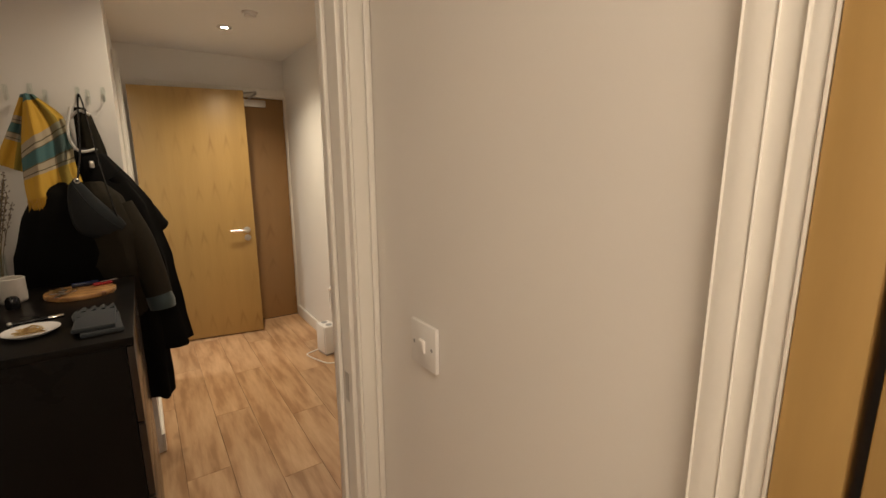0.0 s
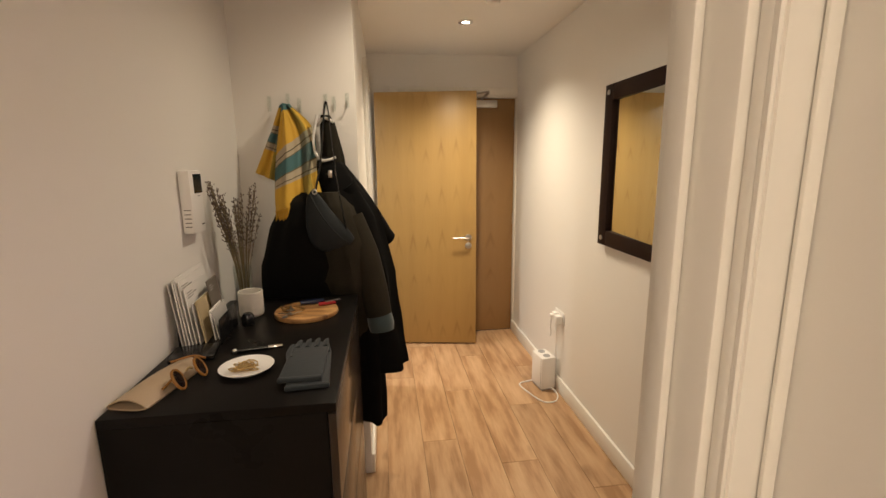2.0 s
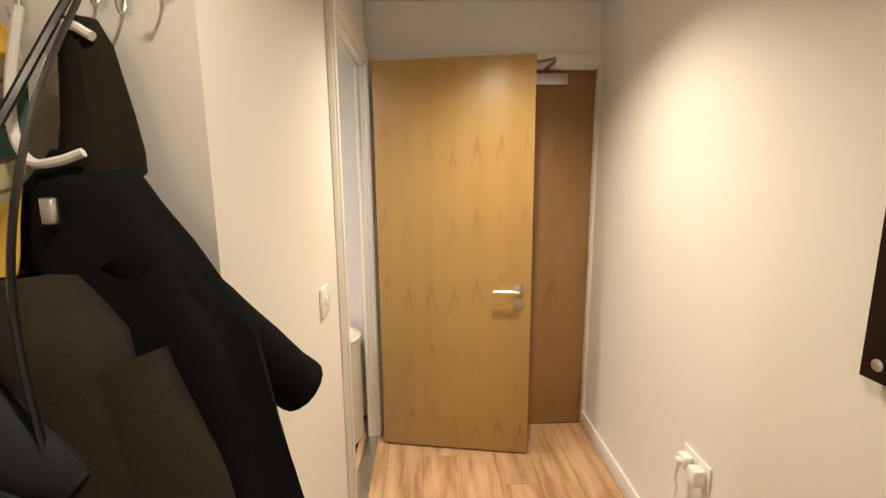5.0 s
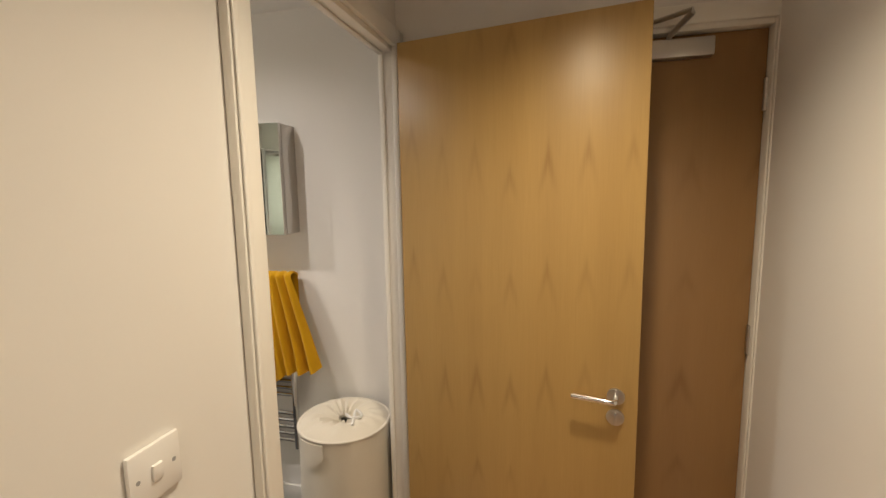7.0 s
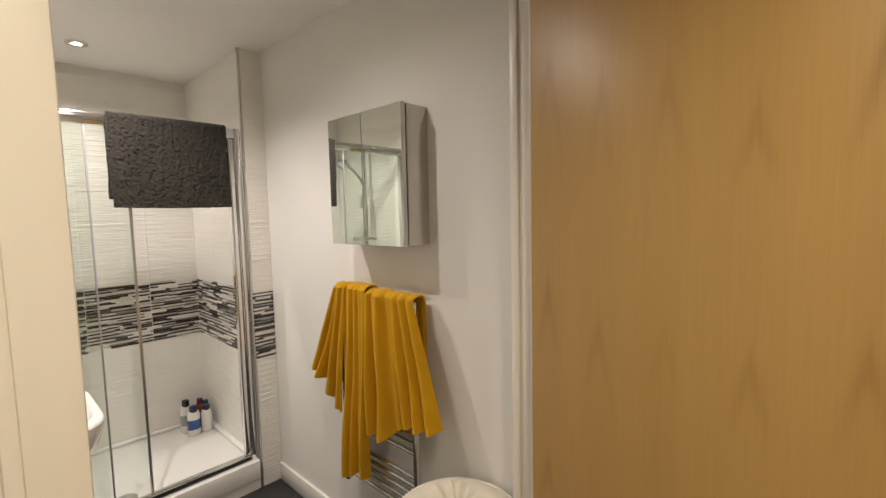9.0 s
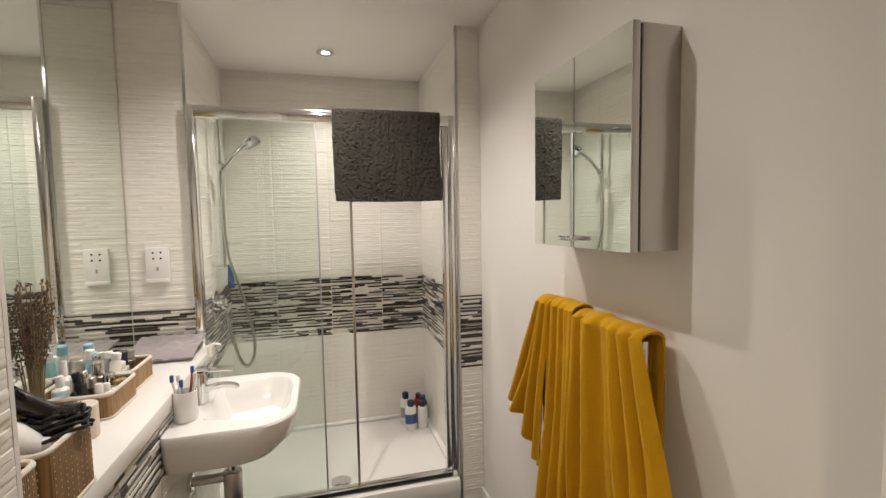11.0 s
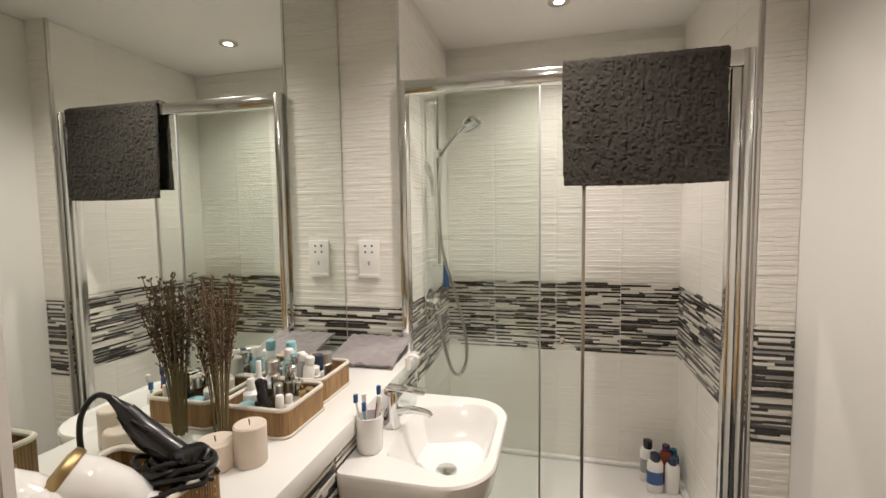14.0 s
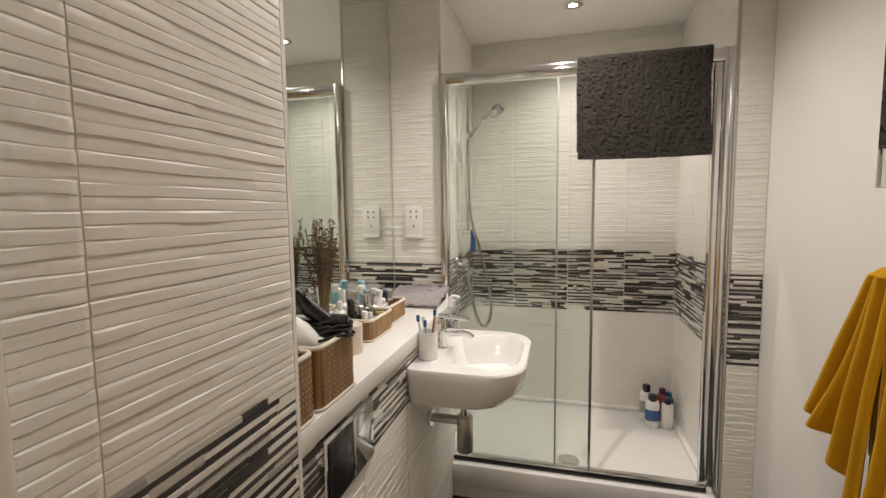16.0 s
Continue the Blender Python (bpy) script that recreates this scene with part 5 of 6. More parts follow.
part("handle", tube([(RXX - 0.10, SH_L + 0.065, 1.10), (RXX - 0.10, SH_L + 0.065, 1.16), (RXX - 0.098, SH_L + 0.060, 1.225)], [0.024, 0.020, 0.012], 12, 4, 0.6), M_BLUE, t)
part("stem", cyl((RXX - 0.10, SH_L + 0.001, 1.205), (RXX - 0.098, SH_L + 0.062, 1.205), 0.006, 10), M_PLASTIC, t)
t.name = "scrubbing_brush"


# bath mat over the head rail
def mat_at(u, v):
    y = 3.872 + 0.487 * u + 0.004 * math.sin(7 * v)
    L = 0.398
    s = -0.36 + v * (0.36 + L + 0.075)
    wob = 0.006 * ripple(u * 5, v * 4, 2.0) + 0.003 * ripple(u * 30, v * 24, 5.0)
    if s < 0:
        return Vector((SCR - 0.034 + wob, y, HZ + 0.028 + s))
    if s < 0.075:
        a = math.pi * s / 0.075
        return Vector((SCR - 0.034 * math.cos(a), y, HZ + 0.028 + 0.010 * math.sin(a)))
    return Vector((SCR + 0.036 + wob + 0.004 * u, y + 0.004 * (s - 0.2), HZ + 0.028 - (s - 0.075) - 0.010 * math.sin(u * 3.0) * 0.5))


matb = sheet(mat_at, 120, 150, 0.010)
for v in matb.verts:
    v.co += Vector((ripple(v.co.x * 120, v.co.y * 120, v.co.z * 120) + 0.5 * ripple(9, v.co.y * 190, v.co.z * 190), 0.4 * ripple(v.co.z * 140, v.co.y * 140, 3), 0.4 * ripple(v.co.y * 130, v.co.z * 150, 8))) * 0.0058
solo("bath_mat", matb, M_MAT, "charcoal terry bath mat draped over the shower rail", "bath mat")


# bottles in the shower
def bottle(label, c, r, h, body, cap, cap_h, flat=1.0, band=None):
    t = thing("shampoo_bottle", c, label, "bottle", "bottles in the shower")
    x, y, z = c
    prof = [(r * 0.9, 0), (r, 0.006), (r, h * 0.70), (r * 0.86, h * 0.80), (r * 0.45, h * 0.86), (r * 0.42, h - cap_h)]
    part("body", moved(lathe(prof, (0, 0, 0), 24), Matrix.Translation(c) @ Matrix.Diagonal((flat, 1, 1, 1))), body, t)
    part("cap", lathe([(r * 0.62, h - cap_h - 0.004), (r * 0.62, h - 0.003), (r * 0.5, h), (0.001, h)], c, 20), cap, t)
    if band:
        part("label", moved(lathe([(r * 1.006, h * 0.22), (r * 1.006, h * 0.55)], (0, 0, 0), 24), Matrix.Translation(c) @ Matrix.Diagonal((flat, 1, 1, 1))), band, t, "printed label")
    return t


bottle("white shampoo bottle with a black cap in the shower", (-2.80, 4.295, 0.126), 0.034, 0.205, M_PLASTIC, M_BLACKPL, 0.035, 0.7, M_GREYPL)
bottle("white bottle with a navy cap in the shower", (-2.715, 4.312, 0.126), 0.036, 0.185, M_PLASTIC, M_NAVY, 0.06, 0.75, M_BLUE)
bottle("white bottle with a navy top in the shower", (-2.72, 4.388, 0.126), 0.032, 0.170, M_PLASTIC, M_NAVY, 0.07, 0.75)
bottle("rust-red bottle with a purple cap in the shower", (-2.80, 4.378, 0.126), 0.028, 0.190, M_RUSTRED, M_PURPLE, 0.04)
bottle("teal bottle with a teal cap in the shower", (-2.815, 4.415, 0.126), 0.026, 0.165, M_TEALB, M_TEALB, 0.035)

# shaver socket on the nib
t = thing("shaver_socket", (-2.108, 3.151, 1.20), "white upright shaver socket plate on relief tiles", "wall socket")
part("plate", bx(-2.1045, -2.094, 3.109, 3.195, 1.205, 1.352, 0.003), M_PLASTIC, t)
# added lip where the plate's foot is only shaded
part("shade_lip", bx(-2.0939, -2.089, 3.111, 3.193, 1.206, 1.222, 0.002), M_PLASTIC, t)
for dy_ in (-0.014, 0.014):
    for dz_ in (0, 0.024):
        part("pin_hole", cyl((-2.0945, 3.152 + dy_, 1.306 + dz_), (-2.0930, 3.152 + dy_, 1.306 + dz_), 0.0038, 10), M_BLACKPL, t)
part("mark", bx(-2.0942, -2.0934, 3.148, 3.156, 1.255, 1.270), M_GREYPL, t)

# basin, tap, trap
BXC, BY0 = -1.69, UNDERY + 0.001
t = thing("wash_basin", (BXC, BY0, 0.70), "white ceramic wall-hung basin with rounded front", "wash basin")


def basin_ring(hw, depth, r, z, y0=BY0, inset=0.0, n=8):
    pts = []
    x0, x1, y1 = BXC - hw, BXC + hw, y0 + depth
    for cx, cy, a0, rr in ((x1 - r, y1 - r, 0, r), (x0 + r, y1 - r, 90, r), (x0 + 0.02, y0 + 0.02, 180, 0.02), (x1 - 0.02, y0 + 0.02, 270, 0.02)):
        for i in range(n + 1):
            a = radians(a0 + 90 * i / n)
            pts.append((cx + rr * math.cos(a), cy + rr * math.sin(a), z))
    return pts


def bowl_ring(hw, hd, z, cy):
    pts = []
    ref = basin_ring(0.255, 0.405, 0.13, 0)
    for x, y, _ in ref:
        a = math.atan2((y - cy) / hd, (x - BXC) / hw)
        c, s = math.cos(a), math.sin(a)
        k = (abs(c) ** 3.2 + abs(s) ** 3.2) ** (-1 / 3.2)
        pts.append((BXC + hw * k * c, cy + hd * k * s, z))
    return pts


BC = BY0 + 0.214
rings = [basin_ring(0.16, 0.225, 0.10, 0.685), basin_ring(0.225, 0.315, 0.13, 0.705), basin_ring(0.247, 0.358, 0.135, 0.752), basin_ring(0.255, 0.370, 0.13, 0.80), basin_ring(0.256, 0.373, 0.13, 0.825),
         basin_ring(0.252, 0.369, 0.128, 0.831), bowl_ring(0.208, 0.138, 0.832, BC), bowl_ring(0.201, 0.132, 0.825, BC), bowl_ring(0.188, 0.121, 0.775, BC), bowl_ring(0.155, 0.098, 0.730, BC), bowl_ring(0.07, 0.05, 0.711, BC), bowl_ring(0.02, 0.02, 0.708, BC)]
part("bowl", loft(rings), M_CERAMIC, t)
part("overflow", moved(cyl((0, 0, 0), (0, 0.003, 0), 0.008, 16), Matrix.Translation((BXC + 0.03, BC - 0.1265, 0.790))), M_INK, t)
part("waste_plug", lathe([(0.030, 0), (0.031, 0.012), (0.027, 0.016), (0.002, 0.017)], (BXC, BC, 0.7105)), M_CHROME, t, "domed chrome pop-up plug")
t = thing("basin_tap", (BXC, BY0 + 0.05, 0.832), "chrome single-lever basin mixer tap", "tap")
TY = BY0 + 0.052
part("body", lathe([(0.027, 0), (0.025, 0.01), (0.023, 0.06), (0.024, 0.10), (0.020, 0.108), (0.002, 0.11)], (BXC, TY, 0.832)), M_CHROME, t)
part("spout", tube([(BXC, TY + 0.01, 0.875), (BXC, TY + 0.06, 0.886), (BXC, TY + 0.105, 0.882), (BXC, TY + 0.118, 0.872)], [0.017, 0.015, 0.013, 0.012], 12, 5, 0.7), M_CHROME, t)
part("lever", moved(bx(-0.018, 0.018, -0.012, 0.105, 0, 0.011, 0.004), Matrix.Translation((BXC, TY, 0.943)) @ pose(0, 0, 0, -4, 0, 0)), M_CHROME, t)
t = thing("bottle_trap", (BXC, BC, 0.43), "chrome bottle trap and waste pipe under the basin", "waste trap")
part("tailpipe", cyl((BXC, BC - 0.075, 0.56), (BXC, BC - 0.075, 0.69), 0.016, 16), M_CHROME, t)
part("trap_body", cyl((BXC, BC - 0.075, 0.44), (BXC, BC - 0.075, 0.575), 0.031, 22, bevel=0.004), M_STEEL, t)
part("waste_pipe", cyl((BXC, UNDERY + 0.001, 0.555), (BXC, BC - 0.09, 0.555), 0.017, 16), M_STEEL, t)
part("wall_flange", cyl((BXC, UNDERY + 0.001, 0.555), (BXC, UNDERY + 0.016, 0.555), 0.033, 22, bevel=0.003), M_CHROME, t)

t = thing("toothbrush_mug", (-1.555, 3.375, 0.832), "white ceramic tumbler with toothbrushes on the basin", "tumbler")
part("body", cup_body((-1.555, 3.378, 0.832), 0.034, 0.095, 0.004), M_CERAMIC, t)
rb = random.Random(5)
for k, bm_ in enumerate((M_SKYB, M_PLASTIC, M_RED, M_PLASTIC, M_PLASTIC)):
    a = k * 1.3
    f = Vector((-1.555 + 0.012 * math.cos(a), 3.378 + 0.012 * math.sin(a), 0.85))
    e = Vector((-1.555 + 0.030 * math.cos(a), 3.378 + 0.034 * math.sin(a), 0.955 + 0.012 * (k % 3)))
    bb_ = thing("toothbrush", f, "slim plastic toothbrush standing in the tumbler", "toothbrush", "toothbrushes")
    part("handle", tube([f, f.lerp(e, 0.5), e], [0.004, 0.0045, 0.0035], 8, 4), bm_, bb_)
    part("head", moved(bx(-0.005, 0.005, -0.005, 0.005, -0.006, 0.016, 0.0015), Matrix.Translation(e)), M_PLASTIC if k % 2 else M_BLUE, bb_)
t = thing("soap_pump", (-1.83, 3.38, 0.832), "clear plastic soap pump bottle behind the tap", "soap dispenser")
part("bottle", lathe([(0.026, 0), (0.028, 0.005), (0.028, 0.085), (0.015, 0.105), (0.013, 0.115)], (-1.85, 3.385, 0.832)), M_CLEAR, t)
part("pump", join(cyl((-1.85, 3.385, 0.945), (-1.85, 3.385, 0.985), 0.009, 14), tube([(-1.85, 3.385, 0.985), (-1.85, 3.40, 0.992), (-1.85, 3.425, 0.985)], 0.006, 8, 3)), M_PLASTIC, t)

t = thing("flush_plate", (-1.04, UNDERY, 0.72), "chrome toilet flush plate set into the tiled boxing", "flush plate")
part("plate", bx(-1.165, -0.925, UNDERY + 0.0005, UNDERY + 0.010, 0.70, 0.862, 0.003), M_CHROME, t)
part("button", bx(-1.155, -1.05, UNDERY + 0.010, UNDERY + 0.016, 0.712, 0.850, 0.003), M_CHROME, t)
# a chrome button too; its dark reflection is put in as black material
part("button", bx(-1.04, -0.935, UNDERY + 0.010, UNDERY + 0.016, 0.712, 0.850, 0.003), M_BLACKPL, t)

# baskets and toiletries on the ledge
ZL = LEDGE_Z


def basket(label, x0, x1, y0, y1, z0, z1, mat, wall=0.006, group="cane baskets"):
    t = thing("basket", ((x0 + x1) / 2, (y0 + y1) / 2, z0), label, "basket", group)
    outer, inner = rounded(x0, x1, y0, y1, 0.022), rounded(x0 + wall, x1 - wall, y0 + wall, y1 - wall, 0.018)
    rings = [[(x, y, z) for x, y in o] for o, z in ((outer, z0), (outer, z1), (inner, z1), (inner, z0 + 0.006))]
    part("body", loft(rings), mat, t)
    mid = rounded(x0 + wall / 2, x1 - wall / 2, y0 + wall / 2, y1 - wall / 2, 0.020)
    part("rim_piping", tube([(x, y, z1 + 0.001) for x, y in mid + mid[:1]], 0.0055, 8, 1), M_PIPING, t, "cream fabric piping")
    part("foot_piping", tube([(x, y, z0 + 0.0035) for x, y in rounded(x0 - 0.001, x1 + 0.001, y0 - 0.001, y1 + 0.001, 0.022) + [rounded(x0 - 0.001, x1 + 0.001, y0 - 0.001, y1 + 0.001, 0.022)[0]]], 0.0033, 6, 1), M_PIPING, t, "cream fabric piping")
    return t


def stitches(t, x0, x1, y, z0, z1):
    rows = None
    for i in range(8):
        for j in range(9):
            s = bx(x0 + (x1 - x0) * (i + 0.5) / 8 - 0.0007, x0 + (x1 - x0) * (i + 0.5) / 8 + 0.0007, y, y + 0.0006, z0 + (z1 - z0) * (j + 0.5) / 9 - 0.0016, z0 + (z1 - z0) * (j + 0.5) / 9 + 0.0016)
            rows = s if rows is None else join(rows, s)
    tagged(part("stitching", rows, M_PIPING, t, "", smooth=False), kind="stuff")


basket("low square cane basket with cream piping, full of toiletries", -1.573, -1.388, 3.056, 3.246, ZL + 0.0005, ZL + 0.066, M_RUSH)
basket("low cane basket with cream piping, holding tubes and deodorant", -1.765, -1.580, 3.056, 3.228, ZL + 0.0005, ZL + 0.066, M_RUSH)
b1 = basket("tall brown cane basket with cream piping, holding hair dryers", -1.085, -0.915, 3.13, 3.342, ZL + 0.0005, ZL + 0.132, M_RUSHB)
stitches(b1, -1.07, -0.93, 3.3425, ZL + 0.01, ZL + 0.125)
b2 = basket("tall brown cane basket with cream piping, holding jars", -0.905, -0.798, 3.10, 3.342, ZL + 0.0005, ZL + 0.132, M_RUSHB)
stitches(b2, -0.895, -0.808, 3.3425, ZL + 0.01, ZL + 0.125)


def toiletry(label, c, r, h, body, cap, cap_h, cap_r=None, lean=0, name="toiletry_bottle"):
    t = thing(name, c, label, "toiletry", "toiletries in the baskets")
    m = Matrix.Translation(c) @ pose(0, 0, 0, lean, lean * 0.5, 0)
    part("body", moved(lathe([(r * 0.9, 0), (r, 0.004), (r, (h - cap_h) * 0.9), (r * 0.6, h - cap_h)], (0, 0, 0), 20), m), body, t)
    part("cap", moved(lathe([(cap_r or r * 0.7, h - cap_h), (cap_r or r * 0.7, h - 0.003), ((cap_r or r * 0.7) * 0.8, h), (0.001, h)], (0, 0, 0), 18), m), cap, t)
    return t


ZB = ZL + 0.0075
toiletry("black bottle with a dark spray top", (-1.425, 3.159, ZB), 0.019, 0.115, M_BLACKPL, M_BLACKPL, 0.045, 0.012)
toiletry("slim black hair product tube in the basket", (-1.418, 3.179, ZB), 0.013, 0.125, M_BLACKPL, M_BLACKPL, 0.03, 0.010, 8)
toiletry("pale blue round jar in the basket", (-1.415, 3.119, ZB), 0.024, 0.058, M_SKYB, M_SKYB, 0.02, 0.022)
toiletry("amber dropper bottle with a clear cap", (-1.420, 3.209, ZB), 0.017, 0.085, M_AMBER, M_PLASTIC, 0.035, 0.010)
toiletry("clear perfume bottle with steel cap", (-1.475, 3.169, ZB), 0.024, 0.090, M_CLEAR, M_STEEL, 0.03, 0.012)
toiletry("clear perfume flask with a chrome collar", (-1.510, 3.129, ZB), 0.026, 0.100, M_CLEAR, M_CHROME, 0.035, 0.017)
toiletry("clear perfume bottle with chrome cap", (-1.530, 3.189, ZB), 0.022, 0.080, M_CLEAR, M_CHROME, 0.03, 0.015)
toiletry("round clear glass pot lying in the basket", (-1.475, 3.209, ZB), 0.026, 0.055, M_CLEAR, M_STEEL, 0.012, 0.02)
toiletry("small gold-topped glass bottle in the basket", (-1.535, 3.219, ZB), 0.014, 0.060, M_CLEAR, M_BRASSJ, 0.025, 0.012)
toiletry("white spray bottle in the basket", (-1.455, 3.104, ZB), 0.020, 0.105, M_PLASTIC, M_PLASTIC, 0.03, 0.010)
toiletry("navy roll-on deodorant in the basket", (-1.655, 3.174, ZB), 0.019, 0.110, M_PLASTIC, M_NAVY, 0.045, 0.018)
toiletry("white deodorant with dark emblem", (-1.625, 3.179, ZB), 0.019, 0.085, M_PLASTIC, M_PLASTIC, 0.02, 0.017)
toiletry("squat glass jar with chrome cap", (-1.620, 3.134, ZB), 0.018, 0.115, M_CLEAR, M_CHROME, 0.035, 0.018)
toiletry("white squeezed cream tube", (-1.600, 3.169, ZB), 0.016, 0.120, M_PLASTIC, M_PLASTIC, 0.02, 0.013, -6)
toiletry("grey toothpaste tube standing in the basket", (-1.605, 3.139, ZB), 0.016, 0.125, M_GREYPL, M_PLASTIC, 0.02, 0.012, -9)
toiletry("white tube with a blue cap", (-1.640, 3.114, ZB), 0.017, 0.120, M_PLASTIC, M_SKYB, 0.03, 0.014, 5)
toiletry("white cream tube in the basket", (-1.690, 3.119, ZB), 0.016, 0.105, M_PLASTIC, M_PLASTIC, 0.02, 0.013, 8)
toiletry("small white jar with silver cap", (-1.655, 3.139, ZB), 0.014, 0.070, M_PLASTIC, M_STEEL, 0.03, 0.013)
toiletry("tall white pump bottle in the basket", (-1.500, 3.094, ZB), 0.018, 0.135, M_PLASTIC, M_PLASTIC, 0.045, 0.007)
toiletry("steel-capped perfume cylinder in the basket", (-1.545, 3.104, ZB), 0.020, 0.125, M_CLEAR, M_STEEL, 0.045, 0.019)
toiletry("steel roll-on with a domed cap", (-1.560, 3.149, ZB), 0.017, 0.110, M_STEEL, M_CHROME, 0.04, 0.016)
toiletry("white and pale blue cream tube", (-1.675, 3.089, ZB), 0.016, 0.140, M_PLASTIC, M_SKYB, 0.03, 0.014, 4)
toiletry("pale blue squeezed tube in the basket", (-1.625, 3.089, ZB), 0.016, 0.130, M_SKYB, M_PLASTIC, 0.03, 0.013, -5)
toiletry("silver tin with a steel lid", (-1.700, 3.174, ZB), 0.021, 0.105, M_STEEL, M_STEEL, 0.03, 0.021)
toiletry("small white bottle with a white cap", (-1.450, 3.214, ZB), 0.013, 0.075, M_PLASTIC, M_PLASTIC, 0.02, 0.009)
toiletry("gold and clear glass perfume bottle", (-1.500, 3.219, ZB), 0.016, 0.065, M_CLEAR, M_GOLD, 0.02, 0.011)
toiletry("beige tin behind the basket", (-1.80, 3.10, ZL + 0.0005), 0.032, 0.072, M_TAN, M_TAN, 0.012, 0.032)

for c, r, h, lb in (((-1.292, 3.225, ZL + 0.0005), 0.033, 0.085, "tall ivory pillar candle on the ledge"), ((-1.262, 3.165, ZL + 0.0005), 0.038, 0.058, "short ivory pillar candle on the ledge")):
    t = thing("pillar_candle", c, lb, "candle", "pillar candles")
    part("wax", lathe([(r - 0.002, 0), (r, 0.003), (r, h - 0.003), (r - 0.003, h), (r * 0.7, h - 0.002), (0.002, h - 0.004)], c, 32), M_WAX, t)
    part("wick", cyl((c[0], c[1], c[2] + h - 0.006), (c[0] + 0.002, c[1], c[2] + h + 0.009), 0.0012, 6), M_INK, t)
lavender("lavender_bunch", "dried brown lavender bunch standing on the ledge", (-1.350, 3.102, ZL + 0.0005), 0.385, (0.012, 0.004), 0.062, 38, M_BUDB, 12)

# folded grey cloth at the ledge end


def cloth_at(u, v):
    return Vector((-2.085 + 0.20 * v, 3.085 + 0.235 * u, ZL + 0.008 + 0.058 * (1 - v) ** 0.7 * (0.8 + 0.25 * ripple(u * 3, v * 2, 1)) + 0.006 * ripple(u * 9, v * 7, 4) + 0.004))


clothb = sheet(cloth_at, 26, 18, 0.010)
solo("face_cloth", clothb, M_GREYCLOTH, "folded grey microfibre cloth at the ledge end", "face cloth")

# hair dryer, straightener and boxes in the tall baskets
def hair_dryer(label, shift):
    """A dryer lying on its side: grille end up, barrel down into the basket, handle across the rim."""
    d, foot = Vector(shift), Vector((-0.98, 3.27, ZL + 0.06))
    t = thing("hair_dryer", foot + d, label, "hair dryer", "hair dryers")
    axis = Vector((0.017, -0.024, 0.022)).normalized()

    def at(x, y, z):
        return foot + (Vector((x, y, ZL + z)) - foot) * 0.84 + d
    top = at(-0.948, 3.242, 0.236)
    part("barrel", tube([top, at(-0.962, 3.262, 0.215), at(-0.984, 3.290, 0.188), at(-1.004, 3.312, 0.160), at(-1.018, 3.322, 0.125)], [0.032, 0.038, 0.037, 0.029, 0.020], 26, 6), M_CERAMIC, t)
    part("grille_ring", cyl(top - axis * 0.004, top + axis * 0.010, 0.0355, 30, bevel=0.003), M_BRASSJ, t, "tan grille ring")
    part("grille", cyl(top + axis * 0.0095, top + axis * 0.0112, 0.029, 26), M_TAN, t)
    for k in range(3):
        u, w = axis.orthogonal().normalized(), axis.cross(axis.orthogonal().normalized())
        loop = [top + axis * 0.0115 + (u * math.cos(q) + w * math.sin(q)) * (0.008 + 0.008 * k) for q in [2 * math.pi * i / 14 for i in range(15)]]
        part("grille_bar", tube(loop, 0.0012, 6, 2), M_BRASSJ, t)
    part("handle", tube([at(-0.984, 3.288, 0.182), at(-0.998, 3.312, 0.172), at(-1.010, 3.338, 0.166), at(-1.016, 3.356, 0.162)], [0.021, 0.017, 0.016, 0.015], 18, 5), M_CERAMIC, t)
    return t


hair_dryer("glossy cream hair dryer with tan grille in the basket", (0.018, -0.022, -0.028))
hair_dryer("second cream hair dryer leaning behind the packet", (0.074, -0.060, -0.022))
t = thing("hair_straightener", (-1.05, 3.23, ZL + 0.05), "glossy black hair tool with coiled cable", "hair straightener")
part("body", tube([(-1.050, 3.298, ZL + 0.150), (-1.036, 3.252, ZL + 0.188), (-1.026, 3.222, ZL + 0.228)], [0.018, 0.020, 0.013], 18, 6), M_BLACKPL, t)
part("tip", tube([(-1.026, 3.222, ZL + 0.228), (-1.022, 3.212, ZL + 0.240), (-1.018, 3.205, ZL + 0.250)], [0.011, 0.007, 0.005], 12, 4), M_BLACKPL, t)
part("trigger", tube([(-1.022, 3.262, ZL + 0.204), (-1.010, 3.258, ZL + 0.218), (-1.000, 3.262, ZL + 0.230)], [0.004, 0.004, 0.003], 8, 3), M_BLACKPL, t)
rc = random.Random(21)
for k in range(15):
    cx_, cy_ = -1.040 + rc.uniform(-0.014, 0.018), 3.298 + rc.uniform(-0.020, 0.022)
    ra, rb = rc.uniform(0.018, 0.036), rc.uniform(0.022, 0.046)
    pts = [(cx_ + ra * math.cos(a), cy_ + rb * math.sin(a), ZL + 0.126 + 0.0026 * k + rc.uniform(-0.005, 0.006)) for a in [2 * math.pi * i / 10 + k for i in range(10)]]
    part("cable_loop", tube(pts, 0.0036, 7, 4), M_RUBBER, t)
part("cable_loop", tube([(-0.955, 3.315, ZL + 0.118), (-0.945, 3.28, ZL + 0.126), (-0.96, 3.27, ZL + 0.122), (-0.99, 3.335, ZL + 0.138), (-1.02, 3.335, ZL + 0.142)], 0.0036, 7, 5), M_RUBBER, t)
part("cable_arch", tube([(-1.018, 3.205, ZL + 0.250), (-1.014, 3.188, ZL + 0.254), (-1.008, 3.172, ZL + 0.240), (-1.004, 3.162, ZL + 0.212), (-1.002, 3.165, ZL + 0.170), (-1.006, 3.18, ZL + 0.13)], 0.0042, 8, 6), M_RUBBER, t)
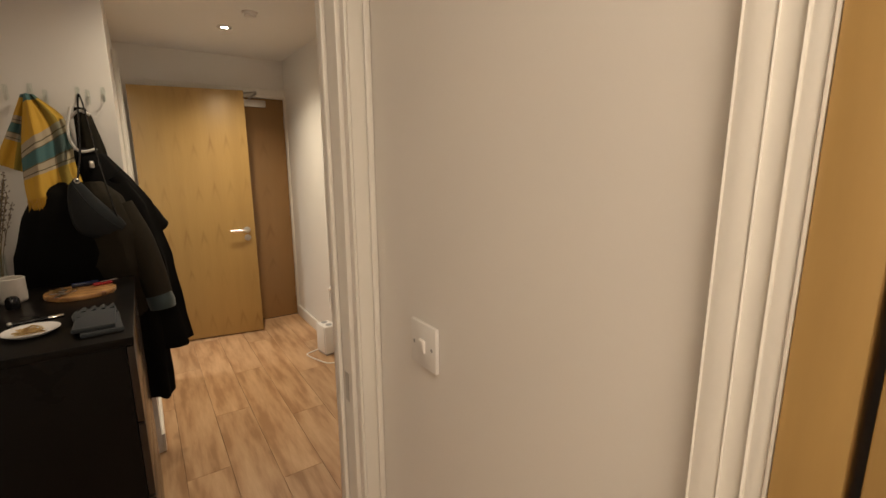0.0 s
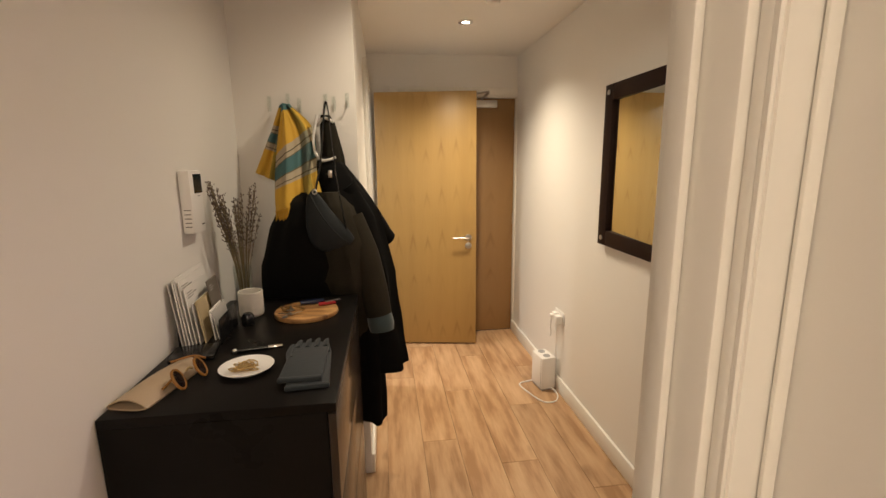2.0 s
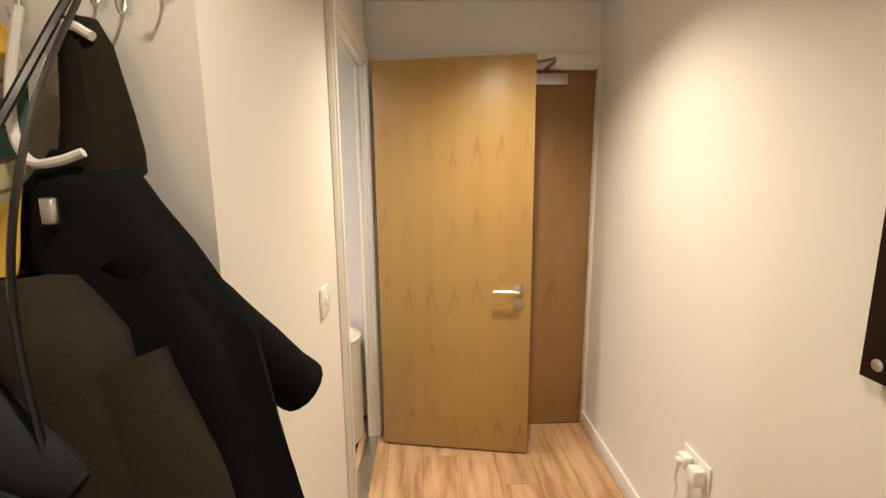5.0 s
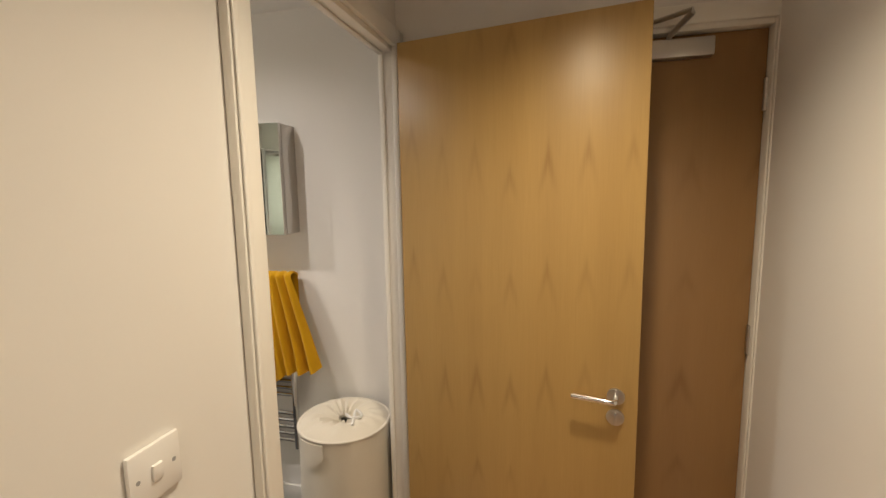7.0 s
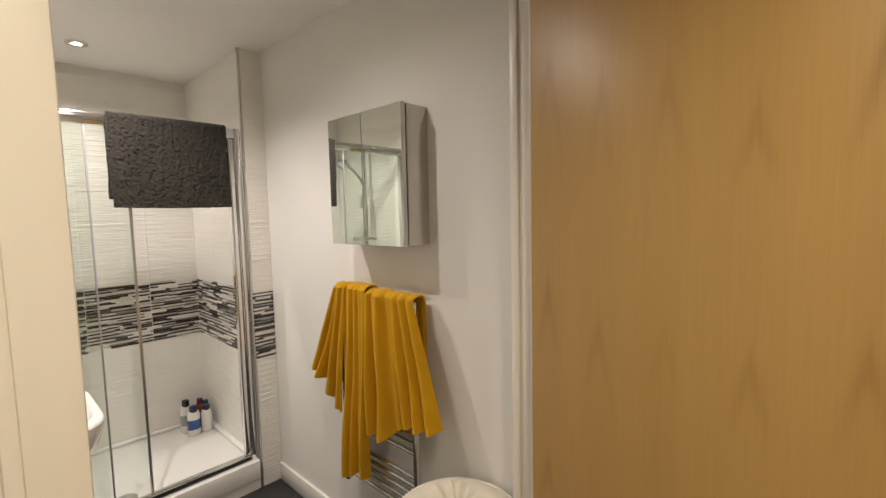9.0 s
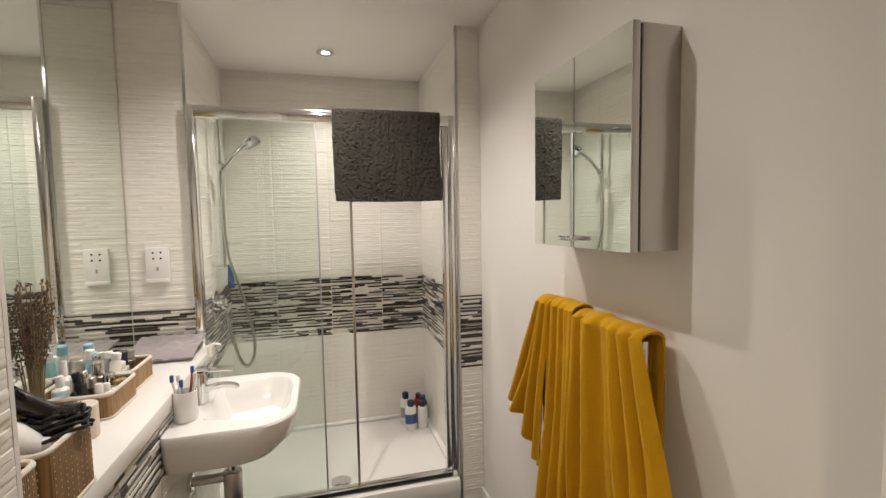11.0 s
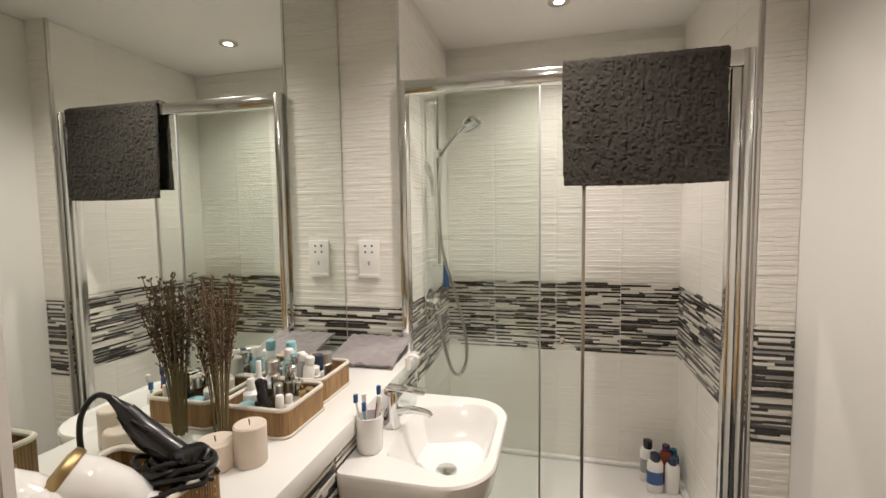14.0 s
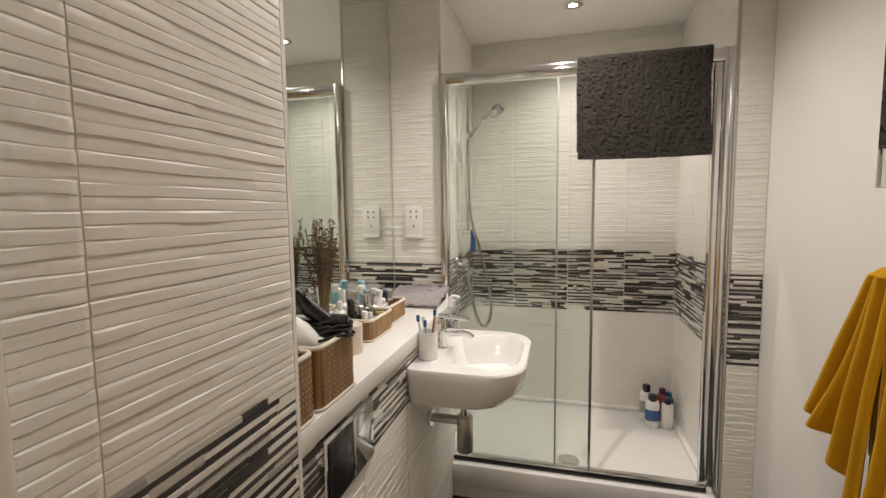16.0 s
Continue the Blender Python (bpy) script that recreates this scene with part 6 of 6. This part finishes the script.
part("plug", bx(-1.055, -1.022, 3.305, 3.338, ZL + 0.150, ZL + 0.176, 0.007), M_BLACKPL, t)
t = thing("clay_packet", (-0.90, 3.27, ZL + 0.0075), "sage green printed packet standing in the basket", "packet")
PM = Matrix.Translation((-0.874, 3.272, ZL + 0.0075)) @ pose(0, 0, 0, 0, 0, 62)
part("packet", moved(bx(-0.05, 0.05, -0.012, 0.012, 0, 0.175, 0.002), PM), M_GREENBOX, t)
part("dark_band", moved(bx(-0.0503, 0.0503, 0.0105, 0.0126, 0.110, 0.152), PM), M_DKGREEN, t)
part("top_fold", moved(bx(-0.0505, 0.0505, -0.0125, 0.0127, 0.158, 0.178, 0.001), PM), M_PAPER, t)
TXT = PM @ Matrix.Translation((0, 0.0130, 0)) @ pose(0, 0, 0, 90, 0, 180)
part("maker_mark", moved(join(*[bx(-0.040 + k * 0.0115, -0.032 + k * 0.0115, 0.0127, 0.0131, 0.133, 0.147) for k in range(7)]), PM), M_PAPER, t, "pale printed maker mark", smooth=False)
words("ARCILLA", 0.020, TXT @ Matrix.Translation((0, 0.088, 0)), M_DKGREEN, t)
words("VERDE", 0.020, TXT @ Matrix.Translation((0, 0.066, 0)), M_DKGREEN, t)
toiletry("honey-coloured lidded jar in the basket", (-0.862, 3.312, ZB), 0.021, 0.165, M_HONEY, M_HONEY, 0.03, 0.018)

# mirror cabinet, towel radiator, towels
t = thing("mirror_cabinet", (-1.04, WN, 1.37), "steel wall cabinet with two mirror doors", "bathroom cabinet")
part("body", bx(-1.253, -0.826, 4.4565, WN - 0.0005, 1.371, 1.845, 0.002), M_STEEL, t)
# black strip in the gap behind the doors; its colour stands for the gap's shade
part("door_gap_shade", bx(-1.250, -0.829, 4.4520, 4.4560, 1.374, 1.842), M_BLACKPL, t, "black strip for a rubber seal and for gap shade")
for x0, x1, hx in ((-1.253, -1.0430, -1.058), (-1.0390, -0.826, -1.024)):
    d = part("door", bx(x0, x1, 4.434, 4.4515, 1.369, 1.847, 0.001), M_STEEL, t)
    part("mirror_face", bx(x0 + 0.0008, x1 - 0.0008, 4.4315, 4.4339, 1.370, 1.846), M_MIRROR, d, "mirror glass front")
    part("handle", join(cyl((hx, 4.4316, 1.393), (hx, 4.415, 1.393), 0.005, 10), bx(hx - 0.022, hx + 0.022, 4.406, 4.416, 1.387, 1.399, 0.003)), M_CHROME, d, "small chrome bar handle")

t = thing("towel_radiator", (-1.09, WN, 0.33), "chrome ladder towel radiator on the wall", "radiator")
for x in (-1.315, -0.872):
    part("upright", cyl((x, 4.505, 0.33), (x, 4.505, 1.165), 0.015, 14), M_CHROME, t)
    for z in (0.42, 1.08):
        part("bracket", cyl((x, WN - 0.0005, z), (x, 4.505, z), 0.009, 10), M_CHROME, t)
for z in [0.37 + 0.034 * k for k in range(5)] + [0.60 + 0.034 * k for k in range(5)] + [0.86 + 0.034 * k for k in range(4)] + [1.09, 1.13]:
    part("rung", cyl((-1.315, 4.503, z), (-0.872, 4.503, z), 0.0095, 12), M_CHROME, t)


def towel(label, x0, x1, top, front_z, back_z, spread, seed, kink=0.0, drift=0.0):
    """A towel folded over the top rung, with gathered folds that open towards the hem."""
    t = thing("bath_towel", ((x0 + x1) / 2, 4.47, front_z), label, "towel", "yellow towels")

    def at(u, v):
        wide = 0.45 + 2.2 * (x1 - x0)
        fold = math.sin(u * 23 * wide + seed + 2.4 * math.sin(u * 5 + seed)) * 0.42 + math.sin(u * 41 * wide + 2.2 * seed + 2 * v) * 0.42 + 0.9 * ripple(u * 7 * wide, v * 1.6, seed)
        if v < 0.28:
            k = 1 - v / 0.28
            return Vector((x0 + (x1 - x0) * u, 4.533 - 0.004 * fold, top - (top - back_z) * k))
        if v < 0.40:
            a = math.pi * (v - 0.28) / 0.12
            return Vector((x0 + (x1 - x0) * u, 4.503 + 0.030 * math.cos(a), top + 0.016 * math.sin(a) + 0.004 * fold))
        k = (v - 0.40) / 0.60
        lo = front_z + kink * (u - 0.5) + 0.014 * math.sin(u * 9 + seed)
        mid, half = (x0 + x1) / 2, (x1 - x0) / 2
        x = mid + (u - 0.5) * 2 * half * (1 + spread * k ** 0.9) + 0.006 * fold * k + drift * k
        y = 4.473 - 0.012 * k - (0.016 + 0.024 * k) * (fold + 0.4) + 0.010 * k * ripple(u * 4, v * 3, seed)
        return Vector((x, y, top + (lo - top) * k))
    part("cloth", sheet(at, 84, 50, 0.007), M_TOWEL, t)
    return t


towel("mustard terry hand towel slipping off the radiator end", -1.312, -1.235, 1.182, 0.745, 0.95, 1.5, 4.4, -0.19, -0.09)
towel("long mustard terry towel folded over the radiator", -1.240, -1.105, 1.186, 0.445, 0.80, 0.10, 1.0, 0.0, 0.0)
towel("mustard terry towel gathered over the radiator", -1.095, -0.838, 1.176, 0.70, 0.75, 0.52, 2.6, 0.16, 0.078)

# laundry hamper
HC = (-0.535, 4.345, 0.0)
t = thing("laundry_hamper", HC, "cream canvas drawstring laundry hamper on the floor", "laundry hamper")
HR, HH = 0.185, 0.60


def hamper_side(u, v):
    a = 2 * math.pi * u
    r = HR * (1 + 0.02 * ripple(3 * math.cos(a), 3 * math.sin(a), v * 4) + 0.012 * math.sin(7 * a) * (1 - v))
    return Vector((HC[0] + r * math.cos(a), HC[1] + r * math.sin(a), 0.002 + HH * v))


part("side", sheet(hamper_side, 56, 14, 0.004), M_CANVAS, t)


def hamper_top(u, v):
    a = 2 * math.pi * u
    r = HR * (1 - 0.86 * v)
    z = HH + 0.002 + 0.030 * math.sin(math.pi * min(1, v * 1.1)) + 0.010 * v * math.sin(15 * a + 2 * math.sin(3 * a)) + 0.006 * ripple(5 * math.cos(a), 5 * math.sin(a), v * 3)
    return Vector((HC[0] + r * math.cos(a), HC[1] + r * math.sin(a), z))


part("gathered_top", sheet(hamper_top, 72, 16, 0.004), M_CANVAS, t)
part("rim_wire", tube([(HC[0] + HR * 1.01 * math.cos(a), HC[1] + HR * 1.01 * math.sin(a), HH + 0.002) for a in [2 * math.pi * i / 24 for i in range(25)]], 0.006, 8, 2), M_PIPING, t, "stitched canvas rim")
part("drawstring", tube([(HC[0] + 0.02, HC[1] - 0.02, HH + 0.034), (HC[0] + 0.06, HC[1] - 0.05, HH + 0.040), (HC[0] + 0.09, HC[1] - 0.02, HH + 0.034), (HC[0] + 0.05, HC[1] + 0.01, HH + 0.040), (HC[0] + 0.08, HC[1] - 0.09, HH + 0.030)], 0.006, 8, 6), M_CORD, t)


def strap_at(u, v):
    a = radians(238 + 34 * u)
    r = HR * 1.03 + 0.006
    return Vector((HC[0] + r * math.cos(a), HC[1] + r * math.sin(a), HH - 0.005 - 0.10 * v * (0.55 + 0.45 * math.sin(math.pi * u))))


part("handle_strap", sheet(strap_at, 12, 8, 0.004), M_CANVAS, t)

# ---- pieces of floors and walls ----
bath_floor = bpy.data.objects["floor_bathroom"]


def box_mesh(name, lx, ly, lz, mat, bevel=0.0015):
    bm = bx(-lx / 2, lx / 2, -ly / 2, ly / 2, -lz, 0, bevel, 1)
    me = mesh_of(name, bm, mat, (0, 0, 0), False)
    return me


slate = box_mesh("slate_tile", 0.296, 0.596, 0.006, M_SLATE)
for i in range(9):
    for j in range(3):
        x, y = -0.36 - 0.15 - 0.3 * i, 3.05 + 0.3 + 0.6 * j - 0.12
        ob = new("floor_tile", slate)
        ob.location = (x, y, 0.0)
        ob.parent = bath_floor

PLANKS = {}


def lay_plank(x0, x1, y0, y1):
    """One floor board; boards of the same cut share a mesh."""
    key = (round(x1 - x0, 3), round(y1 - y0, 3))
    if min(key) < 0.02:
        return
    if key not in PLANKS:
        PLANKS[key] = box_mesh("plank", key[0] - 0.0012, key[1] - 0.0012, 0.008, M_PLANK, 0.0012)
    ob = new("plank", PLANKS[key])
    ob.location = ((x0 + x1) / 2, (y0 + y1) / 2, 0.0)
    ob.parent = FLOOR


for i in range(10):
    x0, x1 = max(LX, LX - 0.006 + 0.192 * i), min(RX, LX - 0.006 + 0.192 * (i + 1))
    off = ((i * 0.41) % 1.0) * 1.286
    lowest = -2.2 if x1 < SWX + 0.09 else 1.085
    for j in range(-1, 6):
        y = -2.2 - 0.3 + off + 1.287 * j
        lay_plank(x0, x1, max(lowest, y - 0.6435), min(ENDY, y + 0.6435))


def relief_tile(name, seed, depth=1.0, w=0.322, h=0.198, nu=40, strips=14):
    """A wall tile with thin wavy layers that step in and out, soft-edged as if pressed in clay."""
    r = random.Random(seed)
    steps = []
    for s in range(strips):
        edges = sorted(r.uniform(0.0, 1.0) for _ in range(r.choice((1, 2, 3, 4))))
        steps.append((edges, [r.choice((0.0, 0.0005, 0.0011, 0.0016)) + r.uniform(0, 0.0003) + (0.0007 if s % 2 else 0.0) for _ in range(len(edges) + 1)]))

    def high(u, s):
        edges, hs = steps[s]
        z = hs[0]
        for e, nxt in zip(edges, hs[1:]):
            k = min(1.0, max(0.0, (u - e) / 0.02 + 0.5))
            z += (nxt - z) * k
        return z
    vs, fs = [], []
    levels = []
    for s in range(strips):
        for f, lift in ((0.0, 0.30), (0.10, 0.96), (0.30, 1.0), (0.88, 0.86)):
            levels.append((s, (s + f) / strips, lift))
    levels.append((strips - 1, 1.0, 0.30))
    for s, v, lift in levels:
        for i in range(nu + 1):
            u = i / nu
            drift = 0.0 if v in (0.0, 1.0) else 0.004 * math.sin(u * 5.2 + s * 1.3 + seed) + 0.002 * math.sin(u * 13 + s * 2.9 + seed)
            z = 0.0009 + depth * lift * (0.0007 + high(u, s))
            vs.append(((u - 0.5) * w, (v + drift - 0.5) * h, z if 0 < i < nu else z * 0.6))
    n, m = nu + 1, len(levels)
    for k in range(m - 1):
        for i in range(nu):
            fs.append((k * n + i, k * n + i + 1, (k + 1) * n + i + 1, (k + 1) * n + i))
    base = len(vs)
    ring = [i for i in range(n)] + [k * n + nu for k in range(1, m)] + [(m - 1) * n + i for i in range(nu - 1, -1, -1)] + [k * n for k in range(m - 2, 0, -1)]
    for q in ring:
        vs.append((vs[q][0] * 1.002, vs[q][1] * 1.002, -0.007))
    for k in range(len(ring)):
        c, d = ring[k], ring[(k + 1) % len(ring)]
        fs.append((d, c, base + k, base + (k + 1) % len(ring)))
    me = bpy.data.meshes.new(name)
    me.from_pydata(vs, [], fs)
    me.materials.append(M_TILE)
    for p in me.polygons:
        p.use_smooth = True
    me.set_sharp_from_angle(angle=radians(24))
    return me


TILES = [relief_tile("relief_tile", s) for s in (1, 2, 3, 4, 5)]
SMOOTH = [relief_tile("smooth_tile", s, 0.22) for s in (7, 8)]
ROWS_LOW = [0.0, 0.118, 0.318, 0.518, 0.718]
ROWS_HIGH = [1.09, 1.29, 1.49, 1.69, 1.89, 2.09, 2.29, BATH_CEIL]
rt = random.Random(77)


def lay_tiles(parent, origin, ux, nrm, cols, rows, kinds=TILES):
    """Tiles on a wall: cols are distances along ux from the origin, rows are heights."""
    u, n = Vector(ux), Vector(nrm)
    for c0, c1 in zip(cols, cols[1:]):
        for r0, r1 in zip(rows, rows[1:]):
            if c1 - c0 < 0.012 or r1 - r0 < 0.012:
                continue
            ctr = Vector(origin) + u * (c0 + c1) / 2
            ctr.z = (r0 + r1) / 2
            ob = new("tile", kinds[rt.randrange(len(kinds))])
            m = Matrix((u, Vector((0, 0, 1)), n)).transposed().to_4x4()
            ob.parent = parent
            ob.matrix_basis = Matrix.Translation(ctr) @ m @ Matrix.Diagonal(((c1 - c0 - 0.0022) / 0.322, (r1 - r0 - 0.0016) / 0.198, 1, 1))


def lay_mosaic(parent, origin, ux, nrm, length, z0, z1, seed):
    """Thin slate and glass strips in staggered rows, as one piece of stuff."""
    r = random.Random(seed)
    u, n, o = Vector(ux), Vector(nrm), Vector(origin)
    vs, fs, shade = [], [], []
    rows = max(2, round((z1 - z0) / 0.0098))
    h = (z1 - z0) / rows
    for row in range(rows):
        z = z0 + h * row
        s = -r.uniform(0, 0.08)
        while s < length:
            l = r.uniform(0.05, 0.19)
            a, b = max(0.0, s), min(length, s + l)
            lift = r.choice((-0.25, 0.0, 0.0, 0.25)) * h
            tone = (row + (1 if r.random() < 0.22 else 0)) % 2
            if b - a > 0.006:
                d = r.uniform(0.001, 0.0042)
                k = len(vs)
                for dd in (-0.006, d):
                    for (q, w) in ((a + 0.0005, z), (b - 0.0005, z), (b - 0.0005, z + h - 0.0009), (a + 0.0005, z + h - 0.0009)):
                        p = o + u * q + n * dd
                        vs.append((p.x, p.y, min(z1 - 0.0005, max(z0, w + lift + (0.0006 * d / 0.004)))))
                for f in ((4, 5, 6, 7), (0, 1, 5, 4), (1, 2, 6, 5), (2, 3, 7, 6), (3, 0, 4, 7), (3, 2, 1, 0)):
                    fs.append(tuple(k + q for q in f))
                    shade.append(tone)
            s += l
    me = bpy.data.meshes.new("mosaic_strips")
    me.from_pydata(vs, [], fs)
    me.materials.append(M_MOSAIC)
    me.materials.append(M_MOSAICW)
    me.polygons.foreach_set("material_index", shade)
    ob = new("mosaic_strips", me)
    ob.parent = parent
    return tagged(ob, kind="stuff")


BAND0, BAND1 = 0.72, 1.088
# shower back wall, facing the room
cols = [0.0, 0.262, 0.588, 0.910, SH_R - SH_L]
lay_tiles(W_BACK, (SH_B, SH_L, 0), (0, 1, 0), (1, 0, 0), cols, ROWS_LOW[1:], SMOOTH)
lay_tiles(W_BACK, (SH_B, SH_L, 0), (0, 1, 0), (1, 0, 0), cols, ROWS_HIGH)
for k, (c0, c1) in enumerate(zip(cols, cols[1:])):
    lay_mosaic(W_BACK, (SH_B, SH_L + c0 + 0.0015, 0), (0, 1, 0), (1, 0, 0), c1 - c0 - 0.003, BAND0, BAND1, 10 + k)
# shower side walls
cols = [0.0, 0.17, 0.49, 0.805]
lay_tiles(W_LEFT, (-2.118, SH_L, 0), (-1, 0, 0), (0, 1, 0), cols, ROWS_LOW[1:])
lay_tiles(W_LEFT, (-2.118, SH_L, 0), (-1, 0, 0), (0, 1, 0), cols, ROWS_HIGH)
lay_mosaic(W_LEFT, (-2.118, SH_L, 0), (-1, 0, 0), (0, 1, 0), 0.805, BAND0, BAND1, 31)
lay_tiles(W_RIGHT, (SH_B, SH_R, 0), (1, 0, 0), (0, -1, 0), [0.0, 0.32, 0.64, 0.855], ROWS_LOW[1:], SMOOTH)
lay_tiles(W_RIGHT, (SH_B, SH_R, 0), (1, 0, 0), (0, -1, 0), [0.0, 0.32, 0.64, 0.855], ROWS_HIGH, SMOOTH)
lay_mosaic(W_RIGHT, (SH_B, SH_R, 0), (1, 0, 0), (0, -1, 0), 0.855, BAND0, BAND1, 32)
# end strip and socket nib, both facing the room
lay_tiles(W_RIGHT, (-2.058, SH_R - 0.008, 0), (0, 1, 0), (1, 0, 0), [0.0, WN - SH_R + 0.007], ROWS_LOW)
lay_tiles(W_RIGHT, (-2.058, SH_R - 0.008, 0), (0, 1, 0), (1, 0, 0), [0.0, WN - SH_R + 0.007], ROWS_HIGH)
lay_mosaic(W_RIGHT, (-2.058, SH_R - 0.008, 0), (0, 1, 0), (1, 0, 0), WN - SH_R + 0.007, BAND0, BAND1, 33)
lay_tiles(W_LEFT, (-2.111, MIR_Y + 0.002, 0), (0, 1, 0), (1, 0, 0), [0.0, 0.232], ROWS_HIGH)
lay_mosaic(W_LEFT, (-2.111, MIR_Y + 0.002, 0), (0, 1, 0), (1, 0, 0), 0.232, LEDGE_Z + 0.001, BAND1, 34)
# boxing under the ledge and the relief-tiled wall
cols = [0.0, 0.325, 0.65, 0.975, 1.30]
lay_tiles(W_UNDER, (CORNER - 0.002, UNDERY, 0), (-1, 0, 0), (0, 1, 0), cols, [0.0, 0.118, 0.318, 0.518, 0.71])
for k, (c0, c1) in enumerate(zip(cols, cols[1:])):
    lay_mosaic(W_UNDER, (CORNER - 0.0035 - c0, UNDERY, 0), (-1, 0, 0), (0, 1, 0), c1 - c0 - 0.003, 0.712, LEDGE_Z - 0.051, 50 + k)
cols = [0.0, 0.325, abs(CORNER - BATHX)]
lay_tiles(W_NEAR, (CORNER + 0.0065, NEARY, 0), (1, 0, 0), (0, 1, 0), cols, ROWS_LOW)
lay_tiles(W_NEAR, (CORNER + 0.0065, NEARY, 0), (1, 0, 0), (0, 1, 0), cols, [1.052, 1.252, 1.452, 1.652, 1.852, 2.052, 2.252, BATH_CEIL])
for k, (c0, c1) in enumerate(zip(cols, cols[1:])):
    lay_mosaic(W_NEAR, (CORNER + 0.008 + c0, NEARY, 0), (1, 0, 0), (0, 1, 0), c1 - c0 - 0.003, BAND0, 1.05, 60 + k)
